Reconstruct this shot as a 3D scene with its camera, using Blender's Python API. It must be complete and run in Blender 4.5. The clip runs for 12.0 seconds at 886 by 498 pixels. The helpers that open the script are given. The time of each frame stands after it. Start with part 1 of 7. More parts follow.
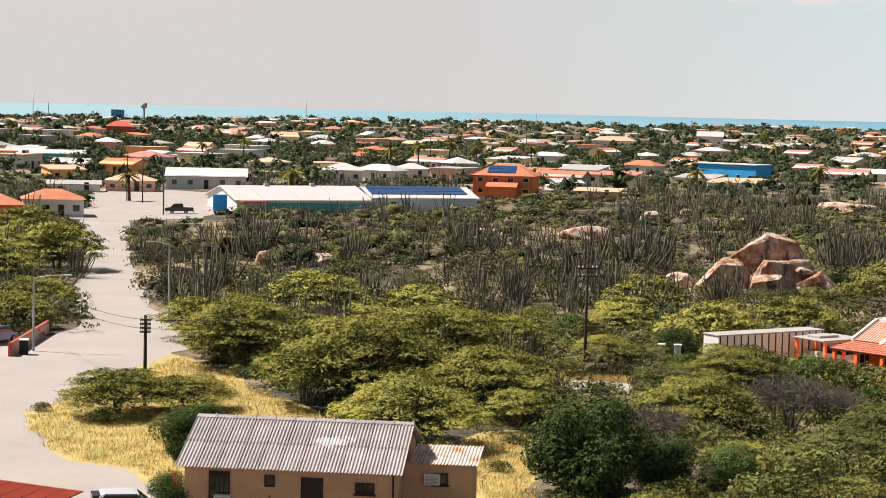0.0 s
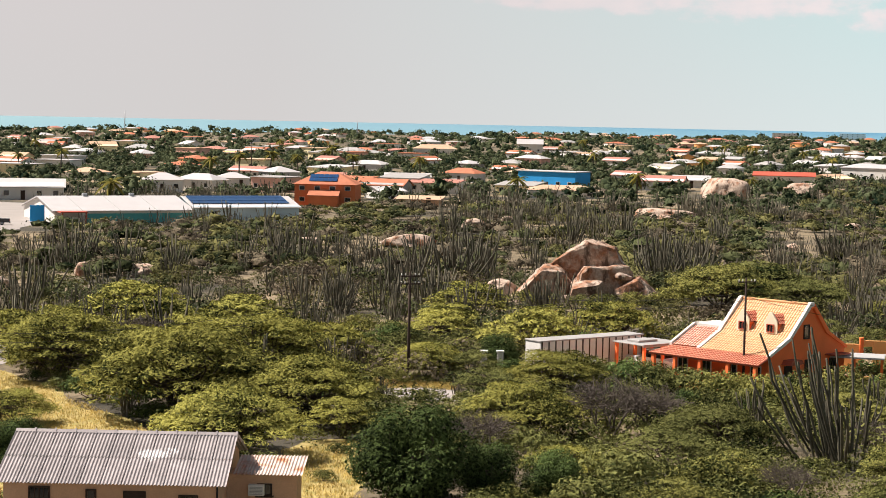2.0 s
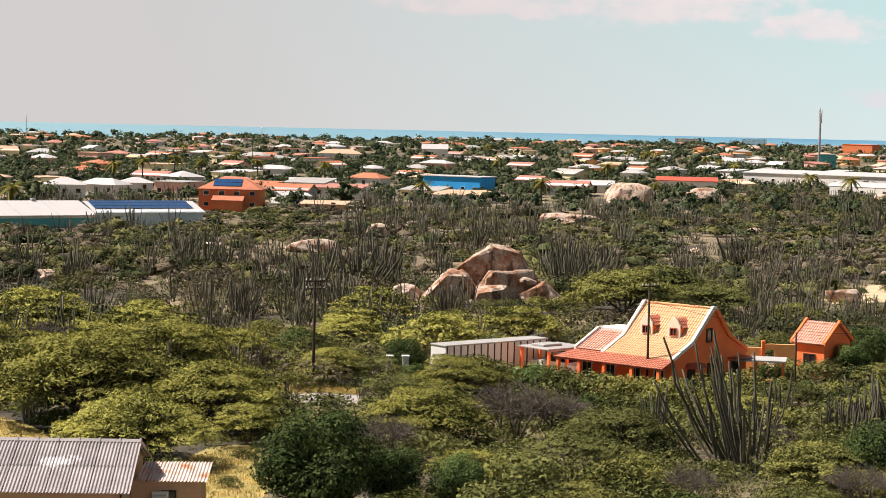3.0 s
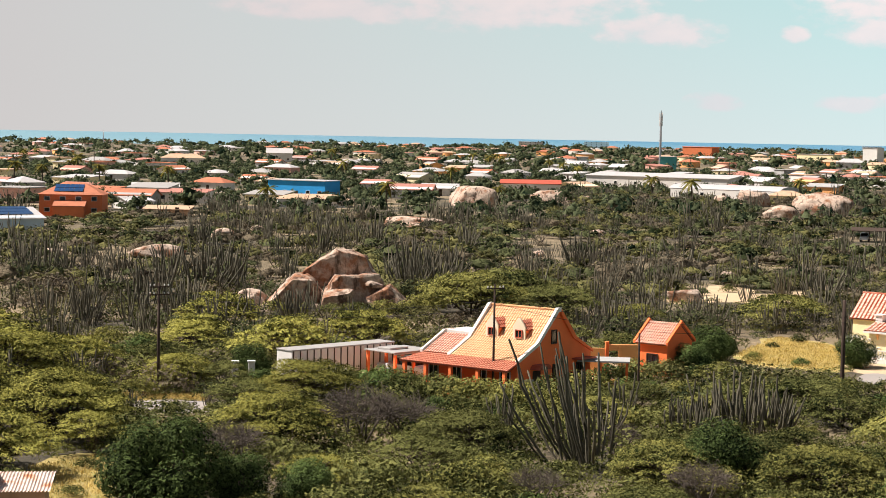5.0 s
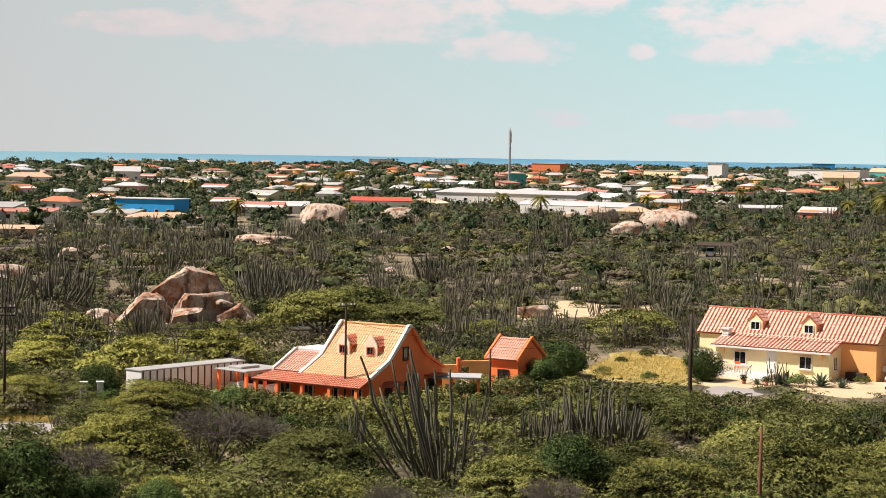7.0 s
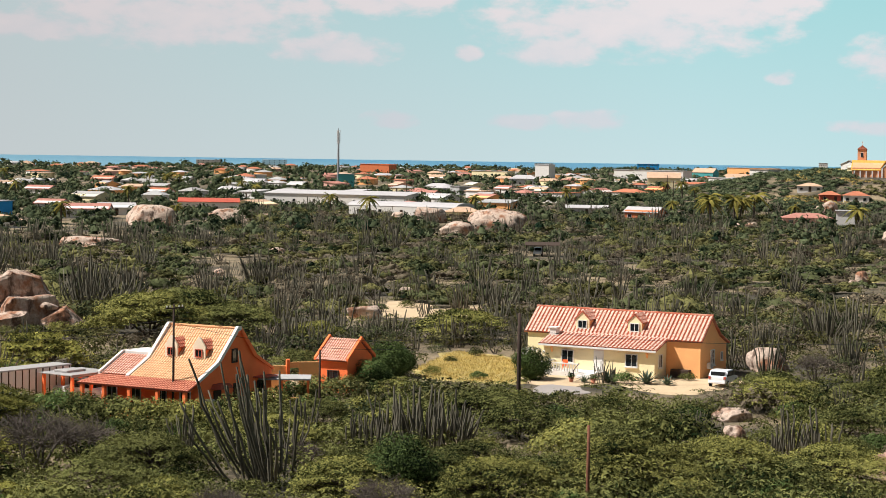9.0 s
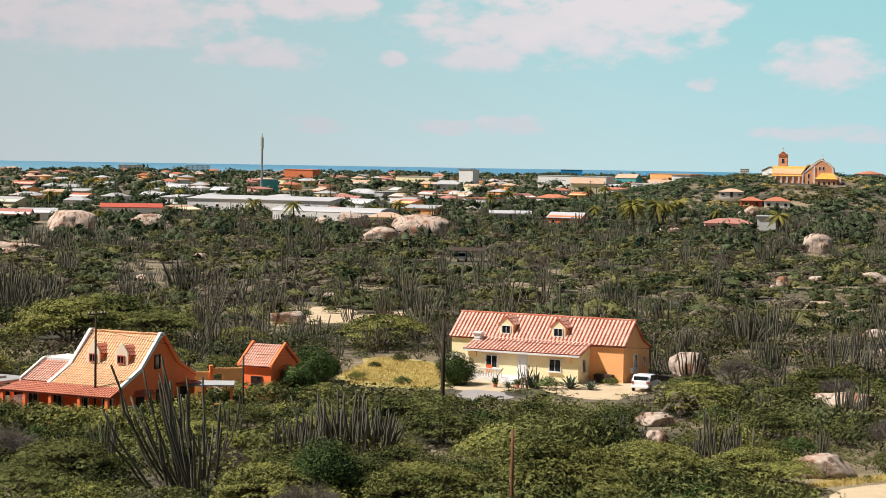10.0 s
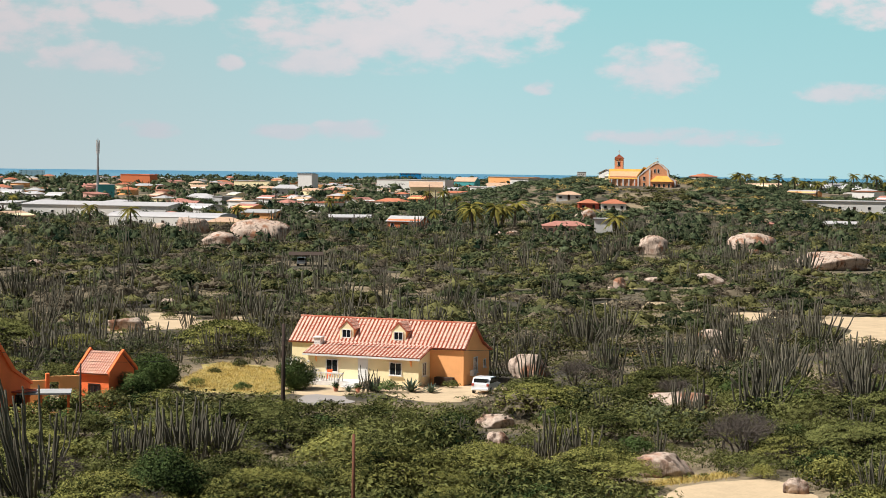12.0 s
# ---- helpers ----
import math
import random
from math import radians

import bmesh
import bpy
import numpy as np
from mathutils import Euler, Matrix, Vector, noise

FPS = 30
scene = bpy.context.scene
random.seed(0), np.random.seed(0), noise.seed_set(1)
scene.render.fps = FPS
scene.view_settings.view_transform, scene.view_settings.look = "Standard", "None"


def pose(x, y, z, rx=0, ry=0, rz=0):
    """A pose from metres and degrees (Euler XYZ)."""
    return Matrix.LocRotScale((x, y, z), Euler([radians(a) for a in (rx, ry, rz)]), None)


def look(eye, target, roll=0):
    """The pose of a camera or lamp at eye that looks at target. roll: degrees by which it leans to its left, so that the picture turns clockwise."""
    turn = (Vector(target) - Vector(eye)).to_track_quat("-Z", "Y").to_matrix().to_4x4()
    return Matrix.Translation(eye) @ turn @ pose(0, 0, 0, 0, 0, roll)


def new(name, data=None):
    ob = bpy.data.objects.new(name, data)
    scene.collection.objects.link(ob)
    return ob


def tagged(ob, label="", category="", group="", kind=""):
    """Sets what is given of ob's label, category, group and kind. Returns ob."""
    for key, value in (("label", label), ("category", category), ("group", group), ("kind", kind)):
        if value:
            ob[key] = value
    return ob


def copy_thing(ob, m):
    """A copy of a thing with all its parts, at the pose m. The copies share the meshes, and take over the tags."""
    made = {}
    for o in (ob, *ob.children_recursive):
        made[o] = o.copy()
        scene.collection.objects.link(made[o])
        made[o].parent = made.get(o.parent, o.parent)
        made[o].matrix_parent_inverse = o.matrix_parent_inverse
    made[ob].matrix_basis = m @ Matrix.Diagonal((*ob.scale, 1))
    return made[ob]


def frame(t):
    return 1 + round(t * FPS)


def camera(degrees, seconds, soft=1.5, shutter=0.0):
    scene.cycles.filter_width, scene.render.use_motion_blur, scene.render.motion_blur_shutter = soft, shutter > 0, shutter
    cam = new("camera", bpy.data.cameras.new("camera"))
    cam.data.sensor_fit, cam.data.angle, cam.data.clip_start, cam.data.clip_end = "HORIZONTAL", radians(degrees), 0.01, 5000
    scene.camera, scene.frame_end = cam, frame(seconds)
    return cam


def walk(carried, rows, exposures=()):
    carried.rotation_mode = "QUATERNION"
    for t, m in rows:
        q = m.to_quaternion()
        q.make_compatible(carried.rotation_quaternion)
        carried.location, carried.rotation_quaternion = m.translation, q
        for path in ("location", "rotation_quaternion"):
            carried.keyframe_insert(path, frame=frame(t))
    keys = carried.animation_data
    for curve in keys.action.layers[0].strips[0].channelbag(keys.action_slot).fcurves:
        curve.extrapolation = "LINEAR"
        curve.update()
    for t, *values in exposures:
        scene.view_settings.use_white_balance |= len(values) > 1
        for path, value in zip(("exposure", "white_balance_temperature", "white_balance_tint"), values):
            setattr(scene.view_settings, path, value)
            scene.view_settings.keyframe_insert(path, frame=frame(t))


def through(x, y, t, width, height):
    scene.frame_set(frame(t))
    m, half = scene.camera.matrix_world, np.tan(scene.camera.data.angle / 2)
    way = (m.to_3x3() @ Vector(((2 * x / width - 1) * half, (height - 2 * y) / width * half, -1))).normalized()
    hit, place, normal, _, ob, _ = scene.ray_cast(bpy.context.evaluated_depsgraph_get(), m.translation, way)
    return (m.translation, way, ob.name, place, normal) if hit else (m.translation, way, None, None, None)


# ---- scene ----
# A long lens on a fixed lookout about 20 m over the plain, panning to the right.
cam = camera(26.4, 12.0, soft=0.6)
EYE = 20.5
ROWS = [  # seconds, yaw, pitch, roll
    (0.0, 0.000, -4.395, 1.305),
    (0.5, -1.205, -4.303, 1.267),
    (1.0, -2.549, -4.220, 1.199),
    (1.5, -3.946, -4.129, 1.135),
    (2.0, -5.389, -4.026, 1.144),
    (2.5, -6.839, -3.913, 1.186),
    (3.0, -8.270, -3.820, 1.249),
    (5.0, -12.958, -3.614, 1.074),
    (5.5, -14.003, -3.485, 1.020),
    (6.0, -15.115, -3.329, 1.045),
    (6.5, -16.276, -3.156, 0.957),
    (7.0, -17.477, -3.013, 0.894),
    (9.0, -22.665, -2.914, 0.872),
    (9.5, -23.880, -2.850, 0.928),
    (10.0, -24.969, -2.713, 0.947),
    (10.5, -26.038, -2.577, 0.898),
    (11.0, -27.213, -2.513, 0.898),
    (11.5, -28.470, -2.506, 0.837),
    (12.0, -29.833, -2.524, 0.718),
]
walk(cam, [(t, pose(0, 0, EYE, 90 + pitch, 0, yaw) @ pose(0, 0, 0, 0, 0, roll)) for t, yaw, pitch, roll in ROWS],
     exposures=((0.0, 0.94, 6350, 12.0), (3.0, 0.88, 6350, 12.0), (7.0, 0.78, 6300, 10.5), (9.5, 0.60, 6000, 8.0), (12.0, 0.53, 5950, 7.0)))

# ---------------------------------------------------------------- light
SUN_AZ, SUN_EL = -74.0, 54.0     # degrees clockwise from +y, degrees up
sun = new("sun", bpy.data.lights.new("sun", "SUN"))
sun.data.energy, sun.data.angle, sun.data.color = 5.0, radians(0.53), (1.0, 0.92, 0.82)
_a, _e = radians(SUN_AZ), radians(SUN_EL)
sun.matrix_world = look((0, 0, 0), (-math.sin(_a) * math.cos(_e), -math.cos(_a) * math.cos(_e), -math.sin(_e)))


def nodes_of(tree):
    """A short way to add nodes: N(type, inputs, and the few settings used here)."""
    def add(kind, ins=None, operation="", data_type="", interpolation_type=""):
        node = tree.nodes.new(kind)
        if operation:
            node.operation = operation
        if data_type:
            node.data_type = data_type
        if interpolation_type:
            node.interpolation_type = interpolation_type
        for key, value in (ins or {}).items():
            if isinstance(value, bpy.types.NodeSocket):
                tree.links.new(value, node.inputs[key])
            else:
                node.inputs[key].default_value = value
        return node
    return add


CLOUDS = (  # azimuth, elevation, half width, half height, in degrees
    (14.8, 4.1, 3.6, 0.95), (21.1, 4.6, 1.7, 0.5), (28.3, 4.0, 4.1, 0.95), (30.6, 4.6, 2.8, 1.0), (25.9, 3.1, 1.3, 0.4), (19.3, 3.04, 1.6, 0.45), (36.2, 2.95, 1.4, 0.7), (27.0, 1.05, 1.0, 0.3),
    (25.0, 0.97, 0.9, 0.22), (21.1, 1.0, 0.8, 0.25), (37.2, 0.95, 2.6, 0.24), (23.3, 3.0, 0.4, 0.22), (32.7, 2.4, 0.4, 0.22), (10.0, 3.6, 3.2, 0.4), (41.8, 2.3, 1.2, 0.3), (44, 4.8, 2.5, 0.6))


def sky_world():
    world = bpy.data.worlds.new("sky")
    scene.world = world
    world.use_nodes = True
    tree = world.node_tree
    tree.nodes.clear()
    N = nodes_of(tree)

    def M(op, a, b=0.0, c=0.0):
        return N("ShaderNodeMath", {0: a, 1: b, 2: c}, operation=op).outputs[0]

    def blend(f, a, b):
        m = N("ShaderNodeMix", {0: f, 6: a, 7: b}, data_type="RGBA")
        return m.outputs[2]
    sky = N("ShaderNodeTexSky")
    sky.sky_type, sky.sun_disc, sky.air_density, sky.dust_density = "NISHITA", False, 1.0, 1.5
    sky.sun_elevation, sky.sun_rotation = radians(SUN_EL), radians(SUN_AZ)
    high = N("ShaderNodeVectorMath", {0: sky.outputs[0], "Scale": 0.019}, operation="SCALE").outputs[0]
    way = N("ShaderNodeTexCoord").outputs["Generated"]
    xyz = N("ShaderNodeSeparateXYZ", {0: way})
    az = M("MULTIPLY", M("ARCTAN2", xyz.outputs[0], xyz.outputs[1]), 57.2958)
    el = M("MULTIPLY", M("ARCSINE", xyz.outputs[2]), 57.2958)
    # the hazy lower sky: milky near the sun's side, clear turquoise away from it
    side = N("ShaderNodeMapRange", {0: az, 1: -10.0, 2: 36.0}, interpolation_type="SMOOTHSTEP").outputs[0]
    low = blend(side, (0.745, 0.690, 0.665, 1), (0.39, 0.655, 0.640, 1))
    pale = blend(N("ShaderNodeMapRange", {0: az, 1: 0.0, 2: 50.0}).outputs[0], (0.72, 0.69, 0.66, 1), (0.46, 0.71, 0.70, 1))
    low = blend(N("ShaderNodeMapRange", {0: el, 1: 0.0, 2: 5.0}).outputs[0], pale, low)
    # clouds, stretched along the horizon
    where = N("ShaderNodeCombineXYZ", {0: M("MULTIPLY", az, 0.45), 1: M("MULTIPLY", el, 0.9), 2: 3.7})
    puff = N("ShaderNodeTexNoise", {"Vector": where.outputs[0], "Scale": 1.6, "Detail": 8.0, "Roughness": 0.58})
    bank = 0.0
    for a, e, w, h in CLOUDS:
        dx, dy = M("MULTIPLY", M("SUBTRACT", az, a), 0.72 / w), M("MULTIPLY", M("SUBTRACT", el, e), 0.72 / h)
        bank = M("MAXIMUM", M("SUBTRACT", 1.0, M("MULTIPLY_ADD", dx, dx, M("MULTIPLY", dy, dy))), bank)
    body = M("ADD", M("MULTIPLY", bank, 0.75), M("MULTIPLY", M("SUBTRACT", puff.outputs[0], 0.5), 2.2))
    cloud = N("ShaderNodeMapRange", {0: body, 1: 0.02, 2: 0.66}, interpolation_type="SMOOTHSTEP").outputs[0]
    cloud = M("MULTIPLY", cloud, N("ShaderNodeMapRange", {0: bank, 1: 0.0, 2: 0.12}).outputs[0])
    shade = N("ShaderNodeMapRange", {0: M("MULTIPLY_ADD", puff.outputs[0], 0.6, M("MULTIPLY", el, 0.10)), 1: 0.42, 2: 0.78}).outputs[0]
    white = blend(shade, (0.66, 0.66, 0.66, 1), (0.82, 0.72, 0.69, 1))
    low = blend(M("MULTIPLY", cloud, 0.95), low, white)
    # higher up deep blue sky, with unseen broken cloud all round added as fill
    veil = N("ShaderNodeTexNoise", {"Vector": way, "Scale": 2.6, "Detail": 6.0, "Roughness": 0.55}).outputs[0]
    veil = N("ShaderNodeMapRange", {0: veil, 1: 0.44, 2: 0.60}, interpolation_type="SMOOTHSTEP").outputs[0]
    high = blend(M("MULTIPLY", veil, 0.52), high, (0.55, 0.58, 0.62, 1))
    up = N("ShaderNodeMapRange", {0: el, 1: 5.2, 2: 8.5}, interpolation_type="SMOOTHSTEP").outputs[0]
    colour = blend(up, low, high)
    gain = N("ShaderNodeMapRange", {0: az, 1: 0.0, 2: 30.0, 3: 0.49, 4: 0.68}).outputs[0]
    back = N("ShaderNodeBackground", {0: colour, 1: gain})
    N("ShaderNodeOutputWorld", {0: back.outputs[0]})


sky_world()

# ---------------------------------------------------------------- materials
def paint(name, colour, rough=0.8, vary=0.25, scale=1.2, bump=0.15, fine=14.0, metal=0.0, stain=None, island=0.0, obj=0.0, spec=0.3):
    """A surface with broad stains, fine grain and relief. island, obj: how much pieces and copies differ."""
    m = bpy.data.materials.new(name)
    m.use_nodes = True
    t = m.node_tree
    b = t.nodes["Principled BSDF"]
    N = nodes_of(t)
    pos = N("ShaderNodeNewGeometry")
    broad = N("ShaderNodeTexNoise", {"Vector": pos.outputs["Position"], "Scale": scale, "Detail": 5.0, "Roughness": 0.6})
    grain = N("ShaderNodeTexNoise", {"Vector": pos.outputs["Position"], "Scale": fine, "Detail": 4.0})
    total = N("ShaderNodeMath", {0: broad.outputs[0], 1: 0.65, 2: 0.0}, operation="MULTIPLY_ADD")
    total = N("ShaderNodeMath", {0: grain.outputs[0], 1: 0.35, 2: total.outputs[0]}, operation="MULTIPLY_ADD")
    gain = N("ShaderNodeMapRange", {0: total.outputs[0], 1: 0.3, 2: 0.7, 3: 1 - vary, 4: 1 + vary}).outputs[0]
    if island:
        gain = N("ShaderNodeMath", {0: gain, 1: N("ShaderNodeMapRange", {0: pos.outputs["Random Per Island"], 3: 1 - island, 4: 1 + island}).outputs[0]}, operation="MULTIPLY").outputs[0]
    if obj:
        gain = N("ShaderNodeMath", {0: gain, 1: N("ShaderNodeMapRange", {0: N("ShaderNodeObjectInfo").outputs["Random"], 3: 1 - obj, 4: 1 + obj}).outputs[0]}, operation="MULTIPLY").outputs[0]
    c = N("ShaderNodeVectorMath", {0: (*colour, ), "Scale": gain}, operation="SCALE").outputs[0]
    if stain:
        mask = N("ShaderNodeTexNoise", {"Vector": pos.outputs["Position"], "Scale": scale * 0.8, "Detail": 8.0, "Roughness": 0.7})
        f = N("ShaderNodeMapRange", {0: mask.outputs[0], 1: 0.48, 2: 0.66}).outputs[0]
        c = N("ShaderNodeMix", {0: f, 6: c, 7: (*stain, 1)}, data_type="RGBA").outputs[2]
    t.links.new(c, b.inputs["Base Color"])
    b.inputs["Roughness"].default_value = rough
    b.inputs["Metallic"].default_value = metal
    b.inputs["Specular IOR Level"].default_value = spec
    if bump:
        h = N("ShaderNodeBump", {"Height": total.outputs[0], "Strength": bump, "Distance": 0.05})
        t.links.new(h.outputs[0], b.inputs["Normal"])
    return m


def foliage(name, colour, tip, through=0.25, lace=20.0, gaps=0.47):
    """Leaves that differ clump by clump and let some light through."""
    m = bpy.data.materials.new(name)
    m.use_nodes = True
    t = m.node_tree
    t.nodes.clear()
    N = nodes_of(t)
    g = N("ShaderNodeNewGeometry")
    # tones differ by chance; their wide spread adds shade-to-sun contrast in colour
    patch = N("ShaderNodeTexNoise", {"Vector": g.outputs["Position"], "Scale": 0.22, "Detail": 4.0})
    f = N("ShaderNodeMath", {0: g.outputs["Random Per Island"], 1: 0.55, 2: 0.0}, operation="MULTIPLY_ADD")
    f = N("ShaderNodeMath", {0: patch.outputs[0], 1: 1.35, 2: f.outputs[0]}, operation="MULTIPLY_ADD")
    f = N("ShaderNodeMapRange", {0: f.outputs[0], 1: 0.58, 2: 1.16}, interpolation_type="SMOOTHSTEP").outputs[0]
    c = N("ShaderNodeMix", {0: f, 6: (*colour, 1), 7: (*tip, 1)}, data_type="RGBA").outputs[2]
    o = N("ShaderNodeMapRange", {0: N("ShaderNodeObjectInfo").outputs["Random"], 3: 0.75, 4: 1.25}).outputs[0]
    c = N("ShaderNodeVectorMath", {0: c, "Scale": o}, operation="SCALE").outputs[0]
    d = N("ShaderNodeBsdfPrincipled", {"Base Color": c, "Roughness": 0.65, "Specular IOR Level": 0.02})
    tr = N("ShaderNodeBsdfTranslucent", {0: c})
    mix = N("ShaderNodeMixShader", {0: through, 1: d.outputs[0], 2: tr.outputs[0]})
    # leaflets with gaps between them
    fine = N("ShaderNodeTexNoise", {"Vector": g.outputs["Position"], "Scale": lace, "Detail": 2.0}).outputs[0]
    hole = N("ShaderNodeMath", {0: fine, 1: gaps}, operation="GREATER_THAN").outputs[0]
    mix = N("ShaderNodeMixShader", {0: hole, 1: N("ShaderNodeBsdfTransparent").outputs[0], 2: mix.outputs[0]})
    N("ShaderNodeOutputMaterial", {0: mix.outputs[0]})
    return m


def glass_dark(name="window_glass"):
    m = bpy.data.materials.new(name)
    m.use_nodes = True
    b = m.node_tree.nodes["Principled BSDF"]
    b.inputs["Base Color"].default_value = (0.012, 0.016, 0.02, 1)
    b.inputs["Roughness"].default_value = 0.06
    b.inputs["Specular IOR Level"].default_value = 0.6
    return m


def ground_material():
    m = bpy.data.materials.new("ground")
    m.use_nodes = True
    t = m.node_tree
    b = t.nodes["Principled BSDF"]
    N = nodes_of(t)
    g = N("ShaderNodeNewGeometry").outputs["Position"]
    a = N("ShaderNodeTexNoise", {"Vector": g, "Scale": 0.045, "Detail": 6.0, "Roughness": 0.6}).outputs[0]
    s = N("ShaderNodeTexNoise", {"Vector": g, "Scale": 1.7, "Detail": 8.0, "Roughness": 0.7}).outputs[0]
    f = N("ShaderNodeMapRange", {0: a, 1: 0.42, 2: 0.62}).outputs[0]
    c = N("ShaderNodeMix", {0: f, 6: (0.050, 0.042, 0.026, 1), 7: (0.27, 0.205, 0.12, 1)}, data_type="RGBA").outputs[2]
    k = N("ShaderNodeMapRange", {0: s, 1: 0.3, 2: 0.7, 3: 0.55, 4: 1.3}).outputs[0]
    c = N("ShaderNodeVectorMath", {0: c, "Scale": k}, operation="SCALE").outputs[0]
    t.links.new(c, b.inputs["Base Color"])
    b.inputs["Roughness"].default_value = 0.95
    h = N("ShaderNodeBump", {"Height": s, "Strength": 0.6, "Distance": 0.2})
    t.links.new(h.outputs[0], b.inputs["Normal"])
    return m


def sea_material():
    """The sea: haze painted in as milky turquoise towards the sun's side, deeper blue away."""
    m = bpy.data.materials.new("sea")
    m.use_nodes = True
    t = m.node_tree
    b = t.nodes["Principled BSDF"]
    N = nodes_of(t)
    g = N("ShaderNodeNewGeometry").outputs["Position"]
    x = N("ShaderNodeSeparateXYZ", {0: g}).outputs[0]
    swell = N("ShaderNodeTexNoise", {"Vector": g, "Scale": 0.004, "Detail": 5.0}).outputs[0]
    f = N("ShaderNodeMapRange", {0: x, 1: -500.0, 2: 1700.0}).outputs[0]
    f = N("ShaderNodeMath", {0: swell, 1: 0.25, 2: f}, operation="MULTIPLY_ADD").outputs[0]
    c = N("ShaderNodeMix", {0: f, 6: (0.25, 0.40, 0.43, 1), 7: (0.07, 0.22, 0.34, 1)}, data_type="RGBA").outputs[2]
    t.links.new(c, b.inputs["Base Color"])
    b.inputs["Roughness"].default_value = 0.4
    return m


def splashed():
    """Weathered grey corrugated sheet with a splash of white paint."""
    m = paint("weathered_corrugated_sheet", (0.30, 0.265, 0.262), 0.85, 0.25, 0.7, 0.2, 8.0, obj=0.10)
    t = m.node_tree
    b = t.nodes["Principled BSDF"]
    N = nodes_of(t)
    g = N("ShaderNodeNewGeometry").outputs["Position"]
    off = N("ShaderNodeVectorMath", {0: g, 1: (-5.3, 93.5, 3.5)}, operation="SUBTRACT").outputs[0]
    far = N("ShaderNodeVectorMath", {0: N("ShaderNodeVectorMath", {0: off, 1: (0.8, 1.5, 1.5)}, operation="MULTIPLY").outputs[0]}, operation="LENGTH").outputs["Value"]
    n = N("ShaderNodeTexNoise", {"Vector": g, "Scale": 2.6, "Detail": 6.0, "Roughness": 0.7}).outputs[0]
    k = N("ShaderNodeMath", {0: n, 1: 3.2, 2: -1.05}, operation="MULTIPLY_ADD").outputs[0]
    k = N("ShaderNodeMath", {0: k, 1: far}, operation="SUBTRACT").outputs[0]
    k = N("ShaderNodeMapRange", {0: k, 1: -0.25, 2: 0.05, 4: 0.9}).outputs[0]
    old = b.inputs["Base Color"].links[0].from_socket
    c = N("ShaderNodeMix", {0: k, 6: old, 7: (0.62, 0.58, 0.57, 1)}, data_type="RGBA").outputs[2]
    t.links.new(c, b.inputs["Base Color"])
    return m


def rock_material(name="granite", rust=0.50, wet=0.52):
    """Pale granite with rusty patches and dark water streaks."""
    m = bpy.data.materials.new(name)
    m.use_nodes = True
    t = m.node_tree
    b = t.nodes["Principled BSDF"]
    N = nodes_of(t)
    g = N("ShaderNodeNewGeometry").outputs["Position"]
    grain = N("ShaderNodeTexNoise", {"Vector": g, "Scale": 3.0, "Detail": 8.0, "Roughness": 0.7}).outputs[0]
    patch = N("ShaderNodeTexNoise", {"Vector": g, "Scale": 0.42, "Detail": 5.0, "Roughness": 0.6}).outputs[0]
    flow = N("ShaderNodeVectorMath", {0: g, 1: (1.0, 1.0, 0.28)}, operation="MULTIPLY").outputs[0]
    streak = N("ShaderNodeTexNoise", {"Vector": flow, "Scale": 1.1, "Detail": 6.0, "Roughness": 0.65}).outputs[0]
    k = N("ShaderNodeMapRange", {0: grain, 1: 0.3, 2: 0.7, 3: 0.65, 4: 1.25}).outputs[0]
    c = N("ShaderNodeMix", {0: N("ShaderNodeMapRange", {0: patch, 1: rust, 2: rust + 0.13}).outputs[0], 6: (0.50, 0.385, 0.305, 1), 7: (0.31, 0.15, 0.085, 1)}, data_type="RGBA").outputs[2]
    c = N("ShaderNodeMix", {0: N("ShaderNodeMapRange", {0: streak, 1: wet, 2: wet + 0.10, 4: 0.88}).outputs[0], 6: c, 7: (0.085, 0.05, 0.035, 1)}, data_type="RGBA").outputs[2]
    c = N("ShaderNodeVectorMath", {0: c, "Scale": k}, operation="SCALE").outputs[0]
    t.links.new(c, b.inputs["Base Color"])
    b.inputs["Roughness"].default_value = 0.92
    b.inputs["Specular IOR Level"].default_value = 0.15
    h = N("ShaderNodeBump", {"Height": grain, "Strength": 0.9, "Distance": 0.12})
    t.links.new(h.outputs[0], b.inputs["Normal"])
    return m


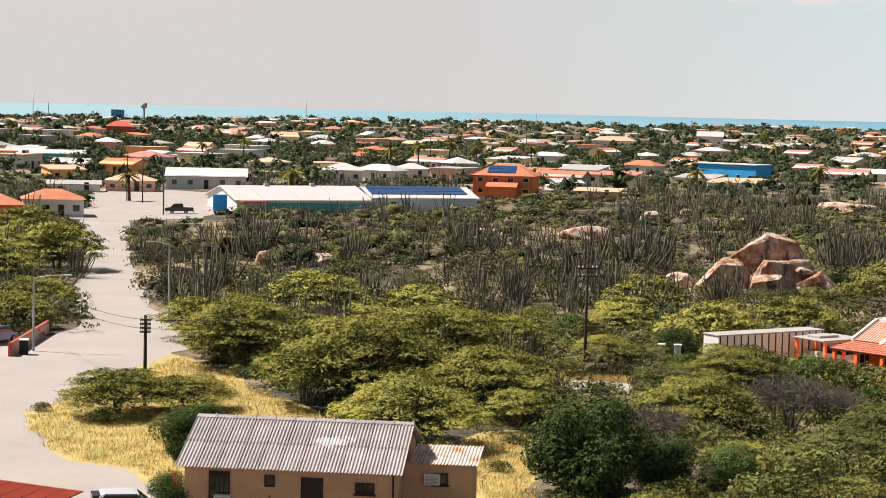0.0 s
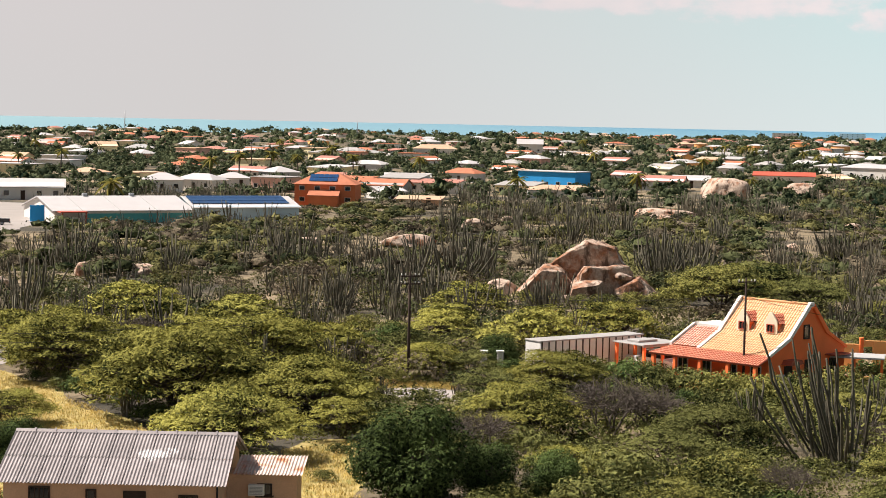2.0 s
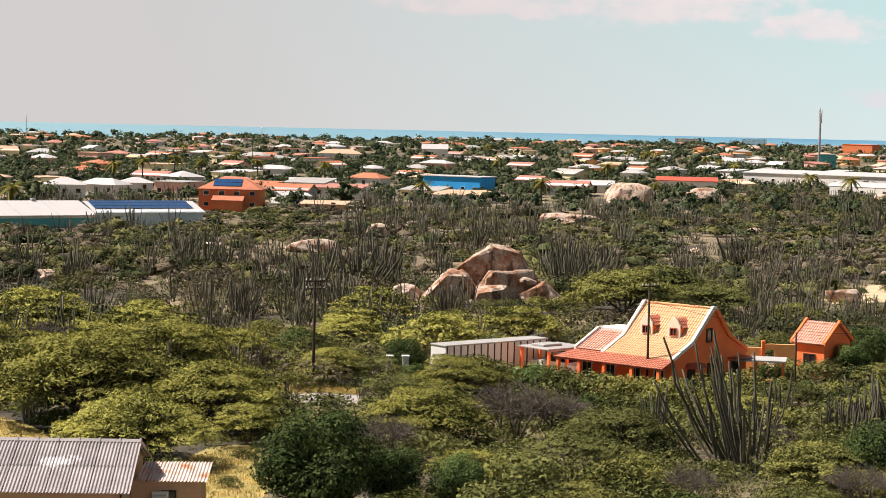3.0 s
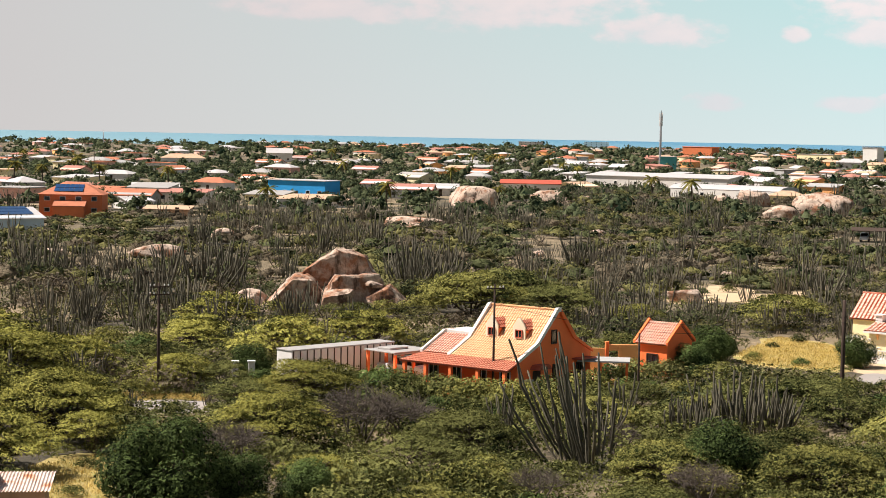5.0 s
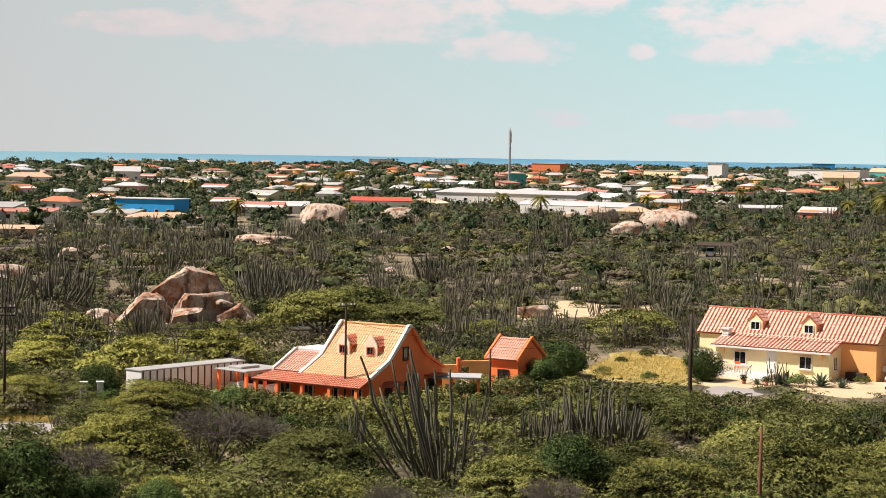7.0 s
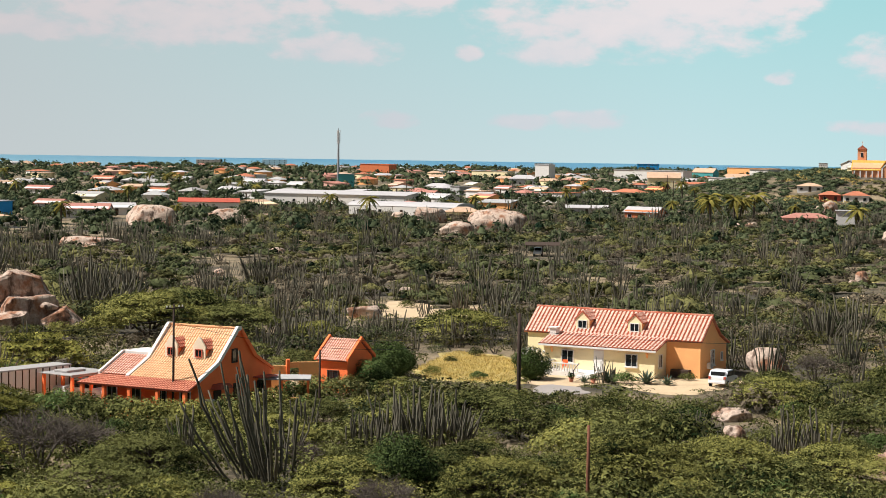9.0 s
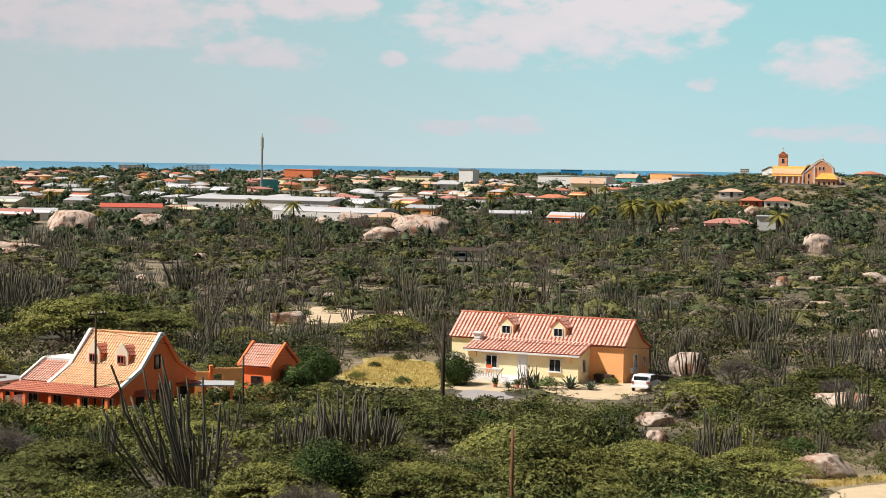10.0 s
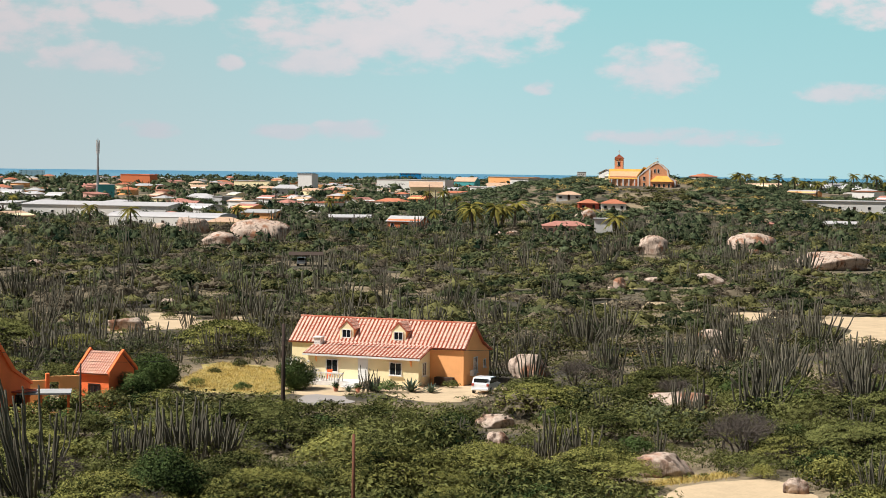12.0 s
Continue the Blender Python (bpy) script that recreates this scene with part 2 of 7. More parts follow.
MAT = {
    "ground": ground_material(),
    "road": paint("pale_road", (0.300, 0.268, 0.245), 0.9, 0.12, 0.15, 0.2, 4.0),
    "sand": paint("sand", (0.50, 0.375, 0.235), 0.95, 0.2, 0.4, 0.3, 5.0),
    "grass": paint("dry_grass", (0.47, 0.35, 0.105), 0.9, 0.3, 0.5, 0.0, 3.0, island=0.35),
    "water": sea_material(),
    "thatch": paint("dry_grass_floor", (0.40, 0.31, 0.12), 0.95, 0.35, 0.6, 0.3, 4.0, stain=(0.22, 0.22, 0.06)),
    "rock": rock_material(),
    "rock_rust": rock_material("rusty_granite", 0.45, 0.51),
    "pale_sheet": paint("pale_grey_sheet", (0.34, 0.32, 0.305), 0.6, 0.15, 0.6, 0.1),
    "white": paint("white_plaster", (0.70, 0.665, 0.625), 0.8, 0.08, 0.6, 0.1),
    "white_roof": paint("white_sheet_roof", (0.45, 0.425, 0.42), 0.6, 0.08, 0.3, 0.1),
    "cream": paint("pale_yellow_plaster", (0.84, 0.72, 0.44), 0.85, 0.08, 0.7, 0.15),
    "pale_blue": paint("pale_blue_plaster", (0.50, 0.60, 0.66), 0.8, 0.1, 0.5, 0.1),
    "cream_wash": paint("pale_cream_limewash", (0.78, 0.66, 0.50), 0.85, 0.08, 0.7, 0.1),
    "orange": paint("orange_plaster", (0.95, 0.205, 0.06), 0.85, 0.1, 0.6, 0.15),
    "church_wall": paint("pale_apricot_plaster", (0.72, 0.34, 0.18), 0.85, 0.1, 0.4, 0.1),
    "church_tile": paint("yellow_clay_tile", (0.58, 0.31, 0.06), 0.85, 0.2, 0.5, 0.1),
    "town_orange": paint("faded_orange_plaster", (0.60, 0.175, 0.07), 0.85, 0.1, 0.6, 0.1),
    "town_tile": paint("town_clay_tile", (0.42, 0.15, 0.08), 0.8, 0.25, 0.6, 0.1),
    "town_sand": paint("town_pale_tile", (0.50, 0.33, 0.22), 0.8, 0.2, 0.6, 0.1),
    "town_rose": paint("town_rose_tile", (0.38, 0.17, 0.13), 0.8, 0.2, 0.6, 0.1),
    "peach": paint("apricot_plaster", (0.92, 0.44, 0.17), 0.85, 0.1, 0.6, 0.15),
    "tan": paint("tan_plaster", (0.62, 0.38, 0.24), 0.85, 0.18, 0.8, 0.2),
    "tile": paint("clay_tile", (0.40, 0.105, 0.055), 0.8, 0.3, 1.0, 0.2, 9.0, stain=(0.52, 0.26, 0.18)),
    "tile_light": paint("sunbleached_clay_tile", (0.56, 0.28, 0.13), 0.8, 0.3, 1.0, 0.2, 9.0),
    "tile_red": paint("dark_red_tile", (0.38, 0.09, 0.05), 0.7, 0.25, 1.0, 0.2, 9.0),
    "red_roof": paint("red_sheet_roof", (0.42, 0.085, 0.05), 0.7, 0.2, 0.4, 0.1),
    "fibre": splashed(),
    "rust": paint("rusty_sheet", (0.60, 0.50, 0.44), 0.7, 0.2, 0.9, 0.2, 8.0, stain=(0.45, 0.16, 0.06)),
    "wood": paint("weathered_dark_timber", (0.055, 0.035, 0.025), 0.9, 0.3, 2.0, 0.2),
    "pole": paint("creosoted_pole", (0.05, 0.032, 0.024), 0.9, 0.3, 2.0, 0.2),
    "steel": paint("galvanised_steel", (0.36, 0.36, 0.37), 0.5, 0.15, 2.0, 0.05, metal=0.4),
    "bark": paint("bark", (0.075, 0.058, 0.045), 0.95, 0.35, 3.0, 0.4),
    "twig": paint("grey_twigs", (0.10, 0.080, 0.065), 0.95, 0.3, 3.0, 0.2),
    "cactus": paint("cactus_skin", (0.098, 0.088, 0.064), 0.9, 0.35, 1.2, 0.3, 6.0, island=0.4, obj=0.3, spec=0.08),
    "blue": paint("blue_paint", (0.03, 0.32, 0.72), 0.7, 0.1, 0.5, 0.05),
    "teal": paint("turquoise_paint", (0.09, 0.36, 0.36), 0.7, 0.1, 0.5, 0.05),
    "pink": paint("pink_plaster", (0.72, 0.42, 0.34), 0.8, 0.1, 0.5, 0.1),
    "grey": paint("grey_concrete", (0.36, 0.35, 0.34), 0.85, 0.15, 0.5, 0.1),
    "solar": paint("solar_panel", (0.02, 0.06, 0.15), 0.2, 0.2, 0.3, 0.0, spec=0.6),
    "black": paint("black_rubber", (0.015, 0.015, 0.016), 0.7, 0.2, 2.0, 0.05),
    "glass": glass_dark(),
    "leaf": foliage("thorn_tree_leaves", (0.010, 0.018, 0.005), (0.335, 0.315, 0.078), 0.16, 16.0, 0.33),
    "tile_pale": paint("lime_bleached_highlit_tile", (0.62, 0.41, 0.32), 0.85, 0.25, 1.2, 0.2, 9.0),
    "tile_sand": paint("sandy_bleached_highlit_tile", (0.68, 0.45, 0.26), 0.85, 0.22, 1.2, 0.2, 9.0),
    "tile_rose": paint("rose_tile", (0.58, 0.24, 0.15), 0.85, 0.22, 1.2, 0.2, 9.0),
    "agave": paint("agave_leaf", (0.10, 0.13, 0.085), 0.6, 0.25, 2.0, 0.1),
    "post": paint("red_brown_post", (0.17, 0.07, 0.04), 0.9, 0.3, 2.0, 0.2),
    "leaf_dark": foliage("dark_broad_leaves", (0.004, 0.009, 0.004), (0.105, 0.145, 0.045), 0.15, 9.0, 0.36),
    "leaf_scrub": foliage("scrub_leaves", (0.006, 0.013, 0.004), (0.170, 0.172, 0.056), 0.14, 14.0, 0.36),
    # thorn leaves again, darkened for the dimmer light in the east
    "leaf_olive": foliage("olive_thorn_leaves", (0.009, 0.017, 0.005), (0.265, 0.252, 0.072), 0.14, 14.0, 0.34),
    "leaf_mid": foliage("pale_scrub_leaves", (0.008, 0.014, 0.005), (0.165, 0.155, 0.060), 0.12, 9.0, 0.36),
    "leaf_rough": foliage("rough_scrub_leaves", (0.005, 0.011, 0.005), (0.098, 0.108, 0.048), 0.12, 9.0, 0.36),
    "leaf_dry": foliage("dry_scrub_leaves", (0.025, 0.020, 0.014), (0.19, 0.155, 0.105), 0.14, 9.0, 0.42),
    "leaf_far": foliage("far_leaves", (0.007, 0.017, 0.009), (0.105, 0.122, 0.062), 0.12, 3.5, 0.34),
    "palm": foliage("palm_fronds", (0.045, 0.055, 0.015), (0.20, 0.17, 0.04), 0.2, 6.0, 0.40),
}


# ---------------------------------------------------------------- mesh helpers
def quads_mesh(name, verts, quads, mat):
    """A big mesh of quads (or triangles) from numpy arrays."""
    me = bpy.data.meshes.new(name)
    quads = np.asarray(quads, np.int32)
    n, q, c = len(verts), *quads.shape
    me.vertices.add(n)
    me.vertices.foreach_set("co", np.asarray(verts, np.float32).ravel())
    me.loops.add(c * q)
    me.loops.foreach_set("vertex_index", quads.ravel())
    me.polygons.add(q)
    me.polygons.foreach_set("loop_start", np.arange(0, c * q, c, dtype=np.int32))
    me.materials.append(mat)
    me.update(calc_edges=True)
    return me


def part(name, bm, material, parent, label=""):
    """Links a bmesh (or a mesh) as one mesh object under a thing or a part."""
    if isinstance(bm, bmesh.types.BMesh):
        me = bpy.data.meshes.new(name)
        bm.to_mesh(me)
        bm.free()
        me.materials.append(material)
    else:
        me = bm
    ob = new(name, me)
    ob.parent = parent
    return tagged(ob, label)


def thing(name, m, label, category, group="", kind=""):
    ob = new(name)
    ob.matrix_world = m
    ob.empty_display_size = 0.2
    return tagged(ob, label, category, group, kind)


def boxes(*specs, bevel=0.0):
    """A bmesh of boxes (x0, y0, z0, x1, y1, z1)."""
    bm = bmesh.new()
    for x0, y0, z0, x1, y1, z1 in specs:
        v = [bm.verts.new(p) for p in ((x0, y0, z0), (x1, y0, z0), (x1, y1, z0), (x0, y1, z0), (x0, y0, z1), (x1, y0, z1), (x1, y1, z1), (x0, y1, z1))]
        for f in ((3, 2, 1, 0), (4, 5, 6, 7), (0, 1, 5, 4), (1, 2, 6, 5), (2, 3, 7, 6), (3, 0, 4, 7)):
            bm.faces.new([v[i] for i in f])
    if bevel:
        bmesh.ops.bevel(bm, geom=bm.edges[:], offset=bevel, segments=1, affect="EDGES")
    return bm


def prism(profile, axis, a, b):
    """A bmesh: a profile of (p, z) pushed along x (axis 'x', p is y) or y (axis 'y', p is x) from a to b."""
    bm = bmesh.new()
    rings = []
    for w in (a, b):
        rings.append([bm.verts.new((w, p, z) if axis == "x" else (p, w, z)) for p, z in profile])
    n = len(profile)
    for i in range(n):
        bm.faces.new((rings[0][i], rings[0][(i + 1) % n], rings[1][(i + 1) % n], rings[1][i]))
    bm.faces.new(rings[0][::-1])
    bm.faces.new(rings[1])
    bmesh.ops.recalc_face_normals(bm, faces=bm.faces[:])
    return bm


def tube(points, radii, sides=6, closed=True):
    """Vertices and quads (numpy) of a tapered tube along points."""
    pts = np.asarray(points, float)
    n = len(pts)
    d = np.gradient(pts, axis=0)
    d /= np.linalg.norm(d, axis=1, keepdims=True) + 1e-9
    ref = np.where(np.abs(d[:, 2:3]) > 0.9, [[1.0, 0, 0]], [[0, 0, 1.0]])
    a = np.cross(d, ref)
    a /= np.linalg.norm(a, axis=1, keepdims=True)
    b = np.cross(d, a)
    th = np.linspace(0, 2 * np.pi, sides, endpoint=False)
    r = np.asarray(radii, float)[:, None, None]
    ring = pts[:, None] + r * (np.cos(th)[None, :, None] * a[:, None] + np.sin(th)[None, :, None] * b[:, None])
    v = ring.reshape(-1, 3)
    i, j = np.meshgrid(np.arange(n - 1), np.arange(sides), indexing="ij")
    k = (j + 1) % sides
    q = np.stack([i * sides + j, i * sides + k, (i + 1) * sides + k, (i + 1) * sides + j], -1).reshape(-1, 4)
    return v, q


def joined(bits):
    vs, qs, n = [], [], 0
    for v, q in bits:
        vs.append(v)
        qs.append(q + n)
        n += len(v)
    return np.concatenate(vs), np.concatenate(qs)

# ---------------------------------------------------------------- ground, sea, roads
def hill(x, y):
    """Height of the land: a plain with a low hill on which the church stands."""
    d = np.hypot(x - 455, (y - 640) * 0.8)
    h = 13.6 / (1 + np.exp((d - 62) / 14))
    d = np.hypot((x - 640) * 0.8, (y - 760) * 0.7)
    return h + 9.6 / (1 + np.exp((d - 130) / 24))


def coast(az):
    """How far off the shore lies, by azimuth in degrees."""
    return 1750 + 1300 * np.clip((az + 12) / 55, 0, 1) + 90 * np.sin(az * 0.9) + 40 * np.sin(az * 2.7 + 1)


def make_ground():
    radii = np.concatenate([np.linspace(0.5, 80, 9), np.geomspace(84, 4950, 150)])
    az = np.concatenate([np.linspace(-180, -30, 26, endpoint=False), np.linspace(-30, 60, 270, endpoint=False), np.linspace(60, 180, 20, endpoint=False)])
    r, a = np.meshgrid(radii, az, indexing="ij")
    x, y = r * np.sin(np.radians(a)), r * np.cos(np.radians(a))
    z = hill(x, y) - 1.6 * np.clip((r - coast(a)) / 60 + 0.4, 0, 1)
    v = np.stack([x, y, z], -1).reshape(-1, 3)
    n, m = r.shape
    i, j = np.meshgrid(np.arange(n - 1), np.arange(m), indexing="ij")
    k = (j + 1) % m
    q = np.stack([i * m + j, (i + 1) * m + j, (i + 1) * m + k, i * m + k], -1).reshape(-1, 4)[:, ::-1]
    ob = new("ground", quads_mesh("ground", v, q, MAT["ground"]))
    tagged(ob, "dry sandy plain with scrub, reaching the shore", "ground", kind="structure")
    a = np.radians(np.linspace(-60, 90, 151))
    v, q = [], []
    for k, r in enumerate((1900, 2600, 3600, 4970)):
        v += [(r * math.sin(b), r * math.cos(b), -0.6) for b in a]
    for k in range(3):
        q += [(k * 151 + i, k * 151 + i + 1, (k + 1) * 151 + i + 1, (k + 1) * 151 + i) for i in range(150)]
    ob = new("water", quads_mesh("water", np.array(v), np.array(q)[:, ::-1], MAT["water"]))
    tagged(ob, "turquoise sea out to the horizon", "sea", kind="structure")


make_ground()


def slab(name, pts, mat, z, label, category, kind="structure"):
    """A flat piece of ground with softened outline and a low edge, z above the plain."""
    rough = []
    n = len(pts)
    for i in range(n):
        p0, p1, p2, p3 = (Vector(pts[(i + k) % n]) for k in (-1, 0, 1, 2))
        for s in range(5):
            t = s / 5
            p = 0.5 * (2 * p1 + (p2 - p0) * t + (2 * p0 - 5 * p1 + 4 * p2 - p3) * t * t + (3 * p1 - p0 - 3 * p2 + p3) * t ** 3)
            w = noise.noise_vector((p.x * 0.5, p.y * 0.5, z * 40)) * 0.9 + noise.noise_vector((p.x * 0.12, p.y * 0.12, 3)) * 1.6
            rough.append((p.x + w.x, p.y + w.y))
    bm = bmesh.new()
    top = [bm.verts.new((x, y, z)) for x, y in rough]
    low = [bm.verts.new((x, y, -0.05)) for x, y in rough]
    edges = [bm.edges.new((top[i], top[(i + 1) % len(top)])) for i in range(len(top))]
    bmesh.ops.triangle_fill(bm, edges=edges, use_beauty=True)
    for i in range(len(top)):
        k = (i + 1) % len(top)
        bm.faces.new((top[i], low[i], low[k], top[k]))
    bmesh.ops.recalc_face_normals(bm, faces=bm.faces[:])
    ob = part(name, bm, MAT[mat], None)
    return tagged(ob, label, category, kind=kind)


ROAD = [(-54.3, 320), (-44.2, 265), (-33.8, 208.4), (-28.5, 183.4), (-22.3, 171.7), (-20.8, 158.4), (-21.1, 146.1), (-22.7, 139.6), (-24.1, 131.0),
        (-26.5, 122.1), (-25.2, 114.8), (-23.0, 109.3), (-19.8, 104.8), (-16.5, 102.9), (-13.8, 95.6), (-13.5, 88), (-34, 84), (-44, 110),
        (-39.5, 143.5), (-34.4, 158.6), (-32.0, 168.5), (-37.1, 189.5), (-41.9, 220.5), (-48.3, 253.3), (-55.1, 285.6), (-61, 318)]
GRASS = [(-29.0, 117.5), (-27.5, 128), (-24.0, 140), (-20.5, 149.0), (-13.0, 133.0), (-7.5, 122), (-6, 108), (-10.7, 100.5), (-17.6, 98.5), (-22.5, 103.0)]
GRASS_SHED = [(1.2, 114), (6.1, 117.7), (5.2, 97.6), (4, 88), (2.6, 88), (2.4, 97.4)]
CLEARING = [(8.2, 139.4), (11, 141.2), (14.2, 140.0), (13.6, 134.6), (9.4, 136.6)]
GRASS_YARD = [(67.0, 166.4), (76.5, 179.3), (79.8, 168.1), (74.4, 156), (70.0, 152.5), (64.4, 158.0)]
PAVING = [(71.4, 151.0), (75.4, 149.6), (73.0, 144.0), (69.6, 145.4)]
YARD = [(72.6, 157), (72.0, 151.5), (74.5, 149), (79, 150), (79.5, 145), (81.5, 142), (86, 143.5), (92.5, 147.0), (90.0, 152.0), (78.1, 158.0)]
ORANGE_YARD = [(26, 147), (31, 147), (36, 150), (46, 149), (54, 156), (50, 164), (36, 163), (24, 158), (20, 152)]
SAND = [(79.3, 222.4), (86, 231), (92.7, 240.5), (97, 238), (93, 228), (101.0, 231), (99, 224), (91.8, 216.5), (84, 217), (78.8, 214.5)]
ROAD_EAST = [(67.5, 91.5), (73.2, 97.4), (79.0, 98.2), (81.2, 96.2), (79, 90), (72, 85)]
PATH = [(178.0, 203.7), (181.8, 200.6), (186.5, 195.5), (170, 160.7), (156.2, 166.0), (159.0, 175.0), (166.0, 184.5), (169.5, 193.0), (174.8, 199.6)]
PATH_FAR = [(163.5, 236.1), (172.5, 236.1), (174, 230), (166.5, 223.0), (158.6, 226.2)]
PATH_MID = [(170, 213), (174.5, 210), (171, 204), (163.5, 200.5)]
TOWN_ROAD = [(-75, 420), (-54.7, 415), (-40.3, 398.4), (-40.7, 335), (-46.0, 318), (-63, 314), (-66, 345)]
slab("road", ROAD, "road", 0.03, "pale sun-bleached road widening into a yard", "road")
slab("road", TOWN_ROAD, "road", 0.035, "pale paved yard beside the warehouse", "road")
slab("road", ROAD_EAST, "sand", 0.03, "pale concrete lane between scrub", "road")
slab("path", PATH, "sand", 0.03, "bare sandy track through the scrub", "path")
slab("path", PATH_FAR, "sand", 0.03, "narrow sandy track through the scrub", "path")
slab("path", PATH_MID, "sand", 0.03, "short stretch of sandy track", "path")
slab("path", SAND, "sand", 0.03, "bare sandy clearing between cacti", "path")
slab("yard", YARD, "sand", 0.03, "sandy front yard of the yellow house", "yard")
slab("paving", PAVING, "road", 0.045, "pale cement paving before the terrace steps", "paving")
slab("yard", ORANGE_YARD, "sand", 0.03, "dusty yard round the orange house", "yard")
slab("yard", CLEARING, "road", 0.03, "pale clearing in the thorn trees", "yard")


FIELD_A = [(240, 378), (252, 392), (268, 386), (262, 372), (248, 370)]
FIELD_B = [(228, 318), (240, 330), (249, 322), (240, 308)]
FIELD_C = [(118, 168.6), (123, 171.4), (127.5, 170.2), (122, 167)]
FIELD_D = [(176, 262), (184, 267), (190, 263), (182, 259)]
for _f in (GRASS, GRASS_SHED, GRASS_YARD, FIELD_A, FIELD_B, FIELD_C, FIELD_D):
    slab("grass_ground", _f, "thatch", 0.02, "ground matted with dry yellow grass", "grass")


def inside(x, y, pts):
    hit = False
    for i in range(len(pts)):
        (x0, y0), (x1, y1) = pts[i - 1], pts[i]
        if (y0 > y) != (y1 > y) and x < (x1 - x0) * (y - y0) / (y1 - y0) + x0:
            hit = not hit
    return hit


OPEN = [ROAD, PAVING, GRASS, GRASS_SHED, CLEARING, GRASS_YARD, YARD, ORANGE_YARD, SAND, ROAD_EAST, PATH, PATH_FAR, PATH_MID, TOWN_ROAD, FIELD_A, FIELD_B, FIELD_C, FIELD_D]
KEEP = []          # (x, y, radius) round built things that no scrub may enter


def free(x, y, r=0.0):
    if any((x - a) ** 2 + (y - b) ** 2 < (c + r) ** 2 for a, b, c in KEEP):
        return False
    k = 0.7 * r
    return not any(inside(x + dx, y + dy, p) for p in OPEN for dx, dy in ((0, 0), (k, 0), (-k, 0), (0, k), (0, -k)))


SEEN = []          # (x, y, radius) of things that stand clear of the scrub before them


def hides(x, y, h, r):
    """Whether a plant of that height at x, y would stand between the lookout and open ground or a thing."""
    d = math.hypot(x, y)
    if h > EYE - 2:
        return True
    far = d * EYE / (EYE - h)
    ux, uy = x / d, y / d
    for k in range(7):
        e = d + r * 0.3 + (far - d) * (k + 0.5) / 7
        for side in (-0.55 * r, 0, 0.55 * r):
            px, py = ux * e - uy * side, uy * e + ux * side
            if any(inside(px, py, p) for p in OPEN if p not in (ORANGE_YARD, PATH_FAR, PATH_MID, FIELD_C, FIELD_A, FIELD_B, FIELD_D)) or any((px - a) ** 2 + (py - b) ** 2 < c * c for a, b, c in SEEN):
                return True
    return False


def grass_field(name, pts, mat, count, label, rng):
    """Tufts of dry grass blades over an open patch."""
    xs, ys = [p[0] for p in pts], [p[1] for p in pts]
    v, q = [], []
    while len(q) < count:
        x, y = rng.uniform(min(xs), max(xs)), rng.uniform(min(ys), max(ys))
        if not inside(x, y, pts) or any(inside(x, y, p) for p in (ROAD, YARD)) or any((x - a) ** 2 + (y - b) ** 2 < (c * 0.6) ** 2 for a, b, c in KEEP):
            continue
        for _ in range(6):
            a, h, w, b = rng.uniform(0, 6.283), rng.uniform(0.06, 0.26), rng.uniform(0.010, 0.026), rng.uniform(0.05, 0.22)
            px, py = x + rng.normal(0, 0.22), y + rng.normal(0, 0.22)
            dx, dy, bx, by = math.cos(a) * w, math.sin(a) * w, math.sin(a) * b, -math.cos(a) * b
            n = len(v)
            v += [(px - dx, py - dy, 0), (px + dx, py + dy, 0), (px + dx * 0.2 + bx, py + dy * 0.2 + by, h), (px - dx * 0.2 + bx, py - dy * 0.2 + by, h)]
            q.append((n, n + 1, n + 2, n + 3))
    ob = new(name, quads_mesh(name, np.array(v), np.array(q), MAT[mat]))
    tagged(ob, label, "grass", kind="stuff")

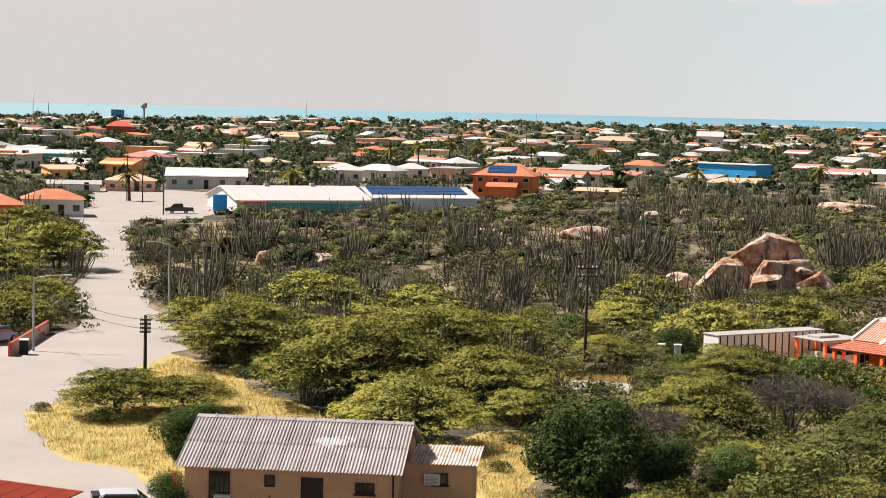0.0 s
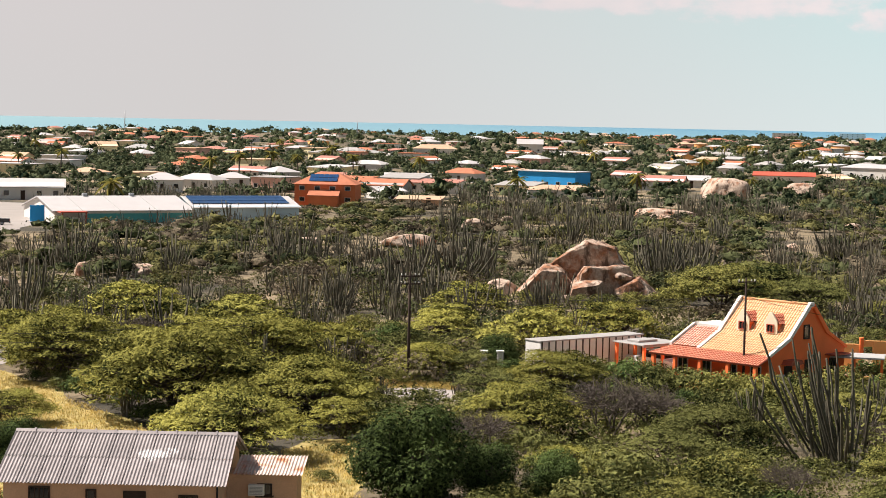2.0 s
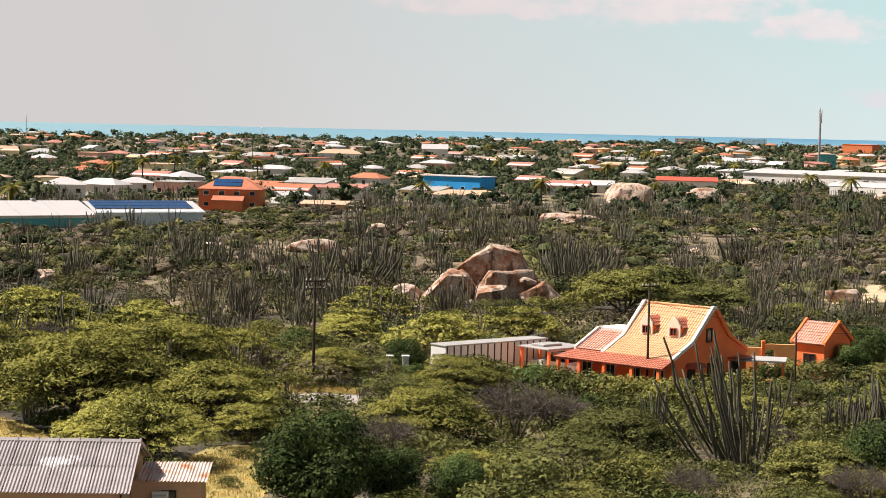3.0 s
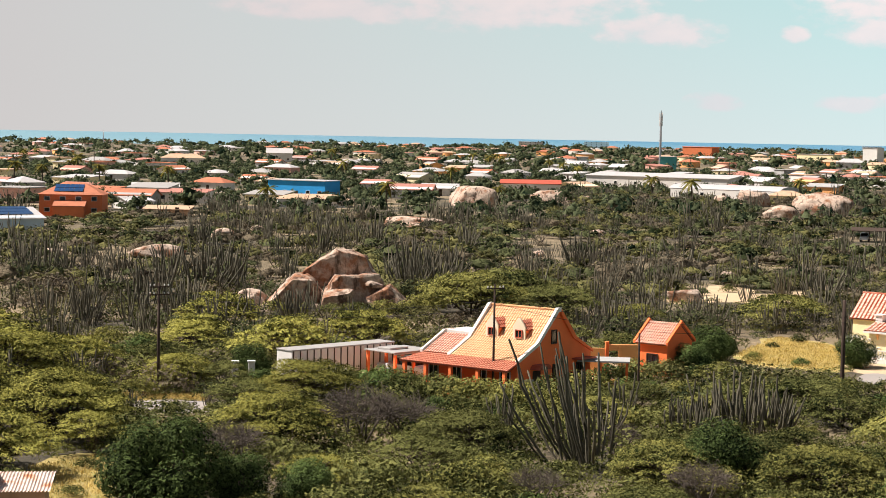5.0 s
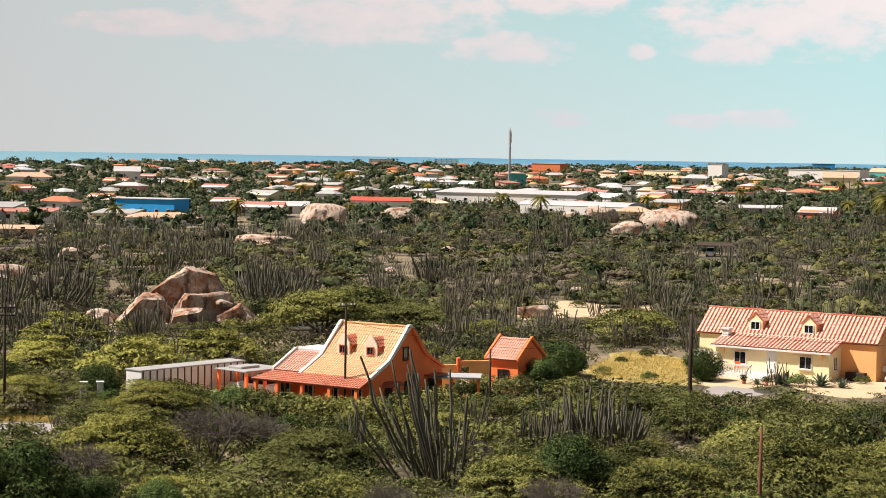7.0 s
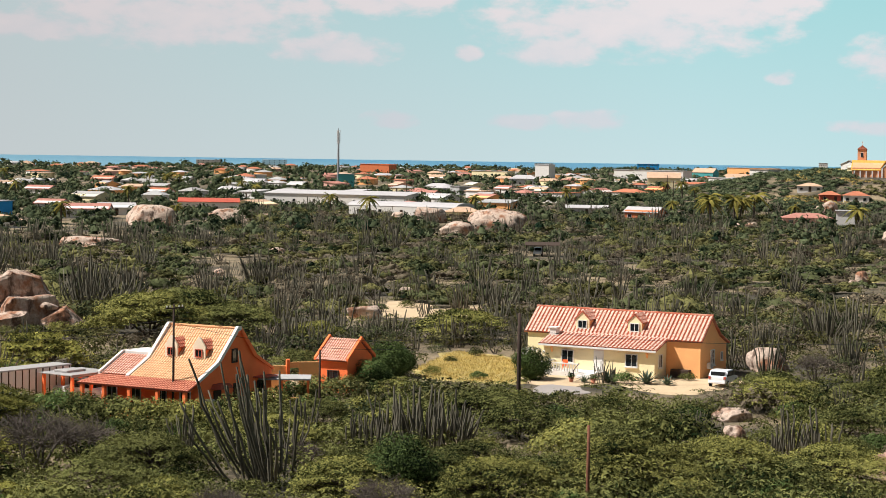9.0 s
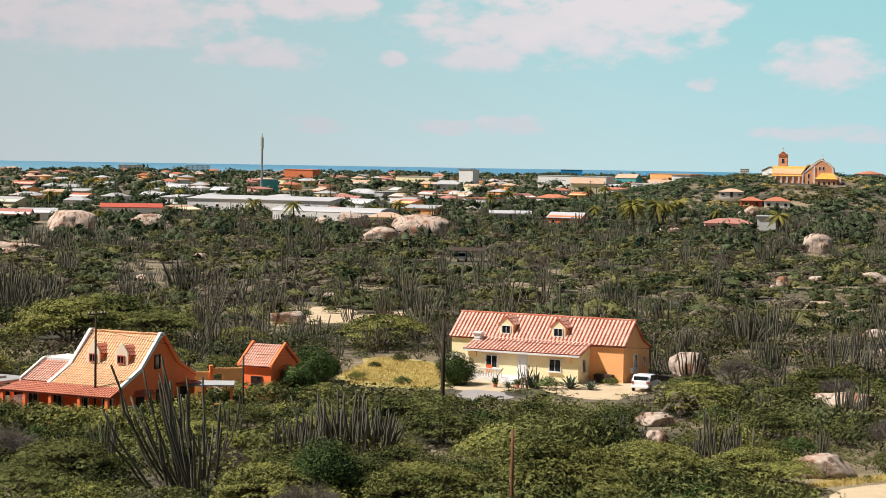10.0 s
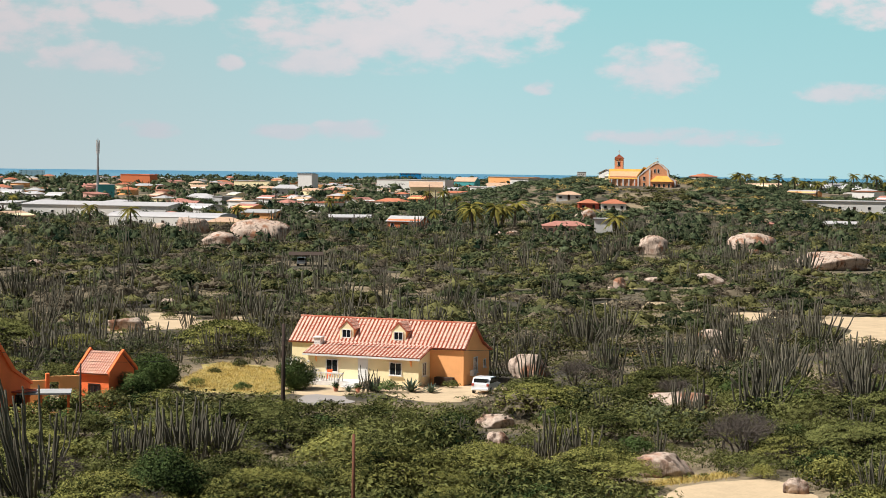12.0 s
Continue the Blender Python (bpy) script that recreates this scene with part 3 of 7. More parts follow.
# ---------------------------------------------------------------- boulders
def boulder(x, y, z, w, h, depth=None, turn=0.0, seed=0, lean=0.0, label="rounded sunlit granite boulder", mat="rock", flat=0.35, blocky=2.5, chips=5, planes=()):
    """A weathered granite block: a rounded body, chipped along a few planes, cracked and worn."""
    rng = random.Random(seed * 17 + 3)
    bm = bmesh.new()
    bmesh.ops.create_icosphere(bm, subdivisions=5 if w > 4 and seed >= 60 else 4, radius=1.0)
    cuts = [(Vector(p[:3]).normalized(), p[3]) for p in planes]
    for _ in range(chips):
        n = Vector((rng.gauss(0, 1), rng.gauss(0, 1), rng.gauss(0, 0.6))).normalized()
        cuts.append((n, rng.uniform(0.58, 0.88)))
    o = Vector((seed * 3.1, seed * 1.7, seed * 0.9))
    for v in bm.verts:
        p = v.co.normalized()
        p /= (abs(p.x) ** blocky + abs(p.y) ** blocky + abs(p.z) ** blocky) ** (1 / blocky)
        for n, k in cuts:
            e = p.dot(n) - k
            if e > 0:
                p = p - n * e * 0.93
        crack = abs(noise.noise(p * 1.1 + o * 2))
        f = 1 + 0.10 * noise.noise(p * 1.3 + o) + 0.09 * noise.noise(p * 2.7 + o) + 0.035 * noise.noise(p * 8 + o) - 0.12 * max(0.0, 1 - crack / 0.045)
        p = p * f
        if p.z < -flat:
            p.z = -flat - (p.z + flat) * -0.3
        v.co = p
    lo, hi = min(v.co.z for v in bm.verts), max(v.co.z for v in bm.verts)
    wx = max(v.co.x for v in bm.verts) - min(v.co.x for v in bm.verts)
    wy = max(v.co.y for v in bm.verts) - min(v.co.y for v in bm.verts)
    depth = depth or w * 0.8
    for v in bm.verts:
        v.co = Vector((v.co.x / wx * w, v.co.y / wy * depth, (v.co.z - lo) / (hi - lo) * h))
    for f in bm.faces:
        f.smooth = True
    ob = part("boulder", bm, MAT[mat], None)
    ob.matrix_world = pose(x, y, z, 0, lean, turn)
    KEEP.append((x, y, 0.45 * w))
    return tagged(ob, label, "rock", "granite boulders")


ROCKS_NEAR = [  # x, y, width, height
    (-22.2, 233.6, 2.2, 2.0),
    (-20.1, 247.2, 1.8, 1.1),
    (-15.7, 233.7, 5.0, 1.8),
    (-30.3, 218.3, 2.8, 1.5),
    (22.3, 291.6, 9.1, 2.3),
    (-2.1, 193.3, 2.3, 1.7),
    (27.0, 212.9, 3.5, 2.3),
    (6.9, 295.3, 3.2, 1.2),
    (82.5, 386.5, 13.2, 2.4),
    (122.1, 490.3, 13.9, 6.2),
    (149.4, 509.8, 12.1, 4.4),
    (163.5, 525.5, 6.6, 2.3),
    (111.3, 347.7, 3.9, 2.0),
    (81.5, 299.2, 3.9, 1.3),
    (84.5, 297.1, 2.4, 1.3),
    (37.8, 340.3, 4.5, 2.3),
    (46.5, 359.9, 3.0, 1.7),
    (7.1, 293.8, 3.0, 1.4),
    (202.6, 443.0, 16.3, 7.0),
    (185.0, 431.4, 9.0, 3.9),
    (208.8, 508.1, 10.8, 5.2),
    (196.0, 500.2, 5.1, 3.9),
    (195.1, 484.9, 6.3, 2.2),
]
ROCKS_FAR = [
    (274.6, 446.2, 3.8, 2.8),
    (287.9, 460.0, 4.5, 2.3),
    (244.9, 366.1, 5.0, 2.4),
    (267.3, 363.7, 7.0, 5.1),
    (375.7, 552.4, 8.8, 6.0),
    (379.4, 542.5, 5.5, 2.8),
    (202.2, 275.0, 3.7, 1.0),
    (98.6, 153.1, 4.4, 2.6),
    (97.2, 126.9, 5.7, 1.7),
    (75.5, 100.3, 4.4, 1.7),
    (78.9, 91.6, 1.7, 1.1),
    (77.4, 125.5, 3.3, 1.1),
    (70.9, 115.0, 2.0, 1.6),
    (141.2, 179.9, 3.4, 1.4),
    (295.8, 359.5, 12.5, 5.6),
    (264.0, 293.8, 15.4, 4.3),
    (208.7, 266.6, 5.3, 2.2),
    (182.8, 258.3, 2.5, 2.5),
    (177.2, 253.0, 1.7, 1.3),
    (80.3, 216.5, 4.6, 1.8),
    (99.0, 249.7, 2.4, 1.4),
    (117.2, 154.1, 1.7, 1.2),
    (125.5, 159.6, 1.2, 1.5),
]
for i, (x, y, w, h) in enumerate(ROCKS_NEAR + ROCKS_FAR):
    az = -math.degrees(math.atan2(x, y))
    boulder(x, y + 0.3 * w, float(hill(x, y)) - 0.08 * h, w, h * 0.98, turn=az + (i * 37) % 30 - 15, seed=i + 1, label="low sunlit granite boulder among scrub" if h < 1.6 else "large rounded granite boulder with brown weathering")

# the great heap of boulders in the middle of the scrub; the planes along which its largest blocks have split
HEAP_PLANES = {0: ((-0.66, 0, 0.75, 0.52), (0.45, 0, 0.9, 0.66), (0.05, -1, -0.12, 0.45), (0.9, 0, 0.3, 0.7)), 1: ((-0.55, -0.1, 0.83, 0.45), (0.1, -1, -0.25, 0.5), (0.95, 0, 0.2, 0.72)),
               2: ((-0.75, -0.1, 0.65, 0.6), (0.1, 0, 1, 0.62), (0, -1, -0.3, 0.52)), 3: ((0, -0.25, 1, 0.45), (0.1, -1, -0.3, 0.55), (0.9, -0.2, -0.3, 0.6), (-0.9, -0.1, 0.2, 0.7)), 4: ((0.4, -0.3, 0.86, 0.5), (-0.3, -1, 0.1, 0.55), (-0.8, 0, 0.6, 0.65))}
for k, (x, y, z, w, h, d, turn, lean) in enumerate((
        (37.0, 214.0, 0.2, 11.0, 6.5, 5.6, -10, -4), (31.9, 211.2, -0.9, 8.2, 4.6, 4.6, -10, -24), (37.7, 210.7, -0.4, 7.8, 4.4, 4.2, -10, -6),
        (36.0, 207.8, -0.2, 4.2, 2.7, 2.8, -14, -9), (41.2, 209.2, -0.6, 5.4, 3.6, 3.4, -4, 24), (43.0, 208.7, -0.2, 2.4, 1.3, 2.2, 40, 14),
        (33.6, 208.6, -0.2, 1.8, 1.0, 1.6, 0, 0), (40.2, 209.9, 2.4, 2.3, 0.9, 2.0, 15, 4), (26.6, 211.0, -0.5, 4.2, 2.3, 3.0, 20, -16), (28.0, 208.4, -0.3, 2.2, 1.1, 2.0, 50, -10))):
    boulder(x, y, z, w, h, d, turn, 60 + k, lean, flat=0.6, chips=4, blocky=2.4, planes=HEAP_PLANES.get(k, ()), mat="rock_rust" if k < 5 else "rock", label="great granite boulder stacked in a heap" if h > 3 else "granite block lying in a heap of boulders")


# ---------------------------------------------------------------- roofs and houses
def tile_patch(a, b, c, d, pitch=0.24, row=0.36, lift=0.055):
    """Barrel tiles over the quad a (eave left), b (eave right), c (ridge right), d (ridge left); returns a bmesh."""
    a, b, c, d = (np.array(p, float) for p in (a, b, c, d))
    wide, tall = max(np.linalg.norm(b - a), np.linalg.norm(c - d)), max(np.linalg.norm(d - a), np.linalg.norm(c - b))
    nu, nv = max(2, round(wide / pitch)), max(2, round(tall / row))
    nor = np.cross(b - a, d - a)
    nor /= np.linalg.norm(nor)
    us = np.linspace(0, 1, 4 * nu + 1)
    bulge = np.abs(np.sin(np.pi * us * nu)) ** 0.7 * lift
    bm = bmesh.new()
    rings = []
    for r in range(nv):
        for v, step in ((r / nv, -0.01 if r == 0 else 0.0), (r / nv, 0.03), ((r + 1) / nv, 0.0)):
            e0, e1 = a + (d - a) * v, b + (c - b) * v
            rings.append([bm.verts.new(e0 + (e1 - e0) * u + nor * (h + step)) for u, h in zip(us, bulge)])
    for k, (low, high) in enumerate(zip(rings, rings[1:])):
        for i in range(4 * nu):
            f = bm.faces.new((low[i], low[i + 1], high[i + 1], high[i]))
            # crests take the paler material, valleys the darker, as highlight and shade in colour
            f.material_index = 1 if k % 3 == 1 and i % 4 in (1, 2) else 0
    under = [bm.verts.new(p - nor * 0.10) for p in (a, b, c, d)]
    over = [bm.verts.new(p) for p in (a, b, c, d)]
    bm.faces.new(under[::-1])
    for i in range(4):
        k = (i + 1) % 4
        bm.faces.new((under[i], under[k], over[k], over[i]))
    return bm


CREST = {"tile": "tile_pale", "tile_light": "tile_sand", "tile_red": "tile_rose"}


def tiled(name, patch, mat, parent, label=""):
    """Links a patch of barrel tiles; paler crests show bleaching and painted-in highlights."""
    ob = part(name, patch, MAT[mat], parent, label)
    ob.data.materials.append(MAT[CREST[mat]])
    return ob


def wave_sheet(a, b, c, d, pitch=0.177, lift=0.034):
    """One corrugated sheet over the quad a, b (eave), c, d (ridge), waves running up the slope."""
    a, b, c, d = (np.array(p, float) for p in (a, b, c, d))
    nor = np.cross(b - a, d - a)
    nor /= np.linalg.norm(nor)
    n = max(1, round(np.linalg.norm(b - a) / pitch))
    us = np.linspace(0, 1, 6 * n + 1)
    w = np.cos(2 * np.pi * us * n) * lift
    bm = bmesh.new()
    rows = [[bm.verts.new(p + (q - p) * u + nor * (h + k)) for u, h in zip(us, w)] for p, q, k in ((a, b, 0), (d, c, 0), (a, b, -0.012), (d, c, -0.012))]
    for i in range(6 * n):
        bm.faces.new((rows[0][i], rows[0][i + 1], rows[1][i + 1], rows[1][i]))
        bm.faces.new((rows[2][i], rows[3][i], rows[3][i + 1], rows[2][i + 1]))
        bm.faces.new((rows[2][i], rows[2][i + 1], rows[0][i + 1], rows[0][i]))
    return bm


def window(parent, x, y, z, w, h, face="-y", frame="white", bars=1, name="window", sill=True, glass="glass"):
    """A window set on a wall at x, y (its middle), z its foot; face: the way it looks. Frame, bars and panes are parts."""
    t = 0.07
    turn = {"-y": 0, "+x": 90, "+y": 180, "-x": -90}[face]
    m = pose(x, y, z, 0, 0, turn)
    rim = boxes((-w / 2, -0.07, 0, -w / 2 + t, 0.04, h), (w / 2 - t, -0.07, 0, w / 2, 0.04, h), (-w / 2 + t, -0.07, 0, w / 2 - t, 0.04, t), (-w / 2 + t, -0.07, h - t, w / 2 - t, 0.04, h))
    win = part(name, rim, MAT[frame], parent)
    win.matrix_local = m
    gap = (w - 2 * t) / (bars + 1)
    for i in range(bars + 1):
        x0 = -w / 2 + t + i * gap
        part("pane", boxes((x0 + 0.02, -0.02, t, x0 + gap - 0.02, 0.02, h - t)), MAT[glass], win)
    for i in range(bars):
        x0 = -w / 2 + t + (i + 1) * gap
        part("bar", boxes((x0 - 0.02, -0.05, t, x0 + 0.02, 0.03, h - t)), MAT[frame], win)
    if sill:
        part("sill", boxes((-w / 2 - 0.08, -0.16, -0.07, w / 2 + 0.08, 0.02, -0.004)), MAT[frame], win)
    return win


def door(parent, x, y, z, w, h, mat, face="-y"):
    turn = {"-y": 0, "+x": 90, "+y": 180, "-x": -90}[face]
    d = part("door", boxes((-w / 2, -0.04, 0, w / 2, 0.03, h), (-w / 2 + 0.12, -0.055, 0.15, w / 2 - 0.12, -0.04, h * 0.45), (-w / 2 + 0.12, -0.055, h * 0.52, w / 2 - 0.12, -0.04, h - 0.15)), MAT[mat], parent)
    d.matrix_local = pose(x, y, z, 0, 0, turn)
    part("handle", boxes((w / 2 - 0.14, -0.11, 1.0, w / 2 - 0.09, -0.05, 1.14)), MAT["steel"], d)
    return d


def air_conditioner(parent, x, y, z, face="-y", mat="white"):
    turn = {"-y": 0, "+x": 90, "+y": 180, "-x": -90}[face]
    a = part("air_conditioner", boxes((-0.4, -0.38, 0, 0.4, 0, 0.55), bevel=0.02), MAT[mat], parent, "window air conditioner")
    a.matrix_local = pose(x, y, z, 0, 0, turn)
    part("grille", boxes(*[(-0.32, -0.395, 0.08 + 0.07 * i, 0.32, -0.38, 0.11 + 0.07 * i) for i in range(6)]), MAT["grey"], a)
    return a


def small_house():
    """The tan house with a corrugated roof in the foreground, with its lean-to."""
    L, W = 10.4, 9.0
    h = thing("house", pose(-12.45, 91.75, 0, 0, 0, -5.6), "tan plastered house with a grey corrugated roof", "house")
    body = [(0.0, -0.2), (W, -0.2), (W, 2.62), (W / 2, 4.15), (0.0, 2.62)]
    part("wall", prism(body, "x", 0, L), MAT["tan"], h)
    roof = part("roof", boxes((-0.35, W / 2 - 0.06, 4.24, L + 0.35, W / 2 + 0.06, 4.30)), MAT["fibre"], h, "weathered corrugated fibre-cement roof")
    n = 11
    sw = (L + 0.8) / n
    for i in range(n):
        x0, x1 = -0.4 + i * sw, -0.4 + (i + 1) * sw + 0.03
        for side in (0, 1):
            y0, y1, ym = (-0.45, W / 2, W / 4 - 0.25) if side == 0 else (W + 0.45, W / 2, W * 0.75 + 0.25)
            e, g = 2.54, 4.24
            mid = e + (g - e) * (ym - y0) / (y1 - y0)
            for (ya, za), (yb, zb) in (((y0, e), (ym, mid)), ((ym, mid + 0.025), (y1, g + 0.012))):
                q = ((x0, ya, za), (x1, ya, za), (x1, yb, zb), (x0, yb, zb)) if side == 0 else ((x1, ya, za), (x0, ya, za), (x0, yb, zb), (x1, yb, zb))
                part("sheet", wave_sheet(*q), MAT["fibre"], roof)
        part("ridge_cap", prism([(W / 2 - 0.22, 4.21), (W / 2, 4.33), (W / 2 + 0.22, 4.21), (W / 2, 4.30)], "x", x0, x1 - 0.06), MAT["fibre"], roof)
        part("cap_end", prism([(W / 2 - 0.24, 4.21), (W / 2, 4.39), (W / 2 + 0.24, 4.21), (W / 2, 4.28)], "x", x1 - 0.10, x1 - 0.02), MAT["fibre"], roof)
    window(h, 1.75, -0.02, 0.85, 1.05, 1.45, frame="wood", bars=3, name="window")
    air_conditioner(h, 1.95, -0.05, 0.62)
    window(h, 4.25, -0.02, 1.62, 0.52, 0.58, frame="wood", bars=0, name="window", sill=False)
    door(h, 6.35, -0.02, 0.0, 1.1, 2.15, "wood")
    window(h, 8.95, -0.02, 1.45, 0.95, 0.55, frame="wood", bars=2, name="window")
    part("downpipe", quads_mesh("downpipe", *tube([(4.25, -0.06, 0.0), (4.25, -0.06, 1.2)], [0.04, 0.04]), MAT["tile_red"]), None, h)
    part("downpipe", quads_mesh("downpipe", *tube([(10.35, -0.06, 0.0), (10.35, -0.06, 2.5)], [0.05, 0.05]), MAT["black"]), None, h)
    part("grille", boxes(*[(-0.62 + 0.09 * i, 0.0, 1.1, -0.59 + 0.09 * i, 0.03, 2.2) for i in range(6)]), MAT["tile_red"], h)
    # lean-to at the far end
    part("annex_wall", prism([(3.5, -0.2), (6.6, -0.2), (6.6, 2.1), (3.5, 2.4)], "x", L + 0.02, L + 3.5), MAT["tan"], h, "tan lean-to room")
    for i in range(4):
        x0 = L + 0.35 + i * 0.86
        part("sheet", wave_sheet((x0, 3.1, 2.47), (x0 + 0.88, 3.1, 2.47), (x0 + 0.88, 7.0, 2.75), (x0, 7.0, 2.75)), MAT["rust"], h, "rust-streaked sheet")
    window(h, L + 1.9, 3.48, 1.35, 0.75, 0.6, frame="wood", bars=0, name="window")
    air_conditioner(h, L + 1.5, 3.48, 1.38)
    KEEP.append((-7, 96, 7.5))
    KEEP.append((0.5, 97, 3.5))


small_house()


def dormer(parent, x, y0, z0, w, h, depth, wall, roofmat, front="cream", rim="white", parapet=0.0):
    """A small gabled dormer; y0: its front on the slope. parapet: how far its front rises over the roof behind."""
    d = part("dormer", prism([(-w / 2, 0), (w / 2, 0), (w / 2, h * 0.6), (0, h), (-w / 2, h * 0.6)], "y", 0, depth), MAT[wall], parent)
    d.matrix_local = pose(x, y0, z0)
    out = 0.02 if parapet else -0.12
    for s in (-1, 1):
        q = [(s * (w / 2 + 0.15), out, h * 0.6 - 0.08), (0, out, h + 0.07), (0, depth, h + 0.07), (s * (w / 2 + 0.15), depth, h * 0.6 - 0.08)]
        a, b, c, e = q
        tiled("dormer_roof", tile_patch(*((a, e, c, b) if s > 0 else (e, a, b, c))), roofmat, d)
    k = parapet
    face = [(-w / 2 + 0.02 - k * 0.3, 0.02), (w / 2 - 0.02 + k * 0.3, 0.02), (w / 2 - 0.02 + k * 0.3, h * 0.6 + k * 0.4), (k * 0.3, h - 0.05 + k), (-k * 0.3, h - 0.05 + k), (-w / 2 + 0.02 - k * 0.3, h * 0.6 + k * 0.4)]
    part("dormer_front", prism(face if k else [p for i, p in enumerate(face) if i != 4], "y", -0.14 if k else -0.05, -0.004), MAT[front], d)
    window(d, 0, -0.17 if k else -0.08, 0.12, w * 0.66, h * 0.46, bars=1, frame=rim, sill=False)
    return d


def orange_house():
    """The orange house with a steep tiled roof, stepped gable and a long porch."""
    h = thing("house", pose(33.46, 142.66, 0, 0, 0, -50), "bright orange country house with a steep tiled roof and tall gable", "house")
    L = 6.6
    prof = [(0, -0.2), (10.3, -0.2), (10.3, 3.0), (7.5, 4.35), (5.4, 6.5), (2.6, 4.05), (0, 2.95)]
    part("wall", prism(prof, "x", 0.1, L - 0.1), MAT["orange"], h)
    rim = [(-0.15, 2.85), (2.6, 4.0), (5.3, 6.45), (5.65, 6.5), (5.65, 6.78), (5.2, 6.80), (2.5, 4.26), (-0.15, 3.08)]
    back = [(5.66, 6.3), (7.5, 4.3), (10.4, 2.95), (10.4, 3.15), (7.9, 4.40), (7.6, 4.75), (5.66, 6.74)]
    for x in (-0.08, L - 0.18):
        part("gable_coping", prism(rim, "x", x, x + 0.26), MAT["white"], h, "white gable coping")
        part("gable_coping", prism(back, "x", x, x + 0.26), MAT["orange"], h)
    for a, b, c, d in (((0.18, 2.6, 4.1), (L - 0.18, 2.6, 4.1), (L - 0.18, 5.4, 6.55), (0.18, 5.4, 6.55)),
                       ((0.18, 0.0, 3.0), (L - 0.18, 0.0, 3.0), (L - 0.18, 2.6, 4.13), (0.18, 2.6, 4.13)),
                       ((L - 0.18, 7.5, 4.4), (0.18, 7.5, 4.4), (0.18, 5.4, 6.55), (L - 0.18, 5.4, 6.55)),
                       ((L - 0.18, 10.5, 2.95), (0.18, 10.5, 2.95), (0.18, 7.5, 4.42), (L - 0.18, 7.5, 4.42))):
        tiled("roof", tile_patch(a, b, c, d), "tile_light", h, "sun-bleached tiles")
    part("ridge_tiles", quads_mesh("ridge_tiles", *tube([(0.18, 5.4, 6.62), (L - 0.18, 5.4, 6.62)], [0.12, 0.12], 8), MAT["tile_light"]), None, h)
    # lower wing
    part("wing_wall", prism([(0.2, -0.2), (8.5, -0.2), (8.5, 3.0), (6.0, 4.2), (2.9, 4.2), (0.2, 3.0)], "x", -2.6, 0.06), MAT["orange"], h)
    tiled("wing_roof", tile_patch((-2.6, 0.0, 3.05), (-0.08, 0.0, 3.05), (-0.08, 2.9, 4.35), (-2.6, 2.9, 4.35)), "tile", h, "weathered red tiles")
    part("parapet", boxes((-2.5, 2.95, 4.2, -0.1, 6.0, 4.55)), MAT["white"], h)
    part("gable_coping", prism([(-0.1, 2.95), (2.95, 4.3), (6.1, 4.3), (6.1, 4.55), (2.85, 4.6), (-0.1, 3.25)], "x", -2.75, -2.55), MAT["white"], h, "white coping")
    # porch along the front
    tiled("porch_roof", tile_patch((-3.7, -1.6, 2.42), (L + 0.1, -1.6, 2.42), (L + 0.1, -0.02, 3.0), (-2.6, -0.02, 3.0)), "tile_red", h, "dark red tiles")
    for x in (-3.3, -1.2, 1.2, 3.8, L - 0.3):
        part("post", boxes((x - 0.14, -1.5, 0, x + 0.14, -1.22, 2.45), bevel=0.015), MAT["orange"], h)
    part("porch_wall", boxes((-1.0, -1.48, 0, 3.6, -1.3, 0.95), bevel=0.02), MAT["orange"], h)
    for x in (2.05, 4.65):
        dormer(h, x, 2.95, 4.35, 1.0, 1.4, 1.5, "orange", "tile_red", "cream_wash", "tile_red", 0.32)
    window(h, L - 0.08, 4.9, 4.0, 0.75, 1.1, "+x", "wood", 0, sill=False)
    window(h, L - 0.08, 5.2, 1.3, 0.8, 1.1, "+x", "wood", 1)
    window(h, L - 0.08, 8.6, 1.2, 0.9, 1.1, "+x", "wood", 1)
    door(h, L - 0.08, 2.6, 0, 1.0, 2.1, "wood", "+x")
    part("canopy", prism([(1.7, 2.25), (3.5, 2.25), (3.2, 2.6), (2.0, 2.6)], "x", L - 0.1, L + 0.75), MAT["tile_red"], h, "small door canopy")
    part("canopy", prism([(7.6, 2.55), (9.8, 2.55), (9.8, 2.66), (7.6, 2.66)], "x", L - 0.1, L + 0.8), MAT["tile_red"], h)
    air_conditioner(h, L - 0.1, 1.3, 1.0, "+x")
    for x in (-1.6, 0.8, 3.2, 5.4):
        window(h, x, 0.17 if x < 0 else -0.02, 0.9, 1.0, 1.3, bars=1)
    KEEP.extend([(38, 142.5, 4.5), (41, 145, 4.5), (36, 146, 5)])


orange_house()


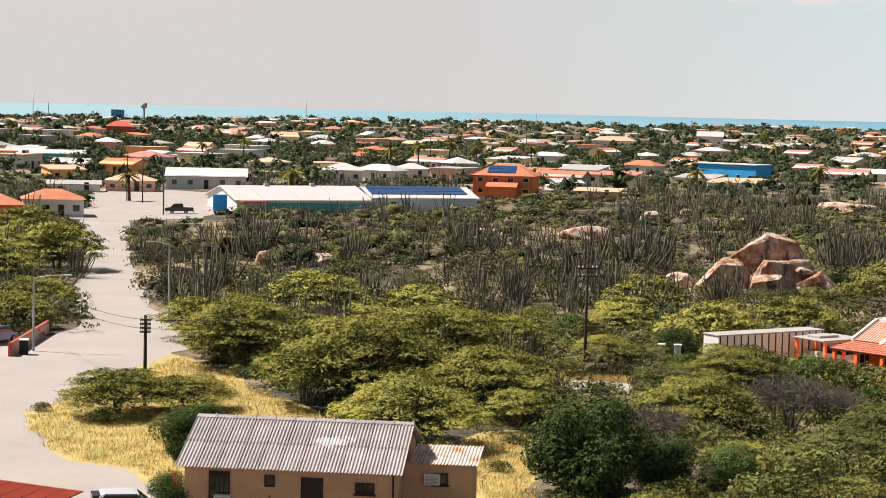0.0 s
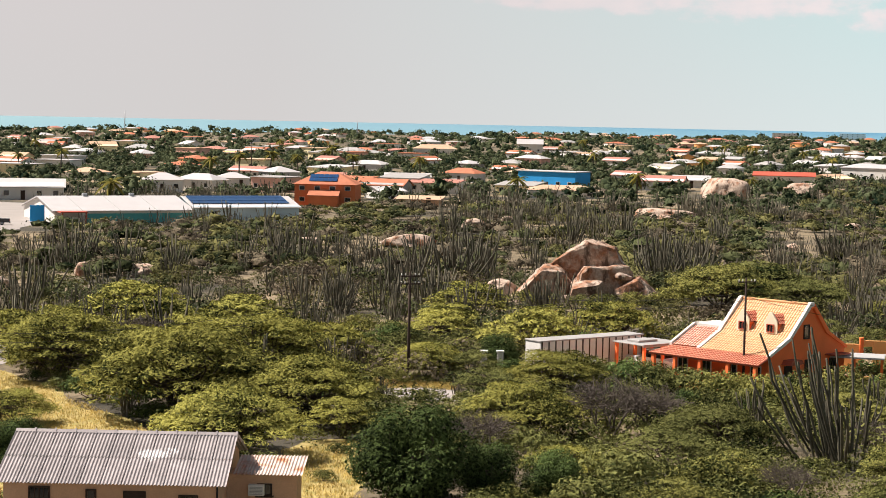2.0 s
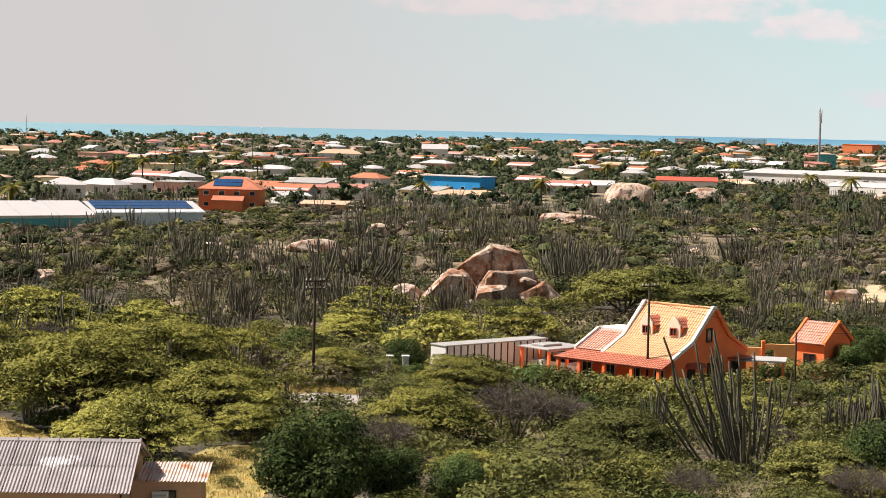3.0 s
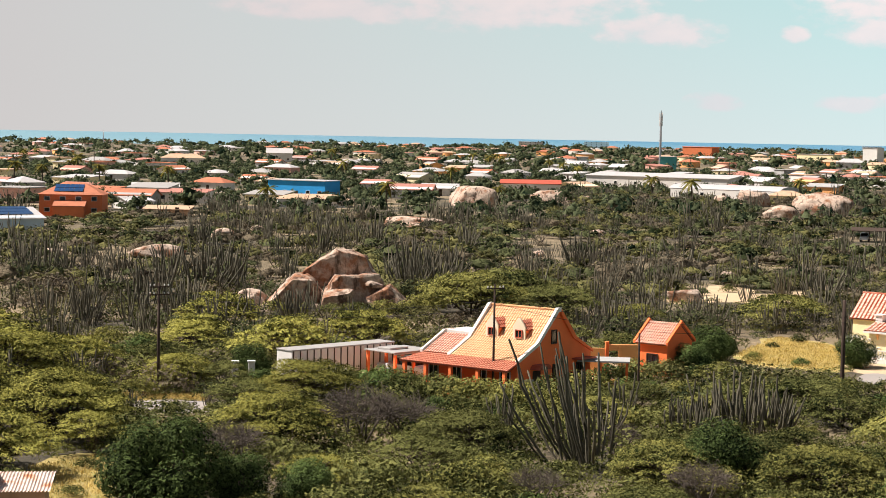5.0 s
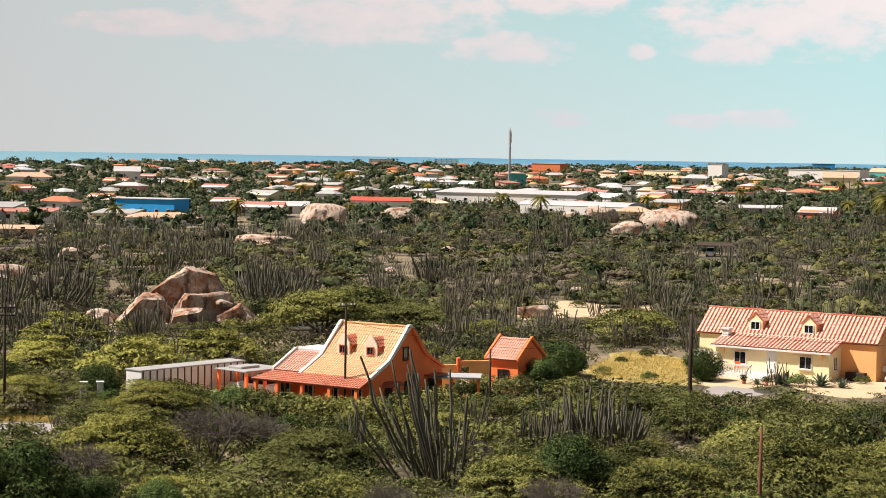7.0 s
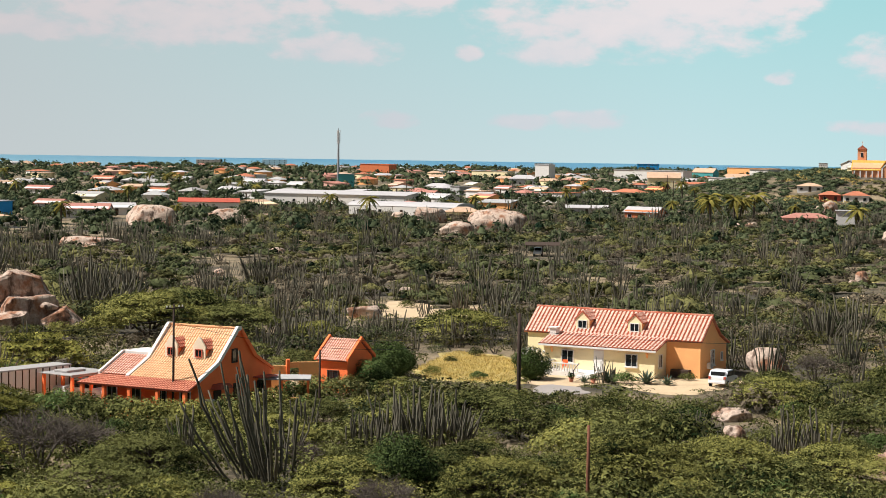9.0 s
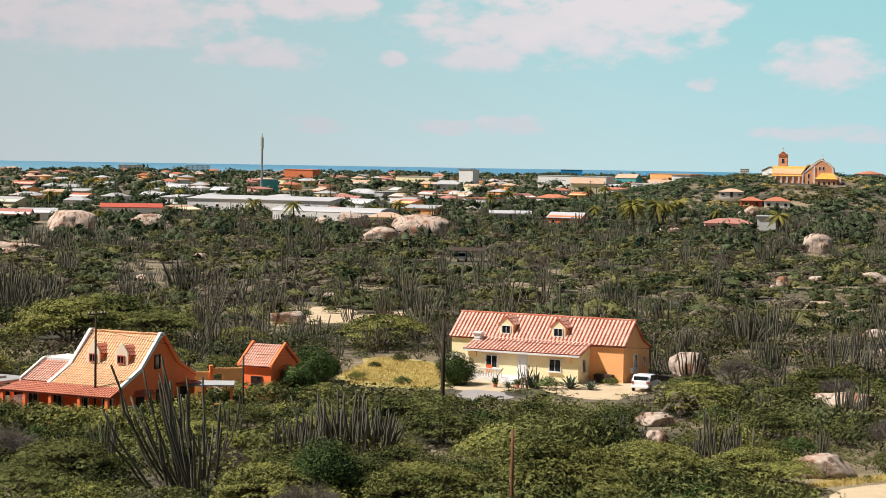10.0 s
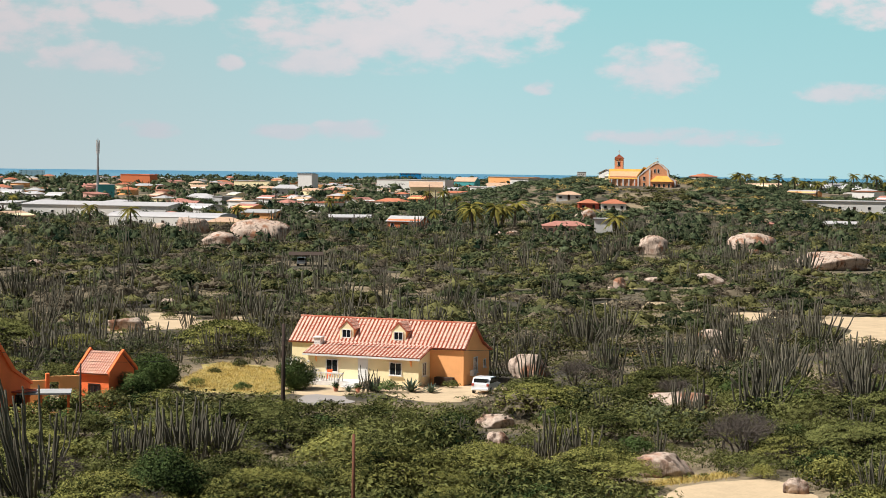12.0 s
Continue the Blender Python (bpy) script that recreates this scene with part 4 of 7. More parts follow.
def yellow_house():
    """The pale yellow house with a long tiled roof, two dormers and a front wing."""
    h = thing("house", pose(77.6, 165.0, 0, 0, 0, -51.6), "pale yellow country house with a long clay tiled roof", "house")
    L = 18.3
    # one cream paint: peach here puts the shade of this wall into colour
    part("wall", prism([(0.15, -0.2), (6.9, -0.2), (6.9, 2.85), (5.0, 3.6), (2.7, 5.5), (0.15, 3.5)], "x", 0.3, L - 0.25), MAT["peach"], h)
    for a, b, c, d in (((0, -0.1, 3.42), (L, -0.1, 3.42), (L, 2.7, 5.62), (0, 2.7, 5.62)), ((L, 5.0, 3.75), (0, 5.0, 3.75), (0, 2.7, 5.62), (L, 2.7, 5.62)),
                       ((L, 7.2, 2.9), (0, 7.2, 2.9), (0, 5.0, 3.77), (L, 5.0, 3.77))):
        tiled("roof", tile_patch(a, b, c, d, 0.40, 0.42, 0.11), "tile", h)
    part("ridge_tiles", quads_mesh("ridge_tiles", *tube([(0, 2.7, 5.68), (L, 2.7, 5.68)], [0.13, 0.13], 8), MAT["tile"]), None, h)
    part("wing_wall", prism([(-2.7, -0.2), (0.1, -0.2), (0.1, 3.4), (-2.7, 2.65)], "x", 3.4, 14.7), MAT["cream"], h)
    tiled("wing_roof", tile_patch((3.0, -3.1, 2.66), (15.0, -3.1, 2.66), (15.0, -0.05, 3.55), (3.0, -0.05, 3.55), 0.40, 0.42, 0.11), "tile", h)
    # thin cream skin added where the same wall stands in sun
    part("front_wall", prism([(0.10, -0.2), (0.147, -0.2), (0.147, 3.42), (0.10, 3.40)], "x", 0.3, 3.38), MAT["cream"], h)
    part("eaves_board", boxes((3.0, -3.2, 2.5, 15.0, -3.1, 2.66)), MAT["white"], h, "white eaves board")
    part("chimney", boxes((3.2, -1.1, 3.0, 3.9, -0.3, 3.95), (3.1, -1.2, 3.95, 4.0, -0.2, 4.1), bevel=0.02), MAT["white"], h)
    for x in (5.9, 11.3):
        dormer(h, x, 0.55, 3.85, 1.45, 1.75, 1.9, "peach", "tile")
    window(h, 5.9, -2.72, 1.0, 1.25, 1.2)
    window(h, 12.4, -2.72, 1.0, 1.25, 1.2)
    door(h, 9.1, -2.72, 0.45, 1.0, 2.0, "white")
    part("bracket", prism([(-3.0, 2.4), (-2.72, 1.9), (-2.72, 2.4)], "x", 4.2, 4.34), MAT["peach"], h)
    part("bracket", prism([(-3.0, 2.4), (-2.72, 1.9), (-2.72, 2.4)], "x", 13.9, 14.04), MAT["peach"], h)
    window(h, 14.72, -1.4, 0.95, 0.85, 1.25, "+x")
    window(h, L - 0.23, 3.2, 1.0, 1.0, 1.5, "+x")
    window(h, L - 0.23, 5.6, 1.3, 0.55, 0.8, "+x", bars=0)
    air_conditioner(h, L - 0.25, 2.2, 0.8, "+x")
    part("box", boxes((15.4, -0.6, 0, 17.2, 0.1, 0.8), bevel=0.02), MAT["wood"], h, "dark garden bench box")
    # raised terrace with balustrade and steps
    terr = part("terrace", boxes((4.4, -5.2, 0, 9.7, -2.72, 0.42), bevel=0.02), MAT["white"], h, "white raised terrace")
    part("rail", boxes((4.4, -5.2, 1.12, 8.2, -5.02, 1.22)), MAT["white"], terr)
    part("rail", boxes((4.4, -5.02, 1.12, 4.58, -2.75, 1.22)), MAT["white"], terr)
    for i in range(14):
        x = 4.55 + i * 0.27
        part("baluster", quads_mesh("baluster", *tube([(x, -5.11, 0.42), (x, -5.11, 0.62), (x, -5.11, 0.85), (x, -5.11, 1.12)], [0.05, 0.09, 0.045, 0.06], 6), MAT["white"]), None, terr)
    for i in range(3):
        part("step", boxes((8.3, -5.5 - 0.3 * i, 0, 9.6, -5.2 - 0.3 * i, 0.32 - 0.11 * i)), MAT["white"], terr)
    part("handrail", quads_mesh("handrail", *tube([(8.25, -6.4, 0.75), (8.25, -5.2, 1.3)], [0.035, 0.035], 5), MAT["wood"]), None, terr)
    part("rail_post", boxes((8.22, -6.42, 0, 8.28, -6.36, 0.78)), MAT["wood"], terr)
    chair = thing("chair", h.matrix_world @ pose(6.2, -3.9, 0.42, 0, 0, 20), "small orange garden chair on the terrace", "chair")
    part("seat", boxes((-0.25, -0.25, 0.38, 0.25, 0.25, 0.44)), MAT["orange"], chair)
    part("backrest", boxes((-0.25, 0.2, 0.44, 0.25, 0.25, 0.95)), MAT["orange"], chair)
    for a in (-0.22, 0.22):
        for b in (-0.22, 0.22):
            part("leg", boxes((a - 0.025, b - 0.025, 0, a + 0.025, b + 0.025, 0.38)), MAT["orange"], chair)
    KEEP.extend([(81, 161, 5), (85, 157, 5), (89, 153, 5), (92, 152, 3.5), (80, 156, 4), (84, 152, 4)])


yellow_house()


def outbuilding():
    h = thing("outbuilding", pose(52.0, 152.3, 0, 0, 0, -50), "small orange outbuilding with a red tiled roof", "outbuilding")
    part("wall", prism([(0.2, -0.2), (4.4, -0.2), (4.4, 2.8), (2.3, 4.3), (0.2, 2.9)], "x", 0.1, 3.0), MAT["orange"], h)
    tiled("roof", tile_patch((0.0, -0.1, 2.75), (3.1, -0.1, 2.75), (3.1, 2.3, 4.42), (0.0, 2.3, 4.42)), "tile", h)
    tiled("roof", tile_patch((3.1, 4.7, 2.75), (0.0, 4.7, 2.75), (0.0, 2.3, 4.42), (3.1, 2.3, 4.42)), "tile", h)
    part("coping", prism([(-0.1, 2.7), (2.3, 4.4), (4.7, 2.7), (4.7, 2.95), (2.3, 4.68), (-0.1, 2.95)], "x", -0.15, 0.05), MAT["orange"], h)
    part("coping", prism([(-0.1, 2.7), (2.3, 4.4), (4.7, 2.7), (4.7, 2.95), (2.3, 4.68), (-0.1, 2.95)], "x", 3.02, 3.22), MAT["orange"], h)
    window(h, 1.6, 0.18, 0.9, 1.1, 1.0, frame="wood")
    w = thing("garden_wall", pose(46.2, 151.5, 0, 0, 0, -8), "apricot garden wall with an arched gateway", "wall")
    part("panel", boxes((0, 0, -0.1, 3.0, 0.2, 2.4), bevel=0.02), MAT["peach"], w)
    part("panel", boxes((3.9, 0, -0.1, 5.6, 0.2, 2.7), bevel=0.02), MAT["peach"], w)
    part("lintel", boxes((3.0, 0, 2.2, 3.9, 0.2, 2.7)), MAT["peach"], w)
    part("pillar", boxes((2.8, -0.1, -0.1, 3.1, 0.3, 2.95), bevel=0.02), MAT["orange"], w)
    t = thing("terrace_roof", pose(43.6, 143.2, 0, 0, 0, -20), "low open terrace roof on orange posts", "terrace")
    part("roof", boxes((0, 0, 2.3, 4.6, 3.0, 2.42)), MAT["grey"], t)
    for x in (0.2, 2.3, 4.4):
        part("post", boxes((x - 0.1, 0.1, -0.05, x + 0.1, 0.3, 2.3)), MAT["orange"], t)
    part("low_wall", boxes((0, -0.1, -0.05, 4.6, 0.08, 0.95)), MAT["peach"], t)
    KEEP.extend([(55, 152, 3.5), (48, 151, 3), (46, 144, 3)])


outbuilding()


def container():
    """A long white box trailer with ribbed sides."""
    c = thing("box_trailer", pose(22.0, 148.6, 0, 0, 0, 31), "long white box trailer with dark ribbed side", "trailer")
    L, W = 11.0, 1.9
    part("body", boxes((0, 0, 0.55, L, W, 2.62)), MAT["white"], c)
    part("roof", boxes((-0.06, -0.06, 2.62, L + 0.06, W + 0.06, 2.74), bevel=0.02), MAT["pale_sheet"], c)
    for i in range(16):
        x = 0.15 + i * (L - 0.3) / 15
        part("rib", boxes((x - 0.045, -0.06, 0.55, x + 0.045, 0.0, 2.62)), MAT["wood"], c, "dark upright rib")
    part("sill", boxes((0, -0.04, 0.42, L, W + 0.04, 0.55)), MAT["wood"], c)
    for x in (0.4, L - 0.6):
        part("skid", boxes((x, 0.1, -0.05, x + 0.25, W - 0.1, 0.42)), MAT["wood"], c)
    t = thing("carport", pose(30.4, 148.9, 0, 0, 0, 33), "carport with a flat white roof on orange posts", "carport")
    part("roof", boxes((0, 0, 2.32, 4.6, 3.6, 2.42), bevel=0.02), MAT["pale_sheet"], t)
    part("fascia", boxes((0, -0.03, 2.2, 4.6, 0.05, 2.318)), MAT["grey"], t)
    for x in (0.3, 2.4, 4.3):
        for y in (0.2, 3.4):
            part("post", boxes((x - 0.11, y - 0.11, -0.05, x + 0.11, y + 0.11, 2.32)), MAT["orange"], t)
    part("roof_box", boxes((0.9, 1.4, 2.42, 3.0, 2.9, 2.6), bevel=0.03), MAT["pale_sheet"], t)
    for k, x in enumerate((17.6, 18.9)):
        g = thing("gate_post", pose(x, 149.6, 0, 0, 0, -6), "white masonry gate post", "gate post", "gate posts")
        part("shaft", boxes((-0.25, -0.25, -0.05, 0.25, 0.25, 1.7), bevel=0.02), MAT["white"], g)
        part("cap", boxes((-0.32, -0.32, 1.7, 0.32, 0.32, 1.82), bevel=0.02), MAT["white"], g)
    KEEP.extend([(25, 151, 3.5), (28, 153, 3), (31.5, 151.5, 3)])


container()


# ---------------------------------------------------------------- vehicles
def car(x, y, turn, body, label, kind="hatch"):
    """A car: body, cabin glass, wheels with tyres and rims, lights, bumpers."""
    m = bpy.data.materials.get("car_" + body) or paint("car_" + body, {"white": (0.75, 0.75, 0.75), "red": (0.5, 0.03, 0.03), "black": (0.02, 0.02, 0.022), "blue": (0.03, 0.12, 0.3), "silver": (0.45, 0.45, 0.46)}[body], 0.25, 0.04, 1.0, 0.0, spec=0.6)
    c = thing("car", pose(x, y, float(hill(x, y)) + 0.02, 0, 0, turn), label, "car")
    if kind == "pickup":
        prof = [(-2.5, 0.45), (2.5, 0.45), (2.5, 0.95), (1.5, 1.08), (0.9, 1.72), (-0.6, 1.75), (-0.75, 1.1), (-2.5, 1.1)]
        glass = [(1.38, 1.12), (0.86, 1.66), (-0.5, 1.68), (-0.6, 1.12)]
    else:
        prof = [(-1.85, 0.35), (1.9, 0.35), (1.95, 0.72), (1.1, 0.92), (0.45, 1.46), (-1.2, 1.50), (-1.8, 0.98)]
        glass = [(1.0, 0.95), (0.42, 1.40), (-1.15, 1.43), (-1.62, 0.98)]
    bm = prism(prof, "x", -0.82, 0.82)
    bmesh.ops.bevel(bm, geom=bm.edges[:], offset=0.07, segments=2, affect="EDGES")
    part("body", bm, m, c)
    part("side_glass", prism(glass, "x", -0.835, 0.835), MAT["glass"], c)
    part("rear_glass", boxes((-0.62, -1.72, 1.02, 0.62, -1.3, 1.40)) if kind != "pickup" else boxes((-0.62, -0.72, 1.15, 0.62, -0.6, 1.62)), MAT["glass"], c)
    part("windscreen", prism([(0.98, 0.98), (0.48, 1.40), (0.52, 1.43), (1.06, 1.0)] if kind != "pickup" else [(1.45, 1.12), (0.95, 1.64), (1.0, 1.68), (1.53, 1.14)], "x", -0.66, 0.66), MAT["glass"], c)
    for sx in (-1, 1):
        for yy in (-1.2, 1.25):
            w = part("wheel", quads_mesh("wheel", *tube([(sx * 0.66, yy, 0.31), (sx * 0.70, yy, 0.31), (sx * 0.86, yy, 0.31), (sx * 0.89, yy, 0.31)], [0.22, 0.31, 0.31, 0.22], 14), MAT["black"]), None, c)
            part("rim", quads_mesh("rim", *tube([(sx * 0.70, yy, 0.31), (sx * 0.885, yy, 0.31), (sx * 0.895, yy, 0.31)], [0.2, 0.2, 0.02], 10), MAT["steel"]), None, w)
        part("tail_light", boxes((sx * 0.70 - 0.1, -1.86 if kind != "pickup" else -2.53, 0.75, sx * 0.70 + 0.1, -1.74 if kind != "pickup" else -2.48, 0.98)), MAT["red_roof"], c)
        part("headlight", boxes((sx * 0.62 - 0.15, 1.86 if kind != "pickup" else 2.47, 0.62, sx * 0.62 + 0.15, 1.96 if kind != "pickup" else 2.53, 0.75)), MAT["steel"], c)
    part("bumper", boxes((-0.8, -1.93 if kind != "pickup" else -2.6, 0.36, 0.8, -1.8 if kind != "pickup" else -2.45, 0.56), bevel=0.03), m, c)
    KEEP.append((x, y, 1.8))
    return c


car(88.4, 146.0, -48, "white", "small white hatchback parked beside the yellow house")
car(32.0, 151.9, -140, "white", "white pickup truck parked under the carport", "pickup")
car(25.6, 146.4, -60, "white", "white car parked in front of the trailer")
car(-15.0, 90.2, -75, "silver", "pale car parked beside the tan house")
car(-47.0, 335, 95, "black", "dark pickup truck parked before the warehouse", "pickup")
car(164.5, 344.0, 150, "white", "white van parked under a lean-to in the scrub", "pickup")


def lean_to():
    """A rough open shelter in the scrub."""
    g = thing("lean_to", pose(164, 341, 0, 0, 0, -25), "rough open lean-to with a dark sheet roof in the scrub", "shelter")
    part("roof", prism([(0, 2.3), (6, 2.7), (6, 2.6), (0, 2.2)], "x", -3.5, 3.5), MAT["wood"], g)
    for x in (-3.2, 0, 3.2):
        for y in (0.3, 5.7):
            part("post", boxes((x - 0.08, y - 0.08, -0.1, x + 0.08, y + 0.08, 2.3 + 0.06 * y)), MAT["wood"], g)
    KEEP.append((164, 343, 5))
    SEEN_EARLY.append((164, 340, 3))


SEEN_EARLY = []
lean_to()
car(-72, 352, 80, "black", "dark car parked by the street")


# ---------------------------------------------------------------- poles, lamps, wires
def utility_pole(x, y, high, arms=1, turn=0.0, label="dark wooden utility pole with cross-arm", r=0.13, wide=0.8, mat="pole"):
    p = thing("utility_pole", pose(x, y, float(hill(x, y)), 0, 0, turn), label, "utility pole", "utility poles")
    part("pole", quads_mesh("pole", *tube([(0, 0, -0.3), (0, 0, high * 0.5), (0, 0, high), (0, 0, high + 0.02)], [r, r * 0.9, r * 0.75, 0.01], 8), MAT[mat]), None, p)
    for i in range(arms):
        z = high - 0.35 - 0.75 * wide * i
        part("cross_arm", boxes((-wide, -r - 0.08, z, wide, -r + 0.02, z + 0.1)), MAT["pole"], p)
        for k in (-0.88 * wide, -0.5 * wide, 0.5 * wide, 0.88 * wide):
            part("insulator", quads_mesh("insulator", *tube([(k, -0.11, z + 0.1), (k, -0.11, z + 0.2), (k, -0.11, z + 0.26)], [0.035, 0.06, 0.02], 6), MAT["white"]), None, p)
    return p


def street_lamp(x, y, high, reach, turn, label="grey street lamp with a long arm"):
    p = thing("street_lamp", pose(x, y, float(hill(x, y)), 0, 0, turn), label, "street lamp", "street lamps")
    part("post", quads_mesh("post", *tube([(0, 0, -0.2), (0, 0, high * 0.6), (0, 0, high)], [0.11, 0.09, 0.07], 8), MAT["steel"]), None, p)
    part("arm", quads_mesh("arm", *tube([(0, 0, high - 0.1), (reach * 0.5, 0, high + 0.12), (reach, 0, high + 0.2)], [0.05, 0.045, 0.04], 6), MAT["steel"]), None, p)
    part("lantern", boxes((reach - 0.1, -0.13, high + 0.1, reach + 0.55, 0.13, high + 0.24), bevel=0.03), MAT["grey"], p)


def wire(a, b, sag, label="thin black overhead electric cable"):
    a, b = np.array(a, float), np.array(b, float)
    t = np.linspace(0, 1, 17)[:, None]
    pts = a + (b - a) * t - np.array([0.0, 0.0, 1.0]) * (sag * 4 * t * (1 - t))
    ob = new("cable", quads_mesh("cable", *tube(pts, np.full(17, 0.014), 4), MAT["black"]))
    tagged(ob, label, "cable", "overhead cables")


utility_pole(-19.6, 124.4, 6.1, 4, 5, "dark wooden pole with a row of insulators beside the road", 0.13, 0.36)
utility_pole(11.1, 144.2, 8.5, 2, 12)
utility_pole(36.1, 139.0, 8.8, 1, 20, "thin dark pole before the orange house", 0.10)
utility_pole(65.0, 139.2, 7.5, 0, 0, "thick dark timber pole beside the yard", 0.19)
utility_pole(48.8, 95.0, 5.2, 0, 0, "short reddish timber post in the bushes", 0.12, mat="post")
utility_pole(48.2, 140.2, 4.9, 0, 0, "slim dark post by the garden wall", 0.10)
utility_pole(-62.5, 371.8, 9.0, 2, 0)
utility_pole(-49.1, 330.3, 8.2, 0, 0)
utility_pole(-58.5, 366, 8.6, 0, 0)
street_lamp(-32.6, 150.1, 6.0, 2.5, 0)
street_lamp(-25.3, 174.3, 7.0, 1.6, 180)
for dz in (-0.3, -0.9):
    wire((-19.6, 124.3, 6.1 + dz), (-34, 152, 6.4 + dz), 0.7)
    wire((-19.6, 124.3, 6.1 + dz), (11.1, 144, 8.2 + dz), 1.2)
    wire((11.1, 144.1, 8.2 + dz), (36.1, 138.9, 8.0 + dz), 1.1)
wire((36.1, 138.9, 7.8), (65, 139, 6.2), 1.3)
wire((36.1, 138.9, 7.4), (65, 139, 5.8), 1.6)
wire((65, 139, 6.2), (100, 118, 7), 1.0)


def roadside():
    """Low red and white wall, bin and a dark parked vehicle by the road; the corner of a red roof nearer by."""
    w = thing("roadside_wall", pose(-33.6, 146.6, 0, 0, 0, 91), "low white wall with red ends beside the road", "wall")
    part("panel", boxes((0.3, 0, -0.05, 15.5, 0.18, 1.0), bevel=0.02), MAT["pink"], w)
    part("pier", boxes((0, -0.05, -0.05, 0.3, 0.23, 1.15), bevel=0.02), MAT["red_roof"], w)
    part("coping", boxes((0.3, -0.04, 1.002, 15.5, 0.22, 1.08)), MAT["red_roof"], w)
    b = thing("bin", pose(-32.9, 148.0, 0, 0, 0, 10), "dark wheeled rubbish bin with a pale lid", "bin")
    part("body", boxes((-0.35, -0.35, 0.05, 0.35, 0.35, 1.15), bevel=0.04), MAT["black"], b)
    part("lid", boxes((-0.38, -0.38, 1.152, 0.38, 0.38, 1.25), bevel=0.03), MAT["white"], b)
    car(-36.6, 154.5, -20, "blue", "dark blue car parked behind a low wall")
    h = thing("house", pose(-23.95, 84.5, 0, 0, 0, -26.6), "low house with a dark red corrugated roof", "house")
    part("wall", boxes((0.3, -6, -0.2, 8.4, 0.9, 2.75)), MAT["tan"], h)
    for i in range(9):
        part("sheet", wave_sheet((-0.2 + i, -6.4, 2.4), (0.82 + i, -6.4, 2.4), (0.82 + i, 1.3, 3.2), (-0.2 + i, 1.3, 3.2)), MAT["red_roof"], h, "dark red sheet")


roadside()

# ---------------------------------------------------------------- the town
def town_house(x, y, w, h, depth, turn, roof, wall, top, label, wins=3, base=None, overhang=0.4, name="house", storeys=1, clear=True):
    """A house of the town: walls, roof and openings. h: its full height, ridge included."""
    z = float(hill(x, y)) if base is None else base
    g = thing(name, pose(x, y, z, 0, 0, turn), label, "house", "houses of the town")
    W, D, o = w / 2, depth, overhang
    top = {"tile": "town_tile", "tile_light": "town_sand", "tile_red": "town_rose"}.get(top, top)
    wall = {"orange": "town_orange"}.get(wall, wall)
    rise = {"hip": 0.33, "gable": 0.33, "flat": 0.0, "mono": 0.18, "arch": 0.3}[roof] * h
    e = h - rise
    if roof == "gable":
        part("wall", prism([(0, -0.5), (D, -0.5), (D, e), (D / 2, h - 0.1), (0, e)], "x", -W, W), MAT[wall], g)
        for s in (0, 1):
            y0, ya = (-o, D / 2) if s == 0 else (D + o, D / 2)
            part("roof", prism([(y0, e - 0.2), (ya, h), (ya, h - 0.16), (y0, e - 0.36)], "x", -W - o, W + o), MAT[top], g)
    elif roof == "hip":
        part("wall", boxes((-W, 0, -0.5, W, D, e)), MAT[wall], g)
        bm = bmesh.new()
        k = min(W, D / 2) * 0.9
        lo = [bm.verts.new(p) for p in ((-W - o, -o, e - 0.1), (W + o, -o, e - 0.1), (W + o, D + o, e - 0.1), (-W - o, D + o, e - 0.1))]
        a, b = bm.verts.new((-W + k, D / 2, h)), bm.verts.new((W - k + 0.01, D / 2, h))
        for f in ((lo[0], lo[1], b, a), (lo[1], lo[2], b), (lo[2], lo[3], a, b), (lo[3], lo[0], a), (lo[3], lo[2], lo[1], lo[0])):
            bm.faces.new(f)
        part("roof", bm, MAT[top], g)
    elif roof == "flat":
        part("wall", boxes((-W, 0, -0.5, W, D, h - 0.25)), MAT[wall], g)
        part("roof", boxes((-W - o, -o, h - 0.25, W + o, D + o, h), bevel=0.03), MAT[top], g)
    elif roof == "mono":
        part("wall", prism([(0, -0.5), (D, -0.5), (D, h - 0.2), (0, e - 0.2)], "x", -W, W), MAT[wall], g)
        part("roof", prism([(-o, e - 0.2), (D + o, h), (D + o, h - 0.18), (-o, e - 0.38)], "x", -W - o, W + o), MAT[top], g)
    else:
        arc = [(D / 2 - D / 2 * math.cos(a), e + rise * math.sin(a)) for a in np.linspace(0, math.pi, 13)]
        part("wall", boxes((-W, 0.1, -0.5, W, D - 0.1, e)), MAT[wall], g)
        part("roof", prism(arc + [(D - 0.1, e - 0.1), (0.1, e - 0.1)], "x", -W - o, W + o), MAT[top], g)
    if math.hypot(x, y) > 1000 and storeys == 1:
        wins = min(wins, 4)
    for s in range(storeys):
        zz = s * (e / storeys)
        for i in range(wins):
            xx = -W + (i + 0.5) * w / wins
            if i == wins // 2 and s == 0:
                door(g, xx, -0.02, 0.0, 1.0, 2.1, "wood")
            else:
                window(g, xx, -0.03, zz + min(1.0, e * 0.3), 1.3, min(1.2, e / storeys * 0.4), bars=0, sill=False)
    KEEP.append((x, y, w * (0.5 if clear else 0.45)))
    a = math.atan2(x, y)
    for k in (9,) if clear else ():
        KEEP.append((x - math.sin(a) * k, y - math.cos(a) * k, w * 0.5))
    return g


